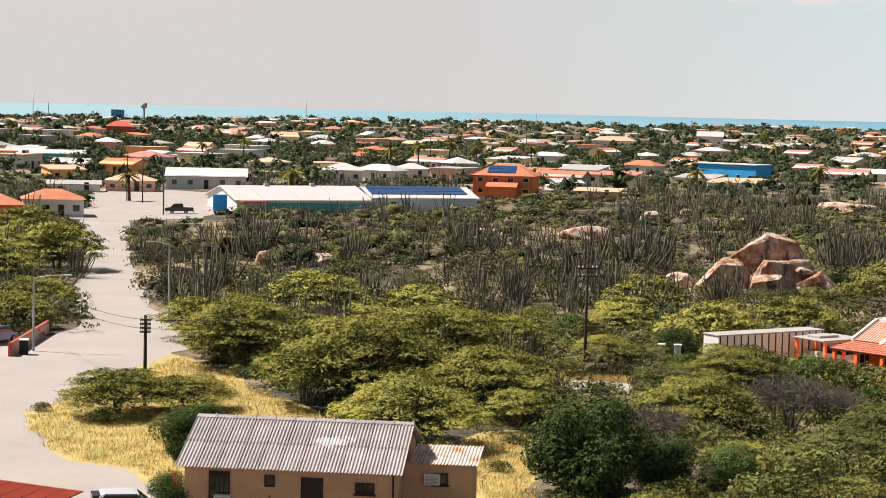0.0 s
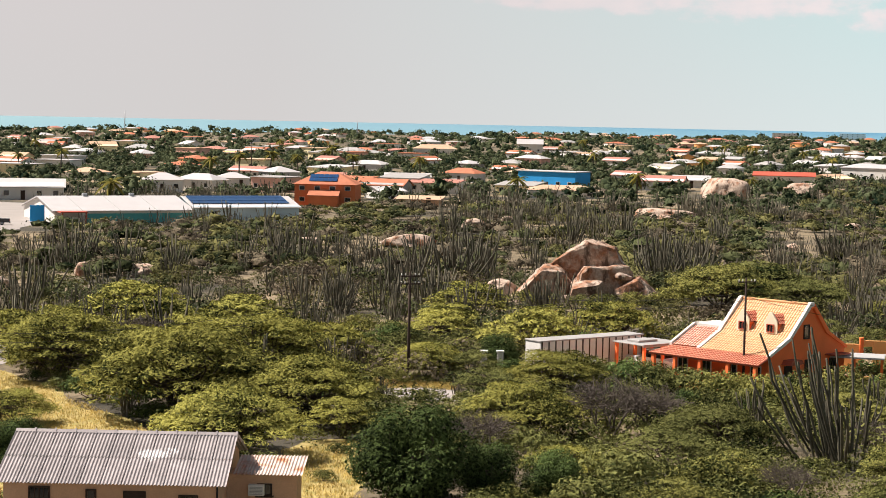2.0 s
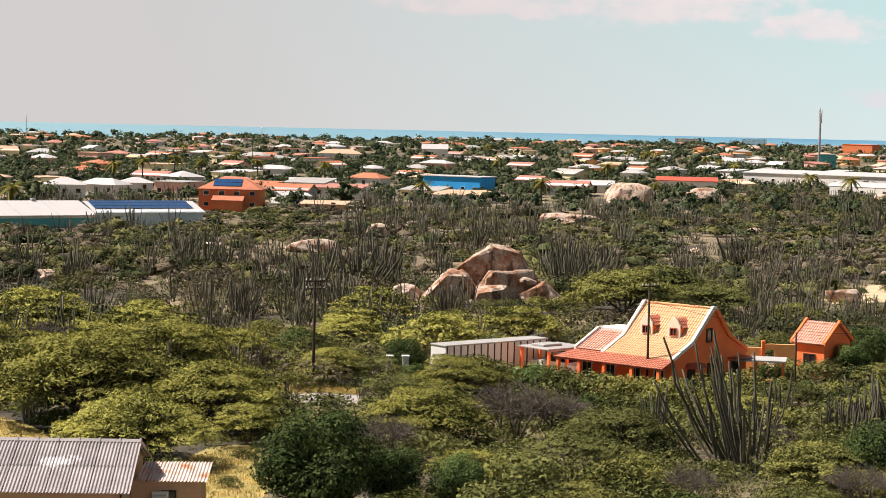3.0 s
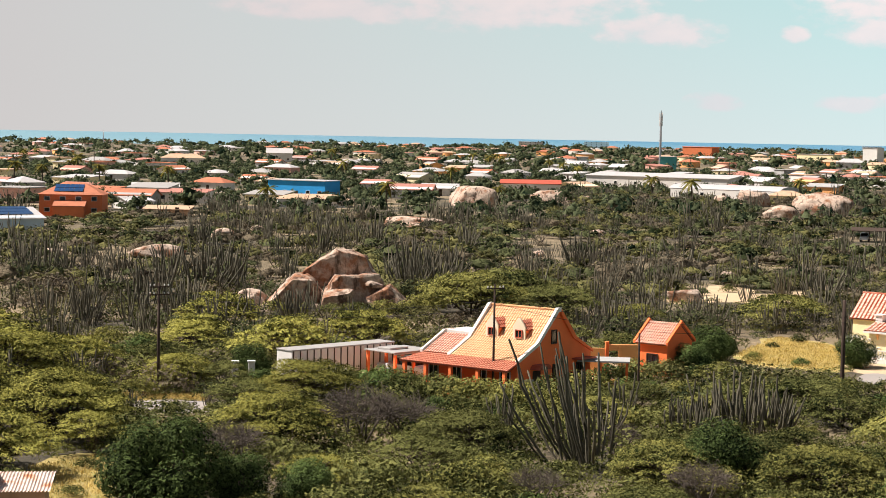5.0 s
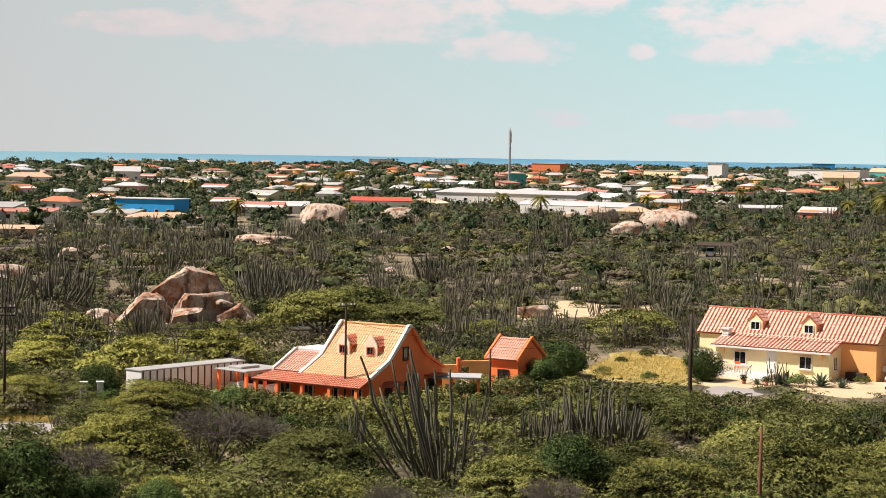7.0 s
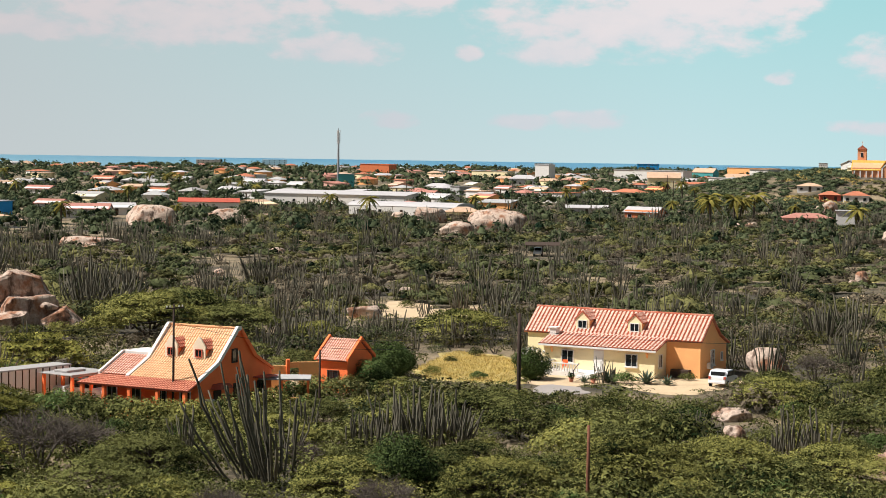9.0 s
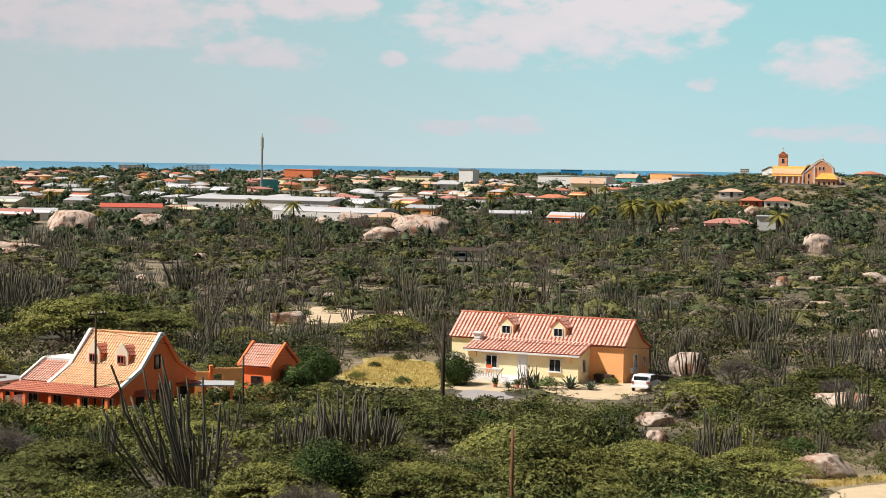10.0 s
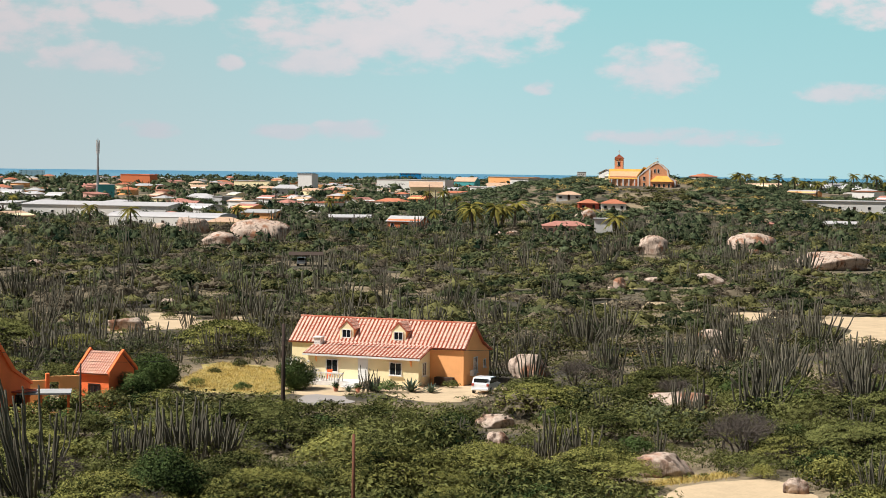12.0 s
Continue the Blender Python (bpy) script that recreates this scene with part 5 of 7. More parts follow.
TOWN = [  # x, y, width, height, depth, turn, roof, wall, roof colour, label, openings
    (-70.2, 293, 9.5, 5.0, 8, 16, "hip", "orange", "tile", "low orange house with a red tiled roof", 3),
    (-65.7, 317.5, 10.0, 4.6, 8, 14, "hip", "white", "tile", "white bungalow with a faded red hipped roof", 4),
    (-115, 561, 16, 4.2, 7, 12, "mono", "teal", "white_roof", "turquoise house with a flat white roof", 6),
    (-90, 452, 8.5, 3.7, 7, 32, "mono", "peach", "tile_light", "apricot house with a sandy tiled roof", 3),
    (-68, 409, 10.5, 3.7, 8, 8, "hip", "pink", "tile_light", "pink bungalow with white trim", 4),
    (-54, 428, 18, 4.6, 13, 6, "gable", "white", "white_roof", "white low-roofed bungalow with a shaded porch", 5),
    (-79, 402, 11, 2.3, 6, 10, "mono", "white", "pale_sheet", "low carport with a pale sheet roof", 2),
    (-26, 480, 10.1, 4.8, 9, 3, "hip", "white", "white_roof", "white house with a pale hipped roof", 3),
    (-9, 517, 9, 4.0, 8, 3, "hip", "white", "white_roof", "white house with a pale roof between trees", 2),
    (81, 543, 19.0, 5.2, 9, -38, "flat", "blue", "white_roof", "bright blue building with a white roof", 5),
    (76, 480, 18, 3.3, 9, -6, "hip", "white", "tile_light", "white house with a pale pinkish tiled roof", 4),
    (40, 535, 12.8, 4.0, 8, -4, "mono", "white", "white_roof", "white-roofed shed behind palms", 2),
    (31, 462, 7.6, 3.0, 7, 30, "gable", "white", "white_roof", "small hut with a pale grey roof", 1),
    (34, 424, 10, 2.3, 6, -15, "mono", "tan", "tile_light", "low shed with a sandy roof at the scrub's edge", 2),
    (115, 546, 13.7, 4.3, 9, -20, "gable", "white", "tile_red", "white house with a dark red roof", 3),
    (-173, 844, 13.4, 5.0, 10, 12, "flat", "white", "white_roof", "white two-storey house among trees", 4),
    (-74, 878, 11.9, 5.8, 10, 15, "gable", "cream", "tile_light", "cream house with a yellow tiled roof", 3),
    (-58, 871, 13.1, 5.0, 10, -5, "hip", "white", "grey", "white house with a grey hipped roof", 3),
]
TOWN_EAST = [
    (-167, 969, 13.5, 8.0, 10, 10, "hip", "red_roof", "red_roof", "dark red painted house", 3),
    (-128, 552, 8, 4.4, 7, 13, "mono", "white", "white_roof", "white house with a turquoise band", 3),
    (85, 955, 22, 6.0, 10, -5, "hip", "white", "tile_light", "long white house with a sandy roof", 5),
    (153, 1094, 14.9, 8.0, 10, -8, "gable", "white", "white_roof", "white house with a steep gable", 3),
    (165, 592, 19.3, 4.6, 10, -16, "mono", "white", "red_roof", "low house with a bright red roof behind a boulder", 4),
    (130, 570, 11, 3.8, 8, -12, "gable", "white", "white_roof", "white house with a pale roof", 3),
    (238, 678, 58, 5.4, 14, -42, "mono", "white", "white_roof", "long low white warehouse", 7),
    (220, 562, 38, 4.6, 14, -48, "arch", "white", "white_roof", "low white warehouse with a rounded roof", 5),
    (226, 526, 10.5, 4.2, 8, -24, "hip", "cream", "tile_light", "cream house with an orange tiled roof behind boulders", 3),
    (293, 575, 14.1, 3.3, 8, -27, "mono", "grey", "white_roof", "low open shed with a white roof", 3),
    (287, 526, 11.1, 4.4, 8, -50, "gable", "orange", "white_roof", "small orange house with a pale roof", 3),
    (320, 482, 14.5, 4.0, 9, -30, "hip", "pink", "tile_red", "low house with a wide dark red roof", 3),
    (333, 480, 7.0, 4.9, 7, -35, "flat", "white", "grey", "white block with a grey side wall", 0),
    (595, 1587, 29.4, 9.6, 14, -50, "flat", "orange", "orange", "large orange block far off", 5),
    (355, 991, 8.8, 8.0, 9, -20, "flat", "teal", "grey", "small turquoise block at the foot of the mast", 2),
    (649, 1353, 12.6, 12.6, 10, -56, "flat", "white", "white_roof", "tall white block far off", 3),
    (465, 1119, 14.5, 6.5, 10, -23, "gable", "white", "tile_light", "house with an orange gabled roof", 3),
]
TOWN_HILL = [
    (509, 907, 18, 8.5, 10, -29, "gable", "cream", "tile_light", "cream house with a wide gable and porch", 4),
    (692, 1131, 23.8, 9.0, 12, -31, "hip", "cream", "tile_light", "large cream house with an orange roof", 5),
    (743, 1350, 62, 9.0, 16, -55, "flat", "white", "white_roof", "long white industrial building", 7),
    (646, 1449, 34, 6.0, 14, -54, "flat", "cream", "white_roof", "long low pale building", 7),
    (517, 1105, 18.2, 7.0, 10, -25, "hip", "white", "white_roof", "white house with a pale hipped roof", 4),
    (850, 1446, 20.1, 10.5, 12, -56, "gable", "teal", "tile_light", "turquoise and orange building", 4),
    (1022, 1644, 52.1, 10.0, 14, -58, "flat", "peach", "tile_light", "long apricot building far off", 6),
    (505, 563, 34, 4.4, 14, -42, "flat", "white", "white_roof", "large warehouse with a white roof", 6),
    (628, 713, 26, 4.2, 10, -46, "gable", "grey", "white_roof", "grey shed with a pale roof", 5),
    (623, 690, 12, 3.6, 9, -50, "gable", "white", "grey", "shed with a blue-grey gabled roof", 3),
    (436, 490, 10.8, 2.9, 8, -48, "mono", "white", "white_roof", "white hut in the scrub", 2),
    (419, 510, 8.3, 2.2, 7, -44, "hip", "tan", "tile_red", "low hut with a red roof", 2),
    (596, 742, 38, 4.4, 14, -48, "gable", "cream", "tile_light", "long hall with a pale yellowish roof", 5),
    (403, 606, 9.5, 3.4, 8, -34, "hip", "white", "tile_light", "house with an orange roof on the slope", 3),
    (398, 585, 7.6, 4.0, 7, -30, "hip", "red_roof", "tile", "red house on the slope", 2),
    (403, 576, 9.2, 4.4, 8, -34, "hip", "white", "tile", "white house with an orange tiled roof on the slope", 3),
]
for row in TOWN + TOWN_EAST + TOWN_HILL:
    x, y, w, h, d, turn, roof, wall, top, label, n = row
    town_house(x, y, w, h, d, turn, roof, wall, top, label, n)


def two_storey():
    g = town_house(13, 420, 13.6, 7.4, 10, -10, "hip", "orange", "tile", "orange two-storey house with solar panels on the roof", 4, storeys=2)
    for i in range(6):
        for j in range(2):
            u = -3.2 + i * 1.05
            p = part("solar_panel", boxes((-0.5, -0.8, 0, 0.5, 0.8, 0.06)), MAT["solar"], g)
            p.matrix_local = pose(u, 1.5 + 1.6 * j, 5.87 + 0.75 * j, 25.2, 0, 0)
    part("porch_roof", prism([(-3.2, 2.5), (0, 3.6), (0, 3.4), (-3.2, 2.3)], "x", -3.5, 3.5), MAT["town_tile"], g)
    part("porch_wall", boxes((-3.3, -3.0, -0.5, 3.3, -0.05, 2.3)), MAT["town_orange"], g)


two_storey()


def warehouse():
    """The long white warehouse behind the scrub: a low arched hall and a hall with a solar roof."""
    g = thing("warehouse", pose(-37.5, 342, 0, 0, 0, 22), "long white warehouse with a low pitched roof", "warehouse")
    part("wall", prism([(0.2, -0.3), (20.8, -0.3), (20.8, 2.3), (10.5, 4.2), (0.2, 2.3)], "x", 0, 26), MAT["white"], g, "pale plastered wall")
    part("band", boxes((6, 0.12, -0.3, 26, 0.196, 1.7)), MAT["teal"], g, "turquoise band")
    for y0 in (-0.4, 21.4):
        part("roof", prism([(y0, 2.25), (10.5, 4.45), (10.5, 4.25), (y0, 2.1)], "x", -0.5, 26.3), MAT["white_roof"], g)
    for x in (5.0, 12.0, 19.0):
        part("roof_seam", prism([(-0.3, 2.31), (10.4, 4.48), (10.4, 4.44), (-0.3, 2.27)], "x", x - 0.06, x + 0.06), MAT["grey"], g)
    for x in (8.5, 17.5):
        part("vent", boxes((x - 0.4, 9.9, 4.3, x + 0.4, 10.9, 4.9), bevel=0.04), MAT["steel"], g)
    part("awning", boxes((0.3, -3.0, 2.0, 5.2, 0.15, 2.2)), MAT["red_roof"], g)
    for x in (0.6, 4.9):
        part("awning_post", boxes((x - 0.1, -2.9, -0.2, x + 0.1, -2.7, 2.0)), MAT["red_roof"], g)
    part("banner", boxes((-4.2, 1.0, 0.3, -1.6, 1.2, 3.2)), MAT["blue"], g, "blue and white advertising panel")
    k = thing("warehouse", pose(-13.4, 355, 0, 0, 0, 20), "white hall with rows of solar panels", "warehouse")
    part("wall", prism([(0, -0.3), (14, -0.3), (14, 2.7), (7, 4.2), (0, 2.7)], "x", 0, 21), MAT["pale_blue"], k)
    for s in (0, 1):
        y0 = -0.5 if s == 0 else 14.5
        part("roof", prism([(y0, 2.55), (7, 4.35), (7, 4.2), (y0, 2.4)], "x", -0.4, 21.4), MAT["white_roof"], k)
    for i in range(11):
        for j in range(3):
            p = part("solar_panel", boxes((-0.85, -0.75, 0, 0.85, 0.75, 0.06)), MAT["solar"], k)
            p.matrix_local = pose(1.2 + i * 1.76, 2.6 + 1.6 * j, 3.42 + 0.41 * j, 14, 0, 0)
    for x in (3.0, 10.5, 18.0):
        part("roof_seam", prism([(-0.4, 2.63), (6.9, 4.38), (6.9, 4.35), (-0.4, 2.59)], "x", x - 0.05, x + 0.05), MAT["grey"], k)
    window(k, 4.0, -0.03, 1.2, 1.6, 0.7, bars=1, sill=False)
    KEEP.extend([(-38 + 14 * 0.86 + k2 * 9, 350 + k2 * 5.4, 12) for k2 in (-1, 0, 1, 2)] + [(-3, 368, 12), (4, 368, 10)])


warehouse()


def mast(x, y, high):
    g = thing("radio_mast", pose(x, y, 0), "tall grey steel radio mast with aerials", "mast")
    part("tower", quads_mesh("tower", *tube([(0, 0, -0.3), (0, 0, high * 0.5), (0, 0, high * 0.9), (0, 0, high)], [0.75, 0.6, 0.45, 0.12], 10), MAT["steel"]), None, g)
    for z in (0.78, 0.86, 0.93):
        for a in range(3):
            p = part("aerial", boxes((-0.2, 0.75, -1.2, 0.2, 1.0, 1.2)), MAT["white"], g)
            p.matrix_local = pose(0, 0, high * z, 0, 0, 120 * a + 40)
    for i in range(18):
        p = part("rung", boxes((-1.05, -0.06, -0.06, 1.05, 0.06, 0.06)), MAT["steel"], g)
        p.matrix_local = pose(0, 0, 2 + i * (high - 4) / 18, 0, 0, 60 * (i % 3))


mast(355, 1005, 33.5)


def church():
    """The church on the hill: nave, bell tower, tall front and a porch."""
    g = thing("church", pose(444.4, 614, 12.6, 0, 0, -40), "apricot church with yellow roofs and a bell tower", "church")
    part("nave_wall", prism([(0, -2), (9, -2), (9, 4.6), (4.5, 7.3), (0, 4.6)], "x", -14, 0), MAT["church_wall"], g)
    for s in (0, 1):
        y0 = -0.5 if s == 0 else 9.5
        part("nave_roof", prism([(y0, 3.7), (4.5, 7.5), (4.5, 7.3), (y0, 3.5)], "x", -14.5, 0), MAT["church_tile"], g)
    for i in range(6):
        part("buttress", boxes((-13.4 + i * 2.3, -0.5, -2, -12.9 + i * 2.3, 0, 3.4)), MAT["white"], g)
    front = [(-2.5, -2), (12.5, -2), (12.5, 3.0), (9.6, 4.6), (9.2, 7.2), (6.6, 9.4), (5.0, 10.2), (3.4, 9.4), (0.6, 7.2), (-2.5, 4.4)]
    part("front_wall", prism(front, "y", -3.0, 8.0), MAT["church_wall"], g)
    part("front_coping", prism([(12.6, 3.0), (9.8, 4.7), (9.4, 7.3), (6.7, 9.6), (5.0, 10.5), (3.3, 9.6), (0.5, 7.4), (-2.6, 4.5), (-2.6, 4.1), (0.8, 6.9), (3.5, 9.1), (5.0, 9.9), (6.5, 9.1), (8.9, 7.0), (9.3, 4.4), (12.6, 2.6)], "y", -3.12, -2.6), MAT["white"], g)
    part("porch_wall", boxes((3.2, -6.5, -2, 11.0, -3.0, 2.8)), MAT["church_wall"], g)
    bm = bmesh.new()
    lo = [bm.verts.new(p) for p in ((2.6, -7.0, 2.7), (11.6, -7.0, 2.7), (11.6, -2.9, 2.7), (2.6, -2.9, 2.7))]
    a, b = bm.verts.new((5.0, -3.0, 5.0)), bm.verts.new((9.2, -3.0, 5.0))
    for f in ((lo[0], lo[1], b, a), (lo[1], lo[2], b), (lo[3], lo[0], a), (lo[2], lo[3], a, b), lo[::-1]):
        bm.faces.new(f)
    part("porch_roof", bm, MAT["church_tile"], g)
    part("gallery_roof", prism([(-0.2, 7.3), (3.6, 10.1), (5.0, 10.7), (5.0, 10.4), (3.5, 9.8), (0.0, 7.0)], "y", -2.4, 8.1), MAT["church_tile"], g)
    part("pilaster", boxes((-2.6, -3.3, -2, -2.0, -3.0, 4.4)), MAT["white"], g)
    part("pilaster", boxes((1.9, -3.3, -2, 2.5, -3.0, 7.6)), MAT["white"], g)
    part("pilaster", boxes((11.9, -3.3, -2, 12.5, -3.0, 3.2)), MAT["white"], g)
    for x, z in ((0.0, 0.5), (0.0, 3.0), (4.2, 6.0), (5.6, 6.0)):
        window(g, x, -3.03, z, 0.8, 1.6, bars=0, sill=False)
    for i in range(4):
        window(g, 4.3 + i * 1.9, -6.52, 0.0, 0.9, 1.8, bars=0, sill=False)
    part("side_roof", prism([(-3.2, 4.3), (-0.4, 8.3), (-0.1, 8.1), (-2.9, 4.1)], "y", -3.2, 8.2), MAT["church_tile"], g)
    tower = part("bell_tower", boxes((-12.9, 9.2, -2, -9.5, 12.4, 11.8)), MAT["church_wall"], g)
    part("tower_roof", prism([(-13.2, 11.8), (-9.2, 11.8), (-11.2, 13.4)], "y", 8.9, 12.7), MAT["tile"], g)
    window(tower, -11.2, 9.17, 8.6, 1.1, 2.0, bars=0, sill=False)
    part("cross", boxes((-11.28, 10.7, 13.3, -11.12, 10.86, 15.2), (-11.7, 10.7, 14.4, -10.7, 10.86, 14.56)), MAT["white"], g)
    part("cross", boxes((4.92, -3.0, 10.3, 5.08, -2.84, 12.6), (4.3, -3.0, 11.7, 5.7, -2.84, 11.86)), MAT["white"], g)
    KEEP.append((447, 612, 18))
    a = math.atan2(447, 612)
    for k in (18, 34):
        KEEP.append((447 - math.sin(a) * k, 612 - math.cos(a) * k, 14))


church()


def far_blocks():
    """Hotel blocks along the shore; the pale walls put distance haze into colour."""
    for x, y, w, h, label in ((-300, 1730, 12, 9, "blue-grey hotel block on the shore"), (640, 2300, 30, 8, "pale hotel block on the shore"), (1450, 2150, 12, 15, "tall pale apartment tower"),
                              (1130, 2350, 26, 9, "pale hotel block on the shore"), (1260, 2290, 30, 10, "blue office block far off"), (790, 2500, 34, 8, "low hotel block on the shore")):
        town_house(x, y, w, h, 12, -math.degrees(math.atan2(x, y)), "flat", "blue" if "blue" in label else "white", "white_roof", label, 5, storeys=3, name="hotel", base=-0.4)


far_blocks()


def water_tower(x, y, high):
    g = thing("water_tower", pose(x, y, 0), "slim pale water tower far off by the shore", "water tower")
    part("shaft", quads_mesh("shaft", *tube([(0, 0, -0.5), (0, 0, high * 0.7)], [0.9, 0.8], 10), MAT["grey"]), None, g)
    part("tank", quads_mesh("tank", *tube([(0, 0, high * 0.68), (0, 0, high * 0.74), (0, 0, high * 0.95), (0, 0, high)], [0.8, 2.6, 2.6, 0.4], 12), MAT["grey"]), None, g)


water_tower(-252, 1580, 16)
for _x, _y, _h in ((-341, 1563, 21), (-329, 1566, 15), (-118, 1596, 20), (76, 1598, 15), (-345, 1600, 13)):
    utility_pole(_x, _y, _h, 0, 0, "thin grey mast standing far off near the shore", 0.35, mat="steel")
TRNG = random.Random(5)
WALLS = ("white", "white", "cream", "white", "pink", "white", "peach", "grey")
TOPS = ("tile_light", "tile", "white_roof", "pale_sheet", "tile", "tile_red", "grey", "white_roof", "pale_sheet")
WORDS = {"white": "white", "cream": "cream", "peach": "apricot", "pink": "pink", "orange": "orange", "teal": "turquoise", "grey": "grey", "tile_light": "sandy tiled", "tile": "red tiled", "white_roof": "white", "red_roof": "bright red", "pale_sheet": "pale grey", "tile_red": "dark red"}


def more_houses(count, r0, r1, az0=-14.5, az1=44.5):
    made = tries = 0
    while made < count and tries < 4000:
        tries += 1
        a = radians(TRNG.uniform(az0, az1))
        r = math.exp(TRNG.uniform(math.log(r0), math.log(r1)))
        x, y = r * math.sin(a), r * math.cos(a)
        if r > float(coast(math.degrees(a))) - 120 or any((x - p) ** 2 + (y - q) ** 2 < (c + 5) ** 2 for p, q, c in KEEP):
            continue
        if (math.degrees(a) > 11 and r < 620) or (math.degrees(a) > 25 and r < 780):
            continue
        w, h = TRNG.uniform(8, 14), TRNG.uniform(3.4, 4.8)
        roof = TRNG.choice(("hip", "gable", "hip", "flat", "mono", "gable"))
        wall, top = TRNG.choice(WALLS), TRNG.choice(TOPS)
        town_house(x, y, w, h, TRNG.uniform(7, 11), -math.degrees(a) + TRNG.choice((-30, -45, 55, -20, -60, -35)), roof, wall, top,
                   f"{WORDS[wall]} house with a {WORDS[top]} roof among trees", 3 if r < 620 else 1, clear=False)
        made += 1


more_houses(80, 480, 850)
more_houses(125, 850, 1180)


def far_houses(count, r0, r1):
    """The houses of the distant town, too small to tell their parts: one mesh of walls under hipped or flat roofs."""
    mats = [MAT[k] for k in ("white", "cream", "peach", "pink", "town_tile", "town_sand", "town_rose", "white_roof", "pale_sheet")]
    v, f, which = [], [], []
    made = 0
    while made < count:
        a = radians(TRNG.uniform(-14.5, 44.5))
        r = TRNG.uniform(r0, r1)
        x, y = r * math.sin(a), r * math.cos(a)
        if r > float(coast(math.degrees(a))) - 90 or any((x - p) ** 2 + (y - q) ** 2 < (c + 4) ** 2 for p, q, c in KEEP):
            continue
        w, d, e, t = TRNG.uniform(8, 15), TRNG.uniform(7, 11), TRNG.uniform(2.8, 3.6), -a + radians(TRNG.choice((-30, -45, 35, -20, -60)))
        top = e + (TRNG.uniform(1.0, 1.8) if TRNG.random() < 0.75 else 0.25)
        k, n, z = (w - d * 0.8) / 2 if top > e + 0.5 else w / 2, len(v), float(hill(x, y))
        c, sn = math.cos(t), math.sin(t)
        ring = [(-w / 2, -d / 2), (w / 2, -d / 2), (w / 2, d / 2), (-w / 2, d / 2)]
        m = 0.0 if top > e + 0.5 else d / 2
        pts = [(p, q, -0.5) for p, q in ring] + [(p, q, e) for p, q in ring] + [(p * 1.07, q * 1.07, e) for p, q in ring] + [(-max(k, 0.5), -m, top), (max(k, 0.5), -m, top), (max(k, 0.5), m, top), (-max(k, 0.5), m, top)]
        v += [(x + p * c - q * sn, y + p * sn + q * c, z + h) for p, q, h in pts]
        wall, roof = TRNG.choice((0, 0, 0, 1, 2, 3)), TRNG.choice((4, 4, 5, 5, 6, 7, 7, 8))
        for i in range(4):
            j = (i + 1) % 4
            f += [(n + i, n + j, n + 4 + j, n + 4 + i), (n + 8 + i, n + 8 + j, n + 12 + j, n + 12 + i)]
            which += [wall, roof]
        if m:
            f.append((n + 12, n + 13, n + 14, n + 15))
            which.append(roof)
        KEEP.append((x, y, w * 0.45))
        made += 1
    me = quads_mesh("far_houses", np.array(v), np.array(f), mats[0])
    for extra in mats[1:]:
        me.materials.append(extra)
    me.polygons.foreach_set("material_index", np.array(which, np.int32))
    tagged(new("far_houses", me), "pale houses of the distant town under tiled and sheet roofs", "houses", kind="stuff")


far_houses(240, 1180, 2300)


def palm(x, y, high, s=1.0, label="coconut palm with drooping fronds", seed=0):
    rng = np.random.default_rng(seed)
    g = thing("palm_tree", pose(x, y, float(hill(x, y))), label, "palm tree", "palms")
    bend = rng.normal(0, 0.35, 2)
    part("trunk", quads_mesh("trunk", *tube([(0, 0, -0.2), (bend[0] * 0.4, bend[1] * 0.4, high * 0.5), (bend[0], bend[1], high)], [0.26 * s, 0.18 * s, 0.15 * s], 7), MAT["bark"]), None, g)
    bits = []
    for i in range(20):
        a, up = i * 2.4 + rng.uniform(-0.2, 0.2), rng.uniform(-0.4, 0.95)
        L = 2.6 * s * rng.uniform(0.8, 1.1)
        t = np.linspace(0, 1, 8)
        r, z = L * t * (1 - 0.15 * max(up, 0)), high + L * (up * t - 0.75 * t * t)
        mid = np.stack([bend[0] + r * math.cos(a), bend[1] + r * math.sin(a), z], 1)
        side = np.array([-math.sin(a), math.cos(a), 0])
        w = 0.34 * s * np.sin(np.pi * np.clip(t * 0.9 + 0.1, 0, 1))
        for sg in (-1, 1):
            v = np.stack([mid, mid + sg * side * w[:, None] - np.array([0.0, 0.0, 1.0]) * (w * 0.6)[:, None]], 1).reshape(-1, 3)
            q = np.array([(2 * k, 2 * k + 2, 2 * k + 3, 2 * k + 1) for k in range(7)])
            bits.append((v, q))
    part("crown", quads_mesh("crown", *joined(bits), MAT["palm"]), None, g)
    return g


for i in range(16):
    a, r = radians(38.6 + 0.42 * i + TRNG.uniform(-0.15, 0.15)), TRNG.uniform(880, 960)
    palm(r * math.sin(a), r * math.cos(a), TRNG.uniform(5, 9), TRNG.uniform(1.2, 1.7), "coconut palm on the skyline ridge", 120 + i)
PALMS = [(-32, 395, 5.5, 1.5), (-16, 545, 7, 1.2), (-8, 560, 8, 1.2), (1, 590, 8, 1.3), (10, 600, 7, 1.2), (63, 470, 5.0, 1.4), (99, 500, 5.5, 1.4), (20, 434, 4.0, 1.2), (132, 505, 5, 1.1), (28, 610, 7, 1.2),
         (291, 490, 7.5, 2.0), (297, 500, 8.5, 2.1), (303, 496, 8, 2.0), (309, 503, 7, 1.9), (316, 506, 8.5, 2.1), (330, 470, 5.5, 1.9), (246, 580, 4, 1.4), (340, 520, 5, 1.2), (-62, 372, 5, 1.2), (150, 640, 7, 1.3), (48, 590, 7, 1.3)]
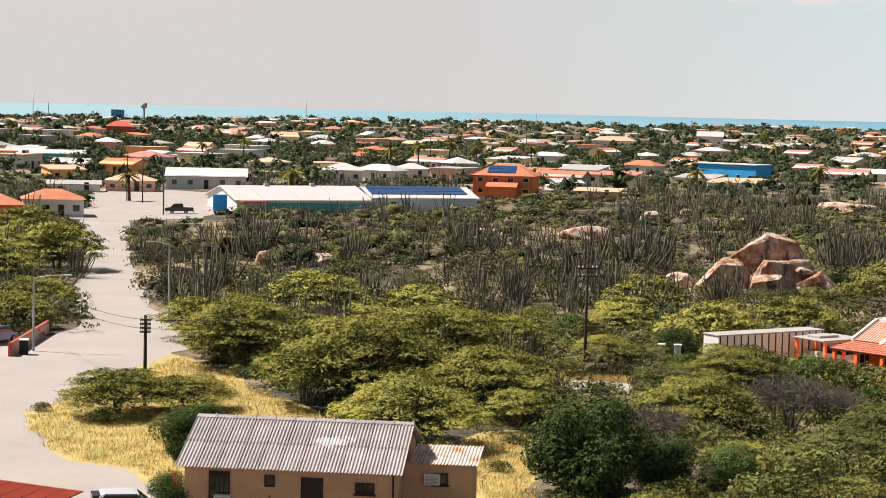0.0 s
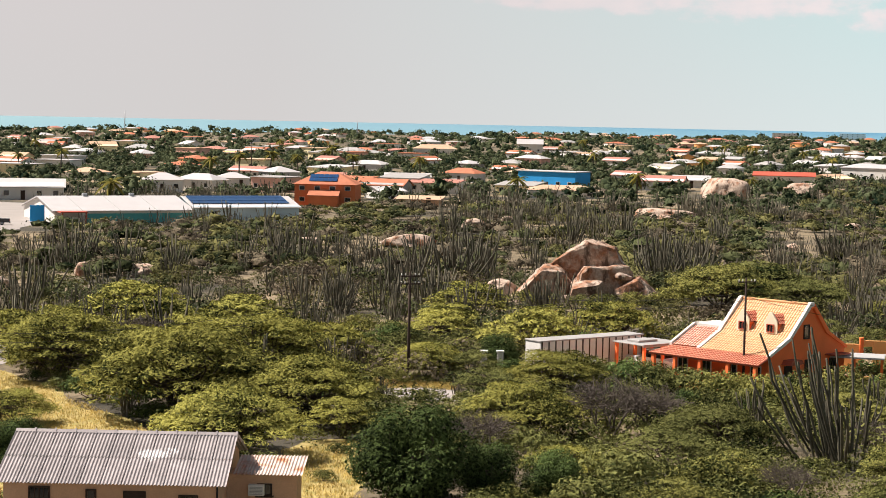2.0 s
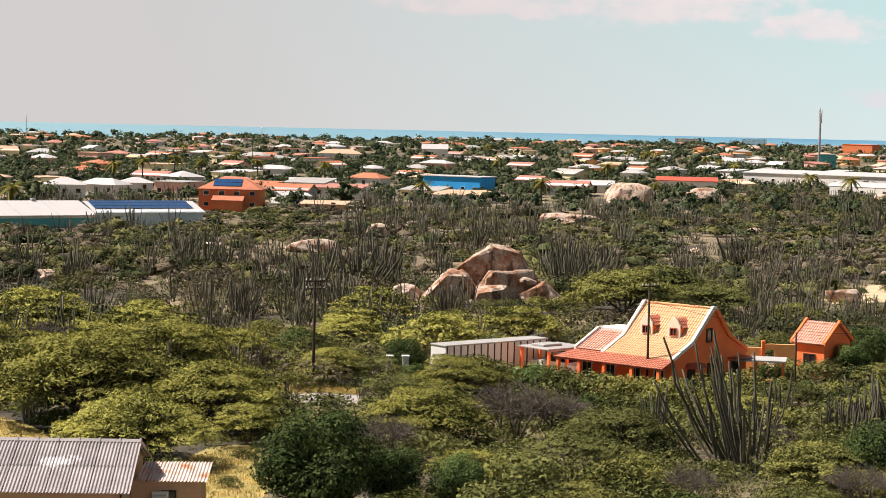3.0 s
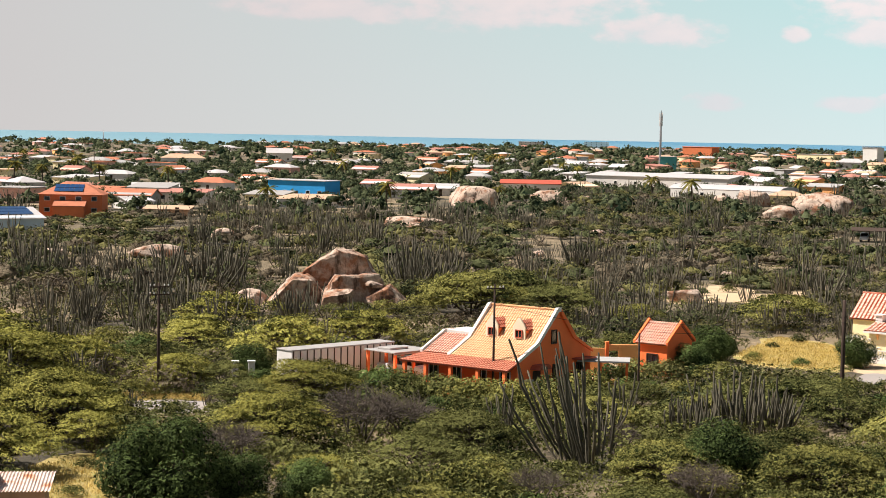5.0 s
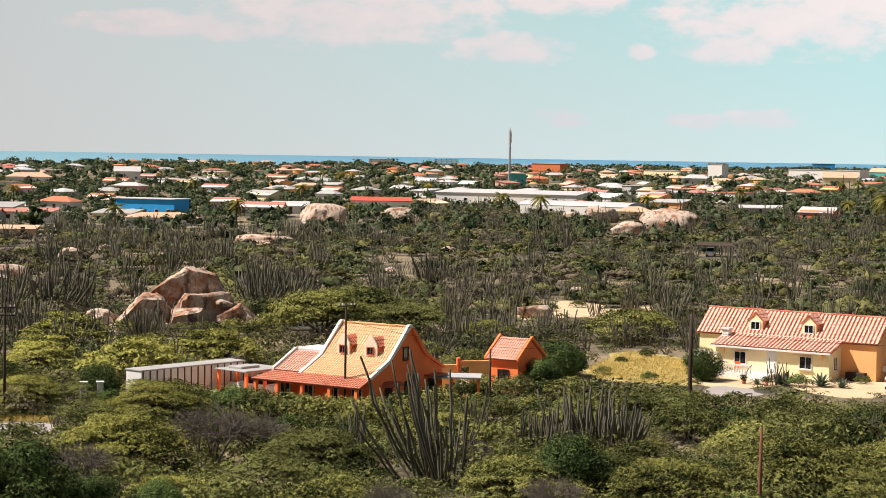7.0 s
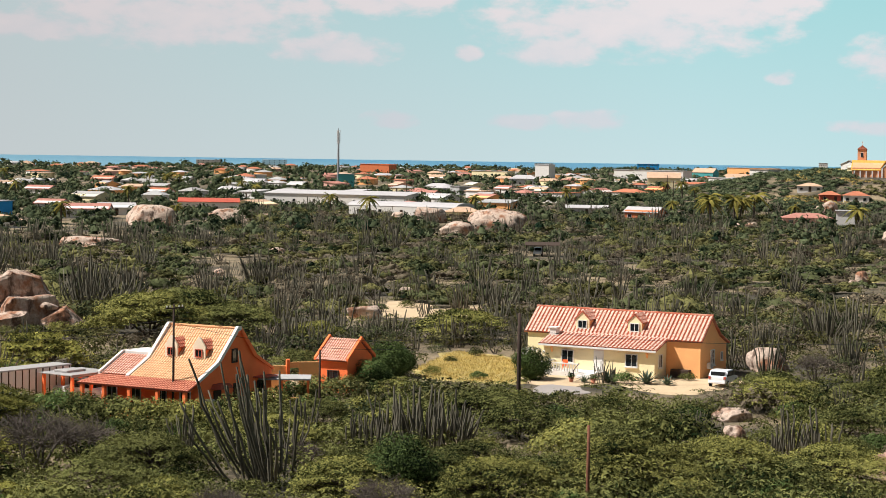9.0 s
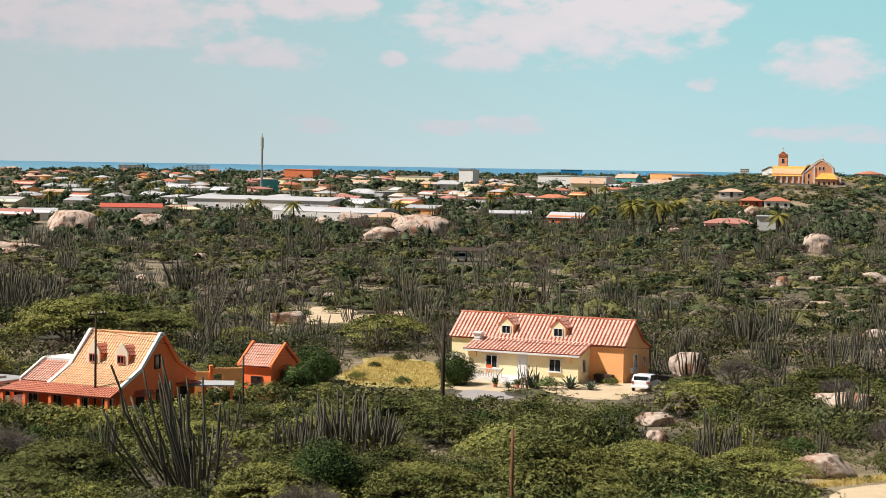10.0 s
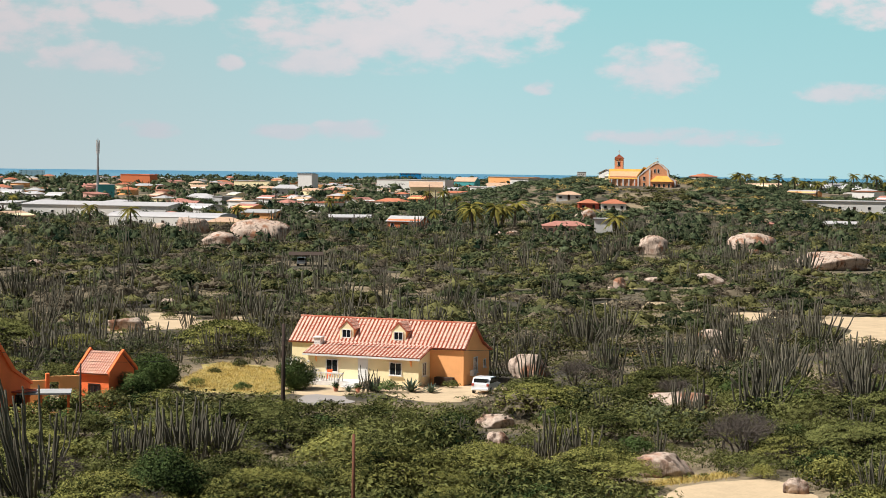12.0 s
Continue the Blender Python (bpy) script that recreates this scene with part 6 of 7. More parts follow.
for i, (x, y, h, s) in enumerate(PALMS):
    palm(x, y, h, s, seed=i)
for i in range(34):
    a, r = radians(TRNG.uniform(-13, 43)), TRNG.uniform(560, 1100)
    x, y = r * math.sin(a), r * math.cos(a)
    if not any((x - p) ** 2 + (y - q) ** 2 < c * c for p, q, c in KEEP):
        palm(x, y, TRNG.uniform(5, 8), TRNG.uniform(1.1, 1.5), "slender palm rising over the roofs", 50 + i)
for x, y in ((352, 620), (372, 660), (282, 760), (290, 735), (318, 690), (30, 700), (-5, 640), (205, 760)):
    utility_pole(x, y, 10.5, 1, -30, "tall pale street pole in the town", 0.16)

# ---------------------------------------------------------------- plants
RNG = np.random.default_rng(7)


def leaves(centres, normals, size, rng, long=2.1):
    """Slim pointed sprays of leaflets, two at each of the centres."""
    n = 2 * len(centres)
    c = np.repeat(centres, 2, 0) + rng.normal(0, 0.45, (n, 3)) * size * [1, 1, 0.4]
    nor = np.repeat(normals, 2, 0) + rng.normal(0, 0.30, (n, 3))
    nor /= np.linalg.norm(nor, axis=1, keepdims=True) + 1e-9
    t = np.cross(nor, rng.normal(0, 1, (n, 3)))
    t /= np.linalg.norm(t, axis=1, keepdims=True) + 1e-9
    b = np.cross(nor, t)
    s = (size * 0.84 * rng.uniform(0.55, 1.3, n))[:, None]
    v = np.stack([c - t * s * 0.4 * long - b * s * 0.40, c - t * s * 0.25 * long + b * s * 0.46, c + t * s * 0.65 * long], 1)
    return v.reshape(-1, 3), np.arange(3 * n).reshape(n, 3)


def pad(cx, cy, cz, r, thick, n, size, rng):
    """A flat cushion of foliage, as thorn trees carry them."""
    a, u = rng.uniform(0, 2 * np.pi, n), np.sqrt(rng.uniform(0, 1, n))
    wob = 1 + 0.25 * np.sin(3 * a + cx * 5) + 0.15 * np.sin(5 * a + cy * 3)
    x, y = u * np.cos(a) * r * wob, u * np.sin(a) * r * wob
    z = thick * (1 - u ** 2) + rng.normal(0, 0.2 * thick + 0.03, n)
    c = np.stack([cx + x, cy + y, cz + z], 1)
    nor = np.stack([x / r * 0.7, y / r * 0.7, np.full(n, 0.9)], 1)
    return leaves(c, nor, size, rng)


def limb(p0, p1, r0, r1, rng, bend=0.25, seg=4, sides=4):
    p0, p1 = np.array(p0, float), np.array(p1, float)
    t = np.linspace(0, 1, seg)[:, None]
    side = rng.normal(0, 1, 3) * np.linalg.norm(p1 - p0) * bend * 0.4
    pts = p0 + (p1 - p0) * t + side * np.sin(np.pi * t)
    return tube(pts, np.linspace(r0, r1, seg), sides)


def umbrella_tree(rad, high, pads, per, size, rng, sides=4):
    """Trunk and crown of a wind-shaped thorn tree: limbs spread to thin flat tiers of leaves with dark gaps between them."""
    wood, crown = [], []
    forks = [(np.array([rng.normal(0, 0.14 * rad), rng.normal(0, 0.14 * rad), high * rng.uniform(0.22, 0.4)])) for _ in range(4)]
    for fk in forks:
        wood.append(limb((0, 0, -0.1), fk, 0.034 * high, 0.02 * high, rng))
    for i in range(pads):
        a = 2.4 * i + rng.uniform(-0.5, 0.5)
        u = math.sqrt((i + 0.5) / pads)
        r = rad * u * 0.86
        top = high * (0.96 - 0.52 * u ** 2.4)
        c = np.array([r * math.cos(a), r * math.sin(a), top * rng.uniform(0.80, 1.02)])
        pr = rad * rng.uniform(0.17, 0.30)
        crown.append(pad(*c, pr, pr * 0.16, int(per * (pr / rad / 0.24) ** 2), size, rng))
        if rng.uniform() < 0.5:
            low = c * [1.04, 1.04, rng.uniform(0.62, 0.8)]
            crown.append(pad(*low, pr * 0.9, pr * 0.12, int(per * 0.4), size, rng))
        fk = forks[i % 4]
        wood.append(limb(fk, c * [0.93, 0.93, 0.98], 0.016 * high, 0.006 * high, rng, 0.3, 4, 3))
        if i % 3 == 0:
            e = c * [1.12, 1.12, 1.0] + rng.normal(0, 0.1 * rad, 3) * [1, 1, 0.3]
            wood.append(limb(c * [0.7, 0.7, 0.85], e, 0.008 * high, 0.004 * high, rng, 0.3, 3, 3))
    return joined(wood), joined(crown)


def round_tree(rad, high, n, size, rng, lobes=16):
    """Trunk and crown of a dense broad-leaved tree, built of overlapping lobes."""
    wood = [limb((0, 0, -0.1), (0.1, 0, high * 0.5), 0.06 * high, 0.03 * high, rng)]
    crown = []
    for i in range(lobes):
        d = rng.normal(0, 1, 3)
        d /= np.linalg.norm(d)
        d[2] = max(d[2], -0.75)
        c = np.array([0, 0, high * 0.50]) + d * [rad * 0.62, rad * 0.62, high * 0.36]
        lr = rad * rng.uniform(0.32, 0.48)
        k = rng.normal(0, 1, (n, 3))
        k /= np.linalg.norm(k, axis=1, keepdims=True)
        rr = lr * rng.uniform(0.72, 1.08, (n, 1))
        p = c + k * rr * [1, 1, 0.85]
        p[:, 2] = np.maximum(p[:, 2], 0.15)
        crown.append(leaves(p, k + [0, 0, 0.35], size, rng, 1.7))
        wood.append(limb((0.05, 0, high * 0.3), c, 0.025 * high, 0.008 * high, rng))
    return joined(wood), joined(crown)


def dome(c, rx, rz, n, size, rng, long=1.8):
    """A rounded cushion of leaves: they lie on its upper shell and face outwards."""
    a, up = rng.uniform(0, 2 * np.pi, n), rng.uniform(-0.12, 1.0, n)
    flat = np.sqrt(np.maximum(0, 1 - up * up))
    k = np.stack([flat * np.cos(a), flat * np.sin(a), up], 1)
    r = rng.uniform(0.82, 1.06, (n, 1)) * (1 + 0.18 * np.sin(3 * a + c[0] * 7) * flat)[:, None]
    p = np.asarray(c) + k * r * [rx, rx, rz]
    p[:, 2] = np.maximum(p[:, 2], 0.05)
    return leaves(p, k * [1, 1, rx / rz], size, rng, long)


def lump(c, rx, rz, rng, around=7, up=3):
    """The rounded, uneven body of a far crown."""
    a = np.linspace(0, 2 * np.pi, around, endpoint=False) + rng.uniform(0, 1)
    e = np.linspace(-0.25, 1.35, up + 1)
    aa, ee = np.meshgrid(a, e)
    r = 0.62 + rng.normal(0, 0.20, aa.shape)
    v = np.stack([c[0] + rx * r * np.cos(ee) * np.cos(aa), c[1] + rx * r * np.cos(ee) * np.sin(aa), np.maximum(c[2] + rz * r * np.sin(ee), 0.0)], -1).reshape(-1, 3)
    q = [(k * around + i, k * around + (i + 1) % around, (k + 1) * around + (i + 1) % around, (k + 1) * around + i) for k in range(up) for i in range(around)]
    q = np.array(q)
    return v, np.concatenate([q[:, [0, 1, 2]], q[:, [0, 2, 3]]])


def far_crown(rad, high, lobes, size, rng, sprays=7, around=6, up=2):
    """A crown seen from far off: rounded bodies with sprays of leaves over them."""
    bits = []
    for i in range(lobes):
        a, u = 2.4 * i + rng.uniform(0, 1), math.sqrt((i + 0.3) / lobes)
        lr = rad * rng.uniform(0.38, 0.56)
        c = (rad * 0.66 * u * math.cos(a), rad * 0.66 * u * math.sin(a), high * (0.6 - 0.38 * u * u) * rng.uniform(0.7, 1.1))
        bits.append(lump(c, lr, min(lr * 0.8, high * 0.45), rng, around, up))
        bits.append(dome(c, lr * 1.04, min(lr * 0.84, high * 0.47), sprays, size, rng, 1.3))
    return joined(bits)


def scrub_bush(rad, high, n, size, rng, lobes=6, long=1.8):
    """A low bush of several rounded, ragged cushions."""
    crown, wood = [], []
    for i in range(lobes):
        a, u = 2.4 * i + rng.uniform(0, 1), math.sqrt((i + 0.3) / lobes)
        r = rad * u * 0.72
        lr = rad * rng.uniform(0.34, 0.52)
        cz = high * (0.62 - 0.42 * u * u) * rng.uniform(0.7, 1.1)
        c = (r * math.cos(a), r * math.sin(a), cz)
        crown.append(dome(c, lr, min(lr * 0.8, high * 0.5), n // lobes, size, rng, long))
        wood.append(limb((0, 0, -0.1), c, 0.035, 0.012, rng, 0.3, 3, 3))
    return joined(wood), joined(crown)


def bare_bush(rad, high, n, rng):
    """A leafless thorn tree: several open stems that carry a tangle of grey twigs."""
    wood, forks = [], []
    for i in range(8):
        a = i * 0.8 + rng.uniform(0, 0.5)
        u = rng.uniform(0.25, 0.62)
        forks.append(np.array([rad * u * math.cos(a), rad * u * math.sin(a), high * rng.uniform(0.42, 0.6)]))
        wood.append(limb((0.12 * math.cos(a), 0.12 * math.sin(a), -0.1), forks[-1], 0.075, 0.04, rng, 0.3, 5, 4))
    for i in range(n):
        fk = forks[i % 8]
        a, u = math.atan2(fk[1], fk[0]) + rng.normal(0, 0.6), rng.uniform(0.1, 1.05) ** 0.6
        e = np.array([rad * u * math.cos(a), rad * u * math.sin(a), high * (1.0 - 0.34 * u * u) * rng.uniform(0.80, 1.0)])
        s = fk + (e - fk) * rng.uniform(0.0, 0.6) + rng.normal(0, 0.08, 3)
        wood.append(limb(s, e + rng.normal(0, 0.2, 3) * [1, 1, 0.5], 0.020, 0.007, rng, 0.6, 4, 3))
    return joined(wood)


def stem(base, lean, high, r, rng, sides=7, seg=6):
    """One ribbed column of a candle cactus: rises, bends upright and ends round."""
    t = np.linspace(0, 1, seg)
    bow = t ** rng.uniform(0.5, 1.1)
    pts = np.stack([base[0] + lean[0] * bow, base[1] + lean[1] * bow, base[2] + high * t], 1)
    pts[1:-1, :2] += rng.normal(0, 0.012 * high, (seg - 2, 2))
    rad = r * (0.78 + 0.22 * np.sin(np.pi * np.clip(t * 1.15, 0, 1))) * (1 + rng.normal(0, 0.05, seg))
    end = pts[-1] + (pts[-1] - pts[-2]) / np.linalg.norm(pts[-1] - pts[-2]) * r * 0.8
    pts, rad = np.vstack([pts, end]), np.append(rad, r * 0.25)
    return tube(pts, rad, sides)


def cactus_stems(count, high, spread, r, rng, sides=7, seg=6, foot=0.35, fan=0.6):
    out = []
    for i in range(count):
        a = rng.uniform(0, 6.283)
        u = rng.uniform(0.1, 1.0)
        h = high * rng.uniform(0.45, 1.0) * (1.05 - 0.25 * u)
        base = (foot * spread * u * math.cos(a), foot * spread * u * math.sin(a), -0.1 if i % 3 else high * 0.10)
        out.append(stem(base, (fan * spread * u * math.cos(a) + rng.normal(0, 0.10) * h, fan * spread * u * math.sin(a) + rng.normal(0, 0.10) * h), h, r * rng.uniform(0.8, 1.15), rng, sides, seg))
    return out


def plant(name, wood, crown, bark, leaf, label, category, group):
    """A tree as a thing: trunk and crown under an empty."""
    t = thing(name, Matrix(), label, category, group)
    if wood is not None:
        part("trunk", quads_mesh("trunk", *wood, MAT[bark]), None, t)
    if crown is not None:
        part("crown", quads_mesh("crown", *crown, MAT[leaf]), None, t)
    return t


TREE = "wide flat-topped thorn tree with yellow-green foliage"
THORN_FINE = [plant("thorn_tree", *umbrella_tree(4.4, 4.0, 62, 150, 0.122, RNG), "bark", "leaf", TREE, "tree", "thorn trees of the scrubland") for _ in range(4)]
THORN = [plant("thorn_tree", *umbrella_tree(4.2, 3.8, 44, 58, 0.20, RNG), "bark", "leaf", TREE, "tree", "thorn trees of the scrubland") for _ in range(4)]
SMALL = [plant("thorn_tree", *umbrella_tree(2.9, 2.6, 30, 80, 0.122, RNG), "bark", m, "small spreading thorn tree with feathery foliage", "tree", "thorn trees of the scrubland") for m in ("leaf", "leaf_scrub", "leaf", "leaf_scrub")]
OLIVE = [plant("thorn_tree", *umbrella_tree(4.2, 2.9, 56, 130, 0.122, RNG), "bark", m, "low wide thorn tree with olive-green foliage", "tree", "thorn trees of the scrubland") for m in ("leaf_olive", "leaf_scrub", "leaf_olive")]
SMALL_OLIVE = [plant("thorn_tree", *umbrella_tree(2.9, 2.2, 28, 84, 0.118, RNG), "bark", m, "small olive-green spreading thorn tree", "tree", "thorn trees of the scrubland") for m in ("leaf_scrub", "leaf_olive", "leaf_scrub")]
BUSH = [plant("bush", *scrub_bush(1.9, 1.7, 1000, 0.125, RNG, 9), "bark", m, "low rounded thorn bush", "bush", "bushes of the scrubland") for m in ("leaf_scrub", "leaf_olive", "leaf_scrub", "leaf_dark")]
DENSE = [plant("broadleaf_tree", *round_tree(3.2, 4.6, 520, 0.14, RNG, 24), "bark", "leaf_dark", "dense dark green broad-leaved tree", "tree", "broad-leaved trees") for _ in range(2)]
BARE = [plant("bare_bush", bare_bush(2.2, 2.9, 330, RNG), None, "twig", None, "leafless grey thorn bush with tangled twigs", "bush", "leafless bushes") for _ in range(2)]
SIZE = {id(THORN_FINE): (4.4, 4.4), id(THORN): (4.2, 4.1), id(SMALL): (2.9, 2.9), id(OLIVE): (4.2, 3.1), id(SMALL_OLIVE): (2.9, 2.5), id(BUSH): (2.0, 1.7), id(BARE): (2.2, 2.8)}


def cactus_thing(count, high, spread, r=0.078, lean=0.0, foot=0.34, fan=0.40):
    t = thing("candle_cactus", Matrix(), "tall dark candle cactus with many upright columns", "cactus", "cacti of the scrubland")
    for v, q in cactus_stems(count, high, spread, r, RNG, 7, 6, foot, fan):
        v[:, 0] -= lean * (np.maximum(v[:, 2], 0) / high) ** 0.8 if lean else 0.0
        part("stem", quads_mesh("stem", v, q, MAT["cactus"]), None, t)
    return t


CACTI = [cactus_thing(n, h, s) for n, h, s in ((14, 4.4, 2.0), (22, 5.0, 3.0), (9, 3.6, 1.3), (30, 4.8, 3.8), (16, 5.4, 2.4))]
FANS = [cactus_thing(n, 6.0, 4.8, 0.085, 0.0, 0.30, 0.46) for n in (34, 42)]
CANDELABRA = [cactus_thing(38, 6.4, 4.6, 0.07, 1.6)]
THICKET = [cactus_thing(46, 5.0, 6.0, 0.085, 0.5, 0.5, 0.12), cactus_thing(36, 4.4, 5.0, 0.08, 0.3, 0.5, 0.12)]
FIRST = {}


def put(protos, x, y, s=1.0, k=None, turn=None, sz=1.0):
    """Places a plant of that kind: the first one of each model is the model itself."""
    p = protos[RNG.integers(len(protos)) if k is None else k % len(protos)]
    a = RNG.uniform(0, 6.283) if turn is None else turn
    m = Matrix.LocRotScale((x, y, float(hill(x, y))), Euler((RNG.normal(0, 0.02), RNG.normal(0, 0.02), a)), (s, s, s * sz))
    if p.name not in FIRST:
        FIRST[p.name] = True
        p.matrix_world = m
        return p
    c = copy_thing(p, pose(0, 0, 0))
    c.matrix_basis = m
    return c


# the trees and cacti that stand out, one by one: kind, x, y, size
def plant_rows(protos, rows):
    for i, (x, y, s) in enumerate(rows):
        put(protos, x, y, s, i)
        KEEP.append((x, y, 0.25 * s * 4))


RNG = np.random.default_rng(11)
THORN_AT = [(-14.7, 143.9, 1.31), (-5.9, 127.4, 1.5), (-0.2, 143.2, 1.34), (3.1, 125.1, 1.13), (16.3, 118.3, 0.92), (12.6, 146.5, 0.7), (21.5, 137.0, 0.9)]
THORN_MID = [(-45.4, 221.1, 1.49), (-57.4, 260.9, 1.39), (-37.5, 174.6, 0.99), (-40.2, 161.2, 0.7), (-21.0, 160.3, 0.96), (-11.9, 174.7, 1.28), (49.4, 200.5, 1.45), (54.6, 204.5, 1.5), (20.7, 189.9, 1.0),
             (80.9, 188.0, 1.07), (64.8, 190.0, 0.7), (-52, 240, 1.3), (-47, 200, 1.2), (-2, 165, 1.2), (58.5, 199, 1.1)]
plant_rows(THORN_FINE, THORN_AT)
plant_rows(OLIVE, [(54.4, 99.8, 1.15), (91.7, 101, 0.95), (62, 101.5, 1.0), (68.5, 99, 0.9), (102.4, 137.5, 0.9), (37.3, 103, 0.9)])
for _x, _y in ((28.0, 142.0), (29.9, 139.5), (31.9, 137.2), (33.8, 134.9), (36.4, 133.6), (39.8, 135.6), (43.4, 138.2), (25.6, 143.6)):
    put(BUSH, _x, _y, 1.45)
put(THORN_FINE, -20.6, 120.6, 0.88, 1, 0.4, 0.86)
put(THORN_FINE, -16.4, 123.0, 0.72, 2, 1.4, 0.85)
put(DENSE, -13.6, 107.6, 0.62)
put(BUSH, -20.9, 117.2, 0.72, 0)
put(BUSH, -16.2, 118.2, 0.7, 2)
put(DENSE, -13.2, 92.6, 0.42)
KEEP.append((-16.5, 118, 2.5))
plant_rows(THORN, [r for r in THORN_MID if r[0] < 40])
# past x = 40 the same trees get the darkened leaf colour
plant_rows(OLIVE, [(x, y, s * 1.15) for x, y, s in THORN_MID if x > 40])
KEEP += [(8.0, 98, 3.2), (10.5, 131, 2.5), (20.5, 113.5, 2.5)]
for _x, _y, _s in ((83.0, 219.5, 0.7), (88.5, 217.5, 0.6), (94.5, 222.5, 0.7), (98.0, 227.5, 0.8)):
    put(CACTI, _x, _y, _s)
for _x, _y, _s in ((66.2, 160.6, 0.55), (69.0, 156.4, 0.5), (76.8, 174.6, 0.6), (72.0, 170.0, 0.4), (86.0, 226.5, 0.7), (91.5, 231.0, 0.7), (-25.8, 121.5, 0.4), (-23.5, 131.0, 0.55), (3.4, 104.5, 0.45), (4.6, 113.0, 0.5)):
    put(BUSH, _x, _y, _s)
put(DENSE, 40.6, 102.4, 0.82, 1)
put(BUSH, 11.6, 131.5, 0.9, 2)
put(BUSH, 16.6, 132.0, 0.9, 0)
put(DENSE, 8.0, 98.5, 1.12, 0)
for x, y, s in ((-13.9, 106.0, 0.62), (59.6, 155.5, 0.8), (56.4, 150.5, 0.6), (62.5, 160, 0.6), (19.2, 151.6, 0.62), (12.2, 100.5, 0.62), (15.6, 100.2, 0.55)):
    put(DENSE, x, y, s)
    KEEP.append((x, y, 2))
for x, y, s in ((19.6, 101.5, 1.6), (24.5, 99, 1.5), (51.2, 148.2, 1.2), (48.4, 147.6, 1.0), (53.6, 148.6, 1.1), (-16.2, 112.5, 0.9), (-13.2, 114, 0.8), (17, 96, 1.3)):
    put(BUSH, x, y, s)
for x, y, s in ((22.2, 118.8, 1.45), (25.0, 119.6, 1.2), (84.0, 104.5, 1.2), (87, 107, 1.1)):
    put(BARE, x, y, s)
    KEEP.append((x, y, 1.5))
put(CANDELABRA, 34.2, 109.0, 1.26, 0, 0.0)
for _x, _y, _s in ((25.5, 206.5, 0.9), (28.5, 205.5, 1.0), (31.5, 205.0, 0.9), (34.5, 204.0, 0.85), (37.5, 204.6, 0.9), (40.5, 205.0, 1.0), (43.8, 204.6, 1.1), (46.5, 206.5, 1.1), (30.0, 202.0, 1.0), (36.0, 201.0, 1.0), (41.5, 201.5, 1.0)):
    put(BUSH, _x, _y, _s, 1 if _s > 0.95 else 0)
put(THICKET, 48.0, 118.4, 0.95, 0)
put(THICKET, 44.8, 118.8, 0.85, 1)
put(THICKET, 50.4, 120.5, 0.8, 1)
KEEP += [(33.6, 109.7, 2), (48, 118.4, 3), (44.8, 118.8, 2.5), (50.4, 120.5, 2.5)]
CACTI_AT = [(47.4, 122, 0.8), (32.2, 120.9, 0.75), (35.2, 120.3, 0.68), (51.1, 120.4, 0.79), (8.4, 128.2, 0.54), (14.1, 136.8, 0.37),
            (70.2, 107.0, 0.84), (95.0, 134.1, 0.98), (92.9, 123.1, 0.74), (92.5, 119.7, 0.81), (99.1, 122.2, 1.1), (100.8, 121.4, 1.1), (109.5, 119.4, 1.4), (118.4, 140.1, 0.99), (94, 147.2, 0.93), (106.4, 167.7, 0.95), (105.5, 150.9, 0.99),
            (115.8, 151.9, 1.03), (123.6, 154.3, 1.18), (44.5, 117, 0.7), (38, 116, 0.8)]
CACTI_MID = [(8.3, 199.5, 1.1), (-8.6, 201.7, 0.9), (28.4, 238.7, 1.0), (-22.7, 309.6, 0.8), (-9.9, 314.2, 0.9), (19.5, 185.7, 0.75), (50.0, 304.9, 1.0), (79.0, 225.9, 0.9), (65.6, 204.8, 1.0), (61.6, 205.0, 0.95),
             (98.1, 216.7, 0.95), (70.5, 200.6, 0.8), (72.6, 193.5, 0.7), (124.5, 202.5, 0.9), (127.3, 238.4, 1.0), (105.3, 167.2, 0.75), (107.2, 152.8, 0.85), (115.8, 154.7, 0.8), (126.6, 159.1, 0.95), (121.0, 144.1, 0.95),
             (97.9, 156.8, 0.75), (69.2, 107.4, 0.8), (69.5, 118.7, 0.5), (72.3, 108.7, 0.5), (147.1, 187.3, 0.95), (153.6, 235.3, 1.05), (-7.8, 196.0, 1.1), (6.9, 193.6, 1.0), (16.1, 192.8, 1.0), (-31.4, 231.1, 0.8), (14, 205, 1.2), (4, 205, 1.1)]
FANS_AT = [(22.5, 225.6, 1.2), (50.3, 234.0, 1.25), (49.1, 300.1, 1.05), (20.3, 244.9, 1.0), (25.9, 232.1, 1.2), (55.0, 255.1, 1.05), (51.2, 226.2, 1.1), (57.6, 246.0, 1.0), (83.9, 273.8, 1.0), (95.0, 209.9, 1.0), (47.5, 224.0, 1.0),
           (127.5, 218.9, 0.95), (109.5, 119.4, 1.05), (119.2, 175.5, 0.9), (144.4, 165.1, 1.0), (105.2, 127.4, 0.85), (214.3, 309.1, 1.1), (241.0, 280.9, 1.2), (17.2, 222.5, 1.1)]
plant_rows(FANS, FANS_AT)
for x, y, s in ((33.5, 136.2, 1.0), (36.8, 134.0, 1.05), (30.5, 139.5, 0.95), (40, 133.6, 1.1), (28, 143.5, 0.8), (43.5, 136, 1.0), (46.5, 139, 0.9), (56.5, 148, 0.9)):
    put(BUSH, x, y, s)
plant_rows(CACTI, [(x, y, s) for x, y, s in CACTI_AT + CACTI_MID])


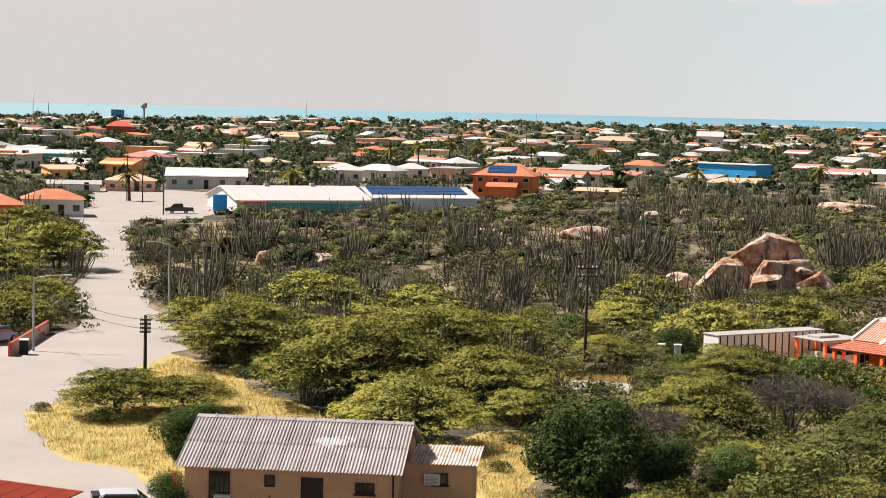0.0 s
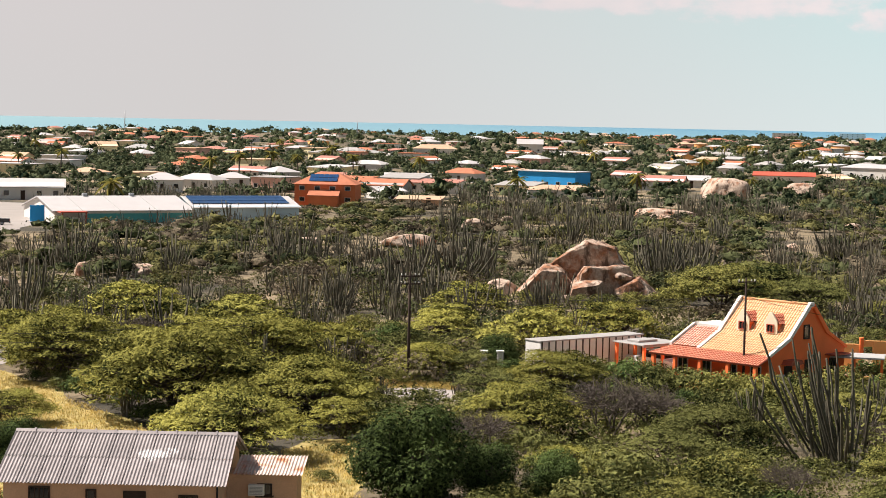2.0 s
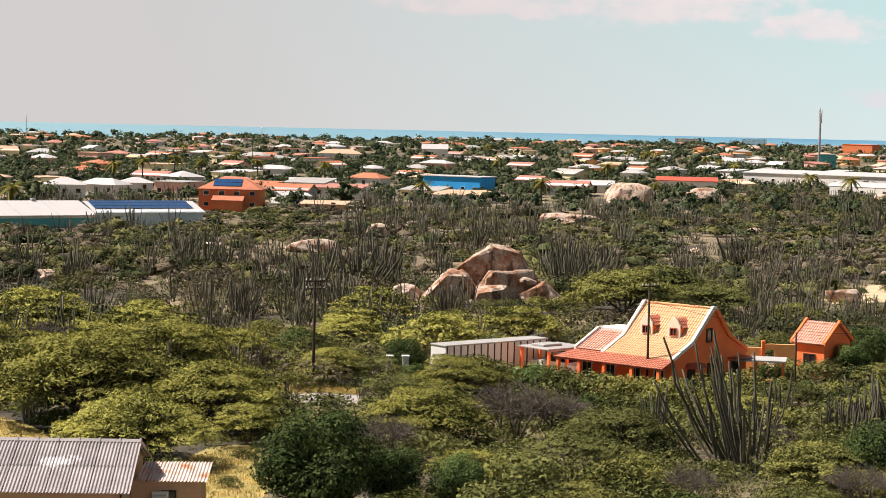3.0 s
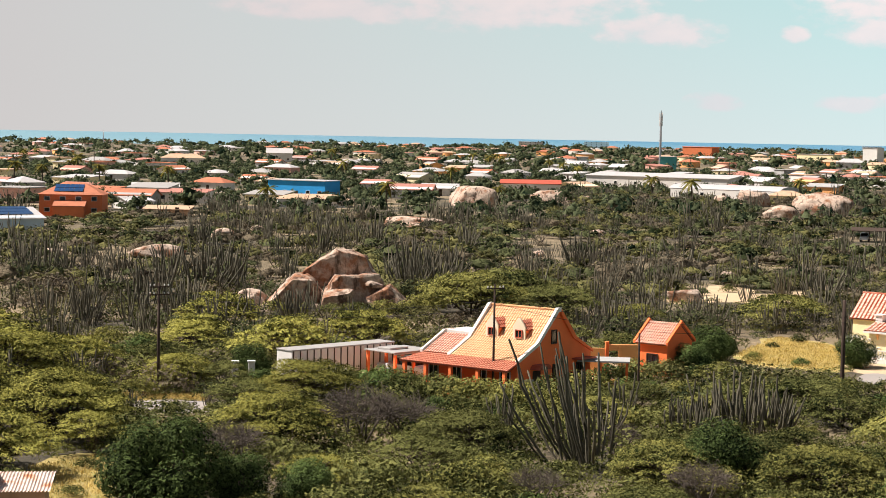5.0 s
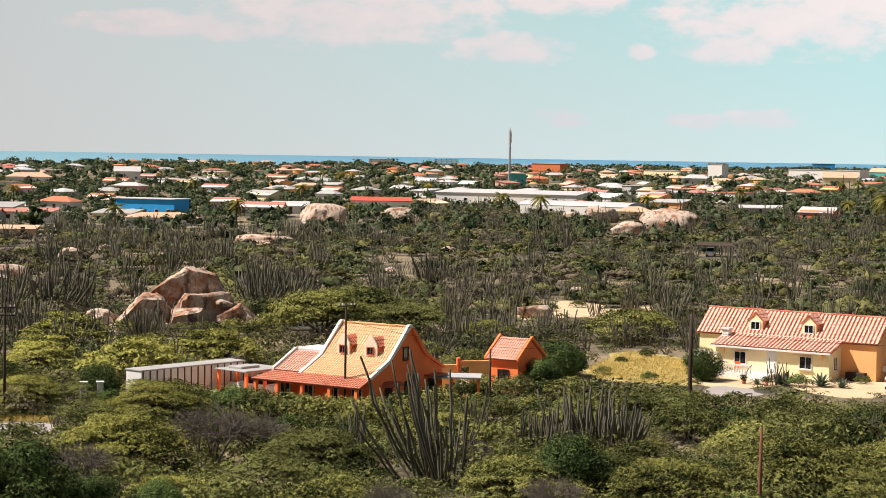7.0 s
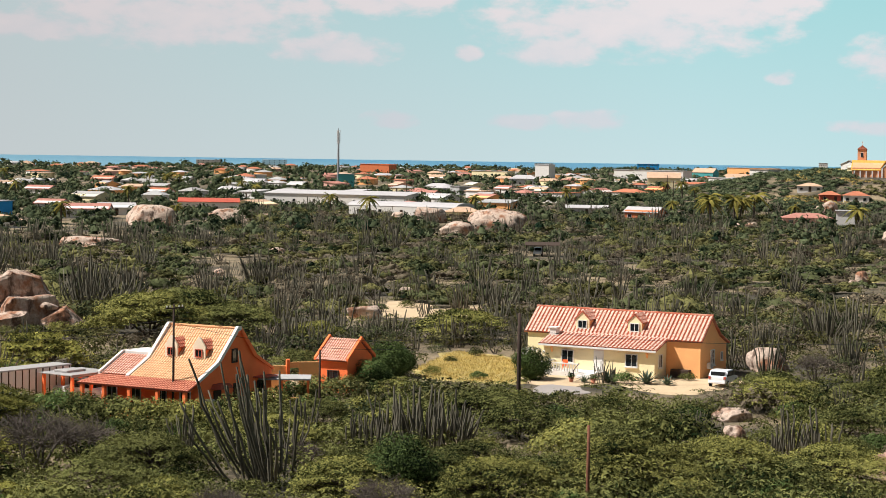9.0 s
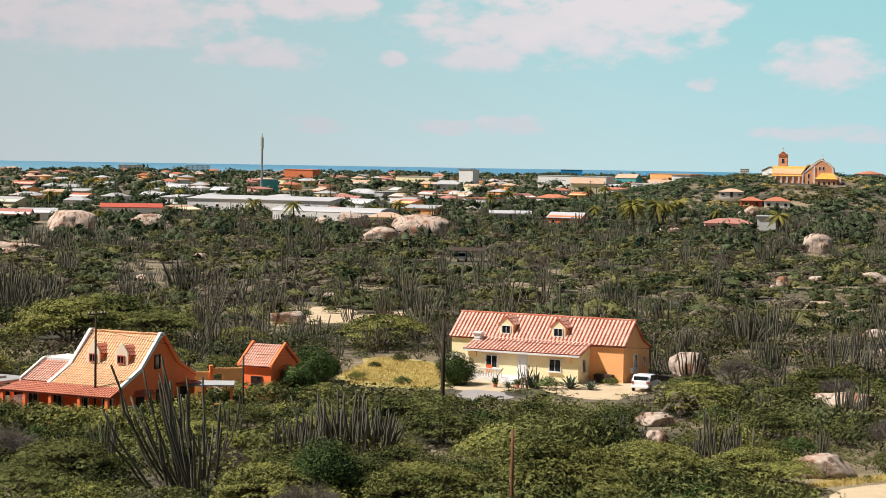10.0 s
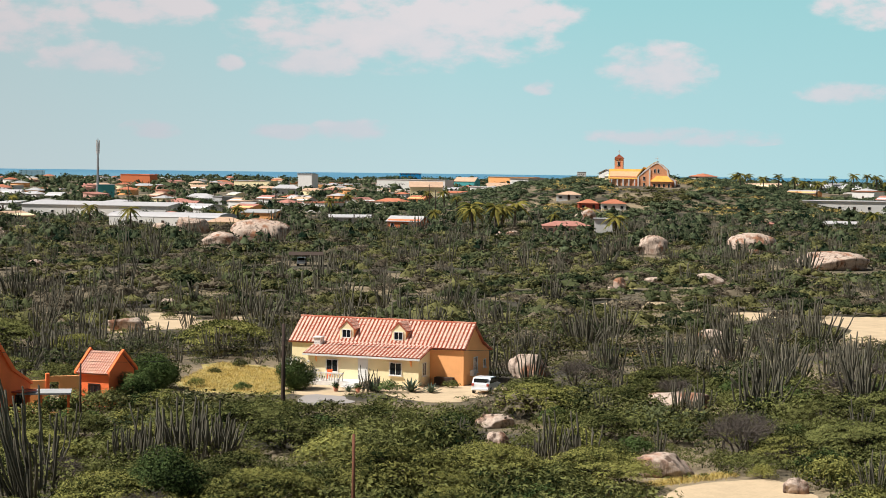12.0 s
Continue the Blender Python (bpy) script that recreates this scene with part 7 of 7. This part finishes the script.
def scatter(r0, r1, step, az0=-15.5, az1=45.5):
    """Points on a jittered polar lattice over the scrubland."""
    r = r0
    while r < r1:
        n = int(r * radians(az1 - az0) / step)
        for i in range(n):
            a = radians(az0 + (az1 - az0) * (i + RNG.uniform(0, 1)) / n)
            rr = r + RNG.uniform(-0.5, 0.5) * step
            yield rr * math.sin(a), rr * math.cos(a)
        r += step * 0.9




def agave(x, y, s, label="large grey-green agave in front of the house"):
    """A rosette of thick pointed leaves."""
    bits = []
    for i in range(26):
        a, up = i * 2.4, 0.35 + 0.9 * (i / 26)
        t = np.linspace(0, 1, 5)
        r, z = s * t * math.cos(up), s * (t * math.sin(up) + 0.05) - 0.25 * s * t * t * math.cos(up)
        mid = np.stack([r * math.cos(a), r * math.sin(a), z], 1)
        side = np.array([-math.sin(a), math.cos(a), 0.0])
        w = s * 0.09 * np.array([1.0, 1.15, 0.95, 0.55, 0.03])
        v = np.stack([mid - side * w[:, None], mid + np.array([0, 0, -0.03 * s]), mid + side * w[:, None]], 1).reshape(-1, 3)
        q = [(3 * k + j, 3 * k + j + 1, 3 * k + j + 4, 3 * k + j + 3) for k in range(4) for j in (0, 1)]
        bits.append((v, np.array(q)))
    g = thing("agave", pose(x, y, 0), label, "agave", "agaves of the garden")
    part("leaf_rosette", quads_mesh("leaf_rosette", *joined(bits), MAT["agave"]), None, g)


def flower_bush(x, y, s):
    """A leafy bush dotted with white blossom."""
    g = put(DENSE, x, y, s)
    dots = []
    for _ in range(70):
        a, u = RNG.uniform(0, 6.283), RNG.uniform(0.2, 1)
        p = np.array([3.1 * u * math.cos(a), 3.1 * u * math.sin(a), 1.5 + 3.2 * math.sqrt(max(0.0, 1 - 0.8 * u * u))])
        dots.append(leaves(p[None], np.array([[0.2, -0.6, 0.6]]), 0.35, RNG, 1.0))
    ob = part("blossom", quads_mesh("blossom", *joined(dots), MAT["white"]), None, g, "white blossom")
    tagged(g, "leafy garden bush with white blossom", "bush")


flower_bush(73.6, 155.0, 0.62)
for x, y, s in ((79.2, 150.6, 1.4), (82.2, 148.8, 1.5), (83.6, 147.6, 1.1), (77.2, 151.4, 0.8)):
    agave(x, y, s)
put(CACTI, 79.4, 150.0, 0.6, 2)
put(CACTI, 78.6, 150.8, 0.55, 0)
put(BUSH, 80.2, 149.4, 0.75, 3)
put(BUSH, 87.2, 150.2, 0.5, 0)
put(BUSH, 89.0, 142.0, 1.0, 0)
put(BUSH, 92.0, 143.0, 1.1, 2)
for x, y in ((77.6, 150.4), (76.2, 152.0)):
    g = thing("flower_pot", pose(x, y, 0.03), "terracotta flower pot by the steps", "flower pot", "flower pots")
    part("pot", quads_mesh("pot", *tube([(0, 0, 0), (0, 0, 0.42), (0, 0, 0.45), (0, 0, 0.38)], [0.16, 0.26, 0.28, 0.2], 10), MAT["tile_rose"]), None, g)
    part("plant", quads_mesh("plant", *pad(0, 0, 0.45, 0.35, 0.3, 60, 0.16, RNG), MAT["leaf_dark"]), None, g)

SEEN += SEEN_EARLY + [(10.5, 139, 2.5), (85, 156, 7), (80, 160, 5), (89, 152, 4), (39, 145, 3.5), (42, 147, 3.5), (34.5, 147, 3), (25, 153, 3.5), (29, 154, 3), (56, 155, 3), (48, 153, 2),
         (98.1, 153.1, 2.5), (79, 153, 3.5), (82.5, 150, 3), (76, 156.5, 3), (81.5, 141, 2.5), (84, 145, 3), (79, 147, 2.5), (88, 145, 2), (-10, 92.5, 3), (-6, 92, 3), (-2.5, 91.5, 2.5), (1, 96, 2), (122, 493, 6), (150, 512, 5), (203, 446, 8), (186, 434, 5), (209, 510, 5), (267, 365, 4), (296, 361, 6), (264, 295, 7), (209, 267, 3), (97.2, 127, 3), (75.5, 100.3, 3), (22.3, 291, 6), (-15.7, 234, 3), (-22, 234, 2), (27, 213, 2.5), (79, 94, 2), (77.4, 125.5, 2.5), (71, 115, 1.6)]


def settle(options, x, y):
    """Puts the first plant of the options that hides nothing."""
    for protos, s in options:
        r, h = SIZE[id(protos)]
        if free(x, y, r * s * 0.75) and not hides(x, y, h * s, r * s):
            put(protos, x, y, s)
            KEEP.append((x, y, r * s * 0.55))
            return True
    return False


trees = 0
for x, y in scatter(86, 178, 4.6):
    if trees >= 420 or not free(x, y, 0.8):
        continue
    u, s = RNG.uniform(), RNG.uniform(0.75, 1.15)
    # eastern trees take darker leaves: the dimmer light there is put into colour
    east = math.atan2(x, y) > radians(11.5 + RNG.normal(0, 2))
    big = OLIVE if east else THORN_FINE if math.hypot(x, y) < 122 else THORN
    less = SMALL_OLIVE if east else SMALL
    if math.atan2(x, y) > radians(25) and u < 0.35:
        u = 0.8
    if u < 0.42:
        options = [(big, s), (less, s), (BUSH, s * 0.9), (BUSH, s * 0.6)]
    elif u < 0.68:
        options = [(less, s * 1.1), (BUSH, s), (BUSH, s * 0.6)]
    elif u < 0.76:
        options = [(BARE, s), (BUSH, s * 0.7)]
    else:
        options = [(BUSH, s * 1.25), (BUSH, s * 0.7)]
    trees += settle(options, x, y)
n = 0
for x, y in scatter(100, 250, 8.5):
    if free(x, y, 0.2) and RNG.uniform() < 0.4 + 0.9 * noise.noise((x * 0.03, y * 0.03, 2)) and n < 80 and not hides(x, y, 3.0, 1.2):
        put(CACTI, x, y, RNG.uniform(0.5, 0.9))
        n += 1


def stuff(name, models, spots, mat, label, category, s0, s1):
    """Many plants too small to pick apart, joined in one mesh."""
    vs, qs, k = [], [], 0
    for x, y in spots:
        v, q = models[RNG.integers(len(models))]
        a, s = RNG.uniform(0, 6.283), RNG.uniform(s0, s1) * (1 + 0.7 * noise.noise((x * 0.07, y * 0.07, 8)))
        c, d = math.cos(a) * s, math.sin(a) * s
        vs.append(np.stack([v[:, 0] * c - v[:, 1] * d + x, v[:, 0] * d + v[:, 1] * c + y, v[:, 2] * s + float(hill(x, y))], 1))
        qs.append(q + k)
        k += len(v)
    ob = new(name, quads_mesh(name, np.concatenate(vs), np.concatenate(qs), MAT[mat]))
    return tagged(ob, label, category, kind="stuff")


tuft = [scrub_bush(2.5, 1.5, 300, 0.155, RNG, 6)[1] for _ in range(8)]
low = [scrub_bush(3.0, 1.9, 210, 0.215, RNG, 7)[1] for _ in range(8)]
mid = [far_crown(3.6, 1.9, 4, 0.44, RNG, 20, 5, 2) for _ in range(8)]
fine = [far_crown(3.6, 1.9, 5, 0.29, RNG, 40, 5, 2) for _ in range(8)]
sprig = [scrub_bush(1.6, 0.8, 56, 0.20, RNG, 4)[1] for _ in range(6)]
cover = [(x, y) for x, y in scatter(86, 185, 2.5) if not any(inside(x + a, y + b, p) for p in OPEN for a in (-0.6, 0.6) for b in (-0.6, 0.6)) and not any((x - a) ** 2 + (y - b) ** 2 < (c * 0.5) ** 2 for a, b, c in KEEP)]
cover += [(x, y) for x, y in scatter(185, 300, 3.4) if not any(inside(x, y, p) for p in OPEN)]
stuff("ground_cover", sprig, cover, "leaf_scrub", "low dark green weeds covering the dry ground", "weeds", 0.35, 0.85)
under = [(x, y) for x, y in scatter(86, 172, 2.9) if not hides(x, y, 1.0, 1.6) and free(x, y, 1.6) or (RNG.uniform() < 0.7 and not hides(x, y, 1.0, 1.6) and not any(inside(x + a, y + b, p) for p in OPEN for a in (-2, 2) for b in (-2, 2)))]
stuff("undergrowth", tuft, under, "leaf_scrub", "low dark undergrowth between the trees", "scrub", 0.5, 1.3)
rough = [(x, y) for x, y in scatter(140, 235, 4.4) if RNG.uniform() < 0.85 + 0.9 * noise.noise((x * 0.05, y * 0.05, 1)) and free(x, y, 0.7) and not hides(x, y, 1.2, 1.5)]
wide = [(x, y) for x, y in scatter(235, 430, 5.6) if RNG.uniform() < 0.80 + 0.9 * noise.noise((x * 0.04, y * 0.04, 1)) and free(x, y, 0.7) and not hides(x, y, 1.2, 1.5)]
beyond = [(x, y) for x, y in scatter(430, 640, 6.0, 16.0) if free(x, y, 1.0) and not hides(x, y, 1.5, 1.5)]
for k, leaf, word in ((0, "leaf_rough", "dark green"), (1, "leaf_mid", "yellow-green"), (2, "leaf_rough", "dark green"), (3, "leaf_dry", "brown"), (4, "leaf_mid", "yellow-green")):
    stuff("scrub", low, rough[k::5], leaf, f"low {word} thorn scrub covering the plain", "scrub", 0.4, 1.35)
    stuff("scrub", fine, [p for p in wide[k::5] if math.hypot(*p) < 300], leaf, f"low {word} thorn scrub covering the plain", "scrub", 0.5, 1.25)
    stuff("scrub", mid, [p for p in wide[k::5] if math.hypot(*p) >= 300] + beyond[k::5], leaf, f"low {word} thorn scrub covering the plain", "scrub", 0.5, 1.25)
twigs = [bare_bush(2.2, 2.2, 15, RNG) for _ in range(4)]
stuff("dry_scrub", twigs, [(x, y) for x, y in scatter(150, 420, 13.0) if free(x, y, 1) and not hides(x, y, 1.6, 1.5)], "twig", "grey leafless thorn scrub", "scrub", 0.7, 1.3)
stems = [joined(cactus_stems(n, h, s, 0.088, RNG, 4, 4, 0.34, 0.45)) for n, h, s in ((10, 4.8, 2.2), (16, 5.6, 3.2), (6, 3.8, 1.4), (22, 5.2, 4.2), (12, 6.4, 3.4))]
far_spots = [(x, y) for x, y in scatter(165, 440, 5.0) if free(x, y, 0.0) and RNG.uniform() < (0.22 + 1.6 * noise.noise((x * 0.03, y * 0.03, 5))) * (0.65 if x > 0.5 * y else 1.0) and not hides(x, y, 2.0, 1.0)]
far_spots += [(x, y) for x, y in scatter(440, 690, 8.0, 16.0) if free(x, y, 0.5) and RNG.uniform() < 0.5]
stuff("cacti", stems, far_spots, "cactus", "candle cacti standing through the scrub", "cactus", 0.42, 0.95)
clump = [far_crown(4.0, 5.6, 4, 0.78, RNG, 11, 5) for _ in range(8)]
near_town = [(x + RNG.uniform(-4, 4), y + RNG.uniform(-4, 4)) for x, y in scatter(425, 1000, 9.4) if float(hill(x, y)) < 2.5 and free(x, y, 1.5) and not (math.atan2(x, y) > radians(17) and math.hypot(x, y) < 600 and RNG.uniform() < 0.6)]
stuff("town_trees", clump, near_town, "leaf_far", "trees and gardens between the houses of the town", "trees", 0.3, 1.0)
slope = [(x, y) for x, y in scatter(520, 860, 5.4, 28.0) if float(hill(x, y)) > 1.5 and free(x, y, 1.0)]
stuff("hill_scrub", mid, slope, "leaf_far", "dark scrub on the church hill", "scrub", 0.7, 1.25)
skirt = [(x, y) for x, y in scatter(520, 800, 3.7, 28.0) if float(hill(x, y)) > 3 and not free(x, y, 0.5) and math.hypot(x - 447, y - 612) > 16.5 and min(math.hypot(x - p, y - q) for p, q in ((403, 606), (398, 585), (403, 576))) > 8]
stuff("hill_scrub", mid, skirt, "leaf_mid", "low yellowish scrub on the slope below the church", "scrub", 0.35, 0.8)
dry = [(x, y) for x, y in scatter(540, 860, 3.6, 33.0) if float(hill(x, y)) > 3 and noise.noise((x * 0.03, y * 0.03, 9)) > 0.12 and math.hypot(x - 447, y - 612) > 17]
stuff("slope_grass", sprig, dry, "grass", "dry yellow grass on the slope below the church", "grass", 1.0, 1.8)
small = [far_crown(4.8, 3.9, 3, 1.2, RNG, 3, 5, 2) for _ in range(6)]
far_town = [(x + RNG.uniform(-12, 12), y + RNG.uniform(-12, 12)) for x, y in scatter(1000, 2900, 27.0) if free(x, y, 2.0) and math.hypot(x, y) < float(coast(math.degrees(math.atan2(x, y)))) - 30]
woods = [(x, y) for x, y in scatter(1560, 1720, 14.0, 5.0, 11.5)] + [(x, y) for x, y in scatter(900, 990, 9.0, 38.0, 45.0)]
stuff("far_woods", small, woods, "leaf_far", "dark wooded rise on the skyline", "trees", 0.5, 1.2)
stuff("far_trees", small, far_town, "leaf_far", "trees of the distant town", "trees", 0.65, 1.6)
grass_field("dry_grass", GRASS, "grass", 42000, "tall dry yellow grass beside the road", RNG)
grass_field("dry_grass", GRASS_SHED, "grass", 8000, "yellow grass beside the tan house", RNG)
grass_field("dry_grass", [(6.5, 142), (8.0, 139.6), (11, 141.4), (14.2, 140.2), (14.6, 143.5), (8.5, 145)], "grass", 6000, "dry yellow grass beside the pale lane", RNG)
grass_field("dry_grass", FIELD_C, "grass", 5000, "dry yellow grass in a gap of the scrub", RNG)
grass_field("dry_grass", GRASS_YARD, "grass", 22000, "dry yellow grass in a clearing", RNG)
GRASS_LANE = [(72.2, 97.9), (79.5, 98.9), (80.5, 100.4), (76, 100.0), (72, 99.4)]
grass_field("dry_grass", GRASS_LANE, "grass", 3000, "fringe of dry grass along the lane", RNG)
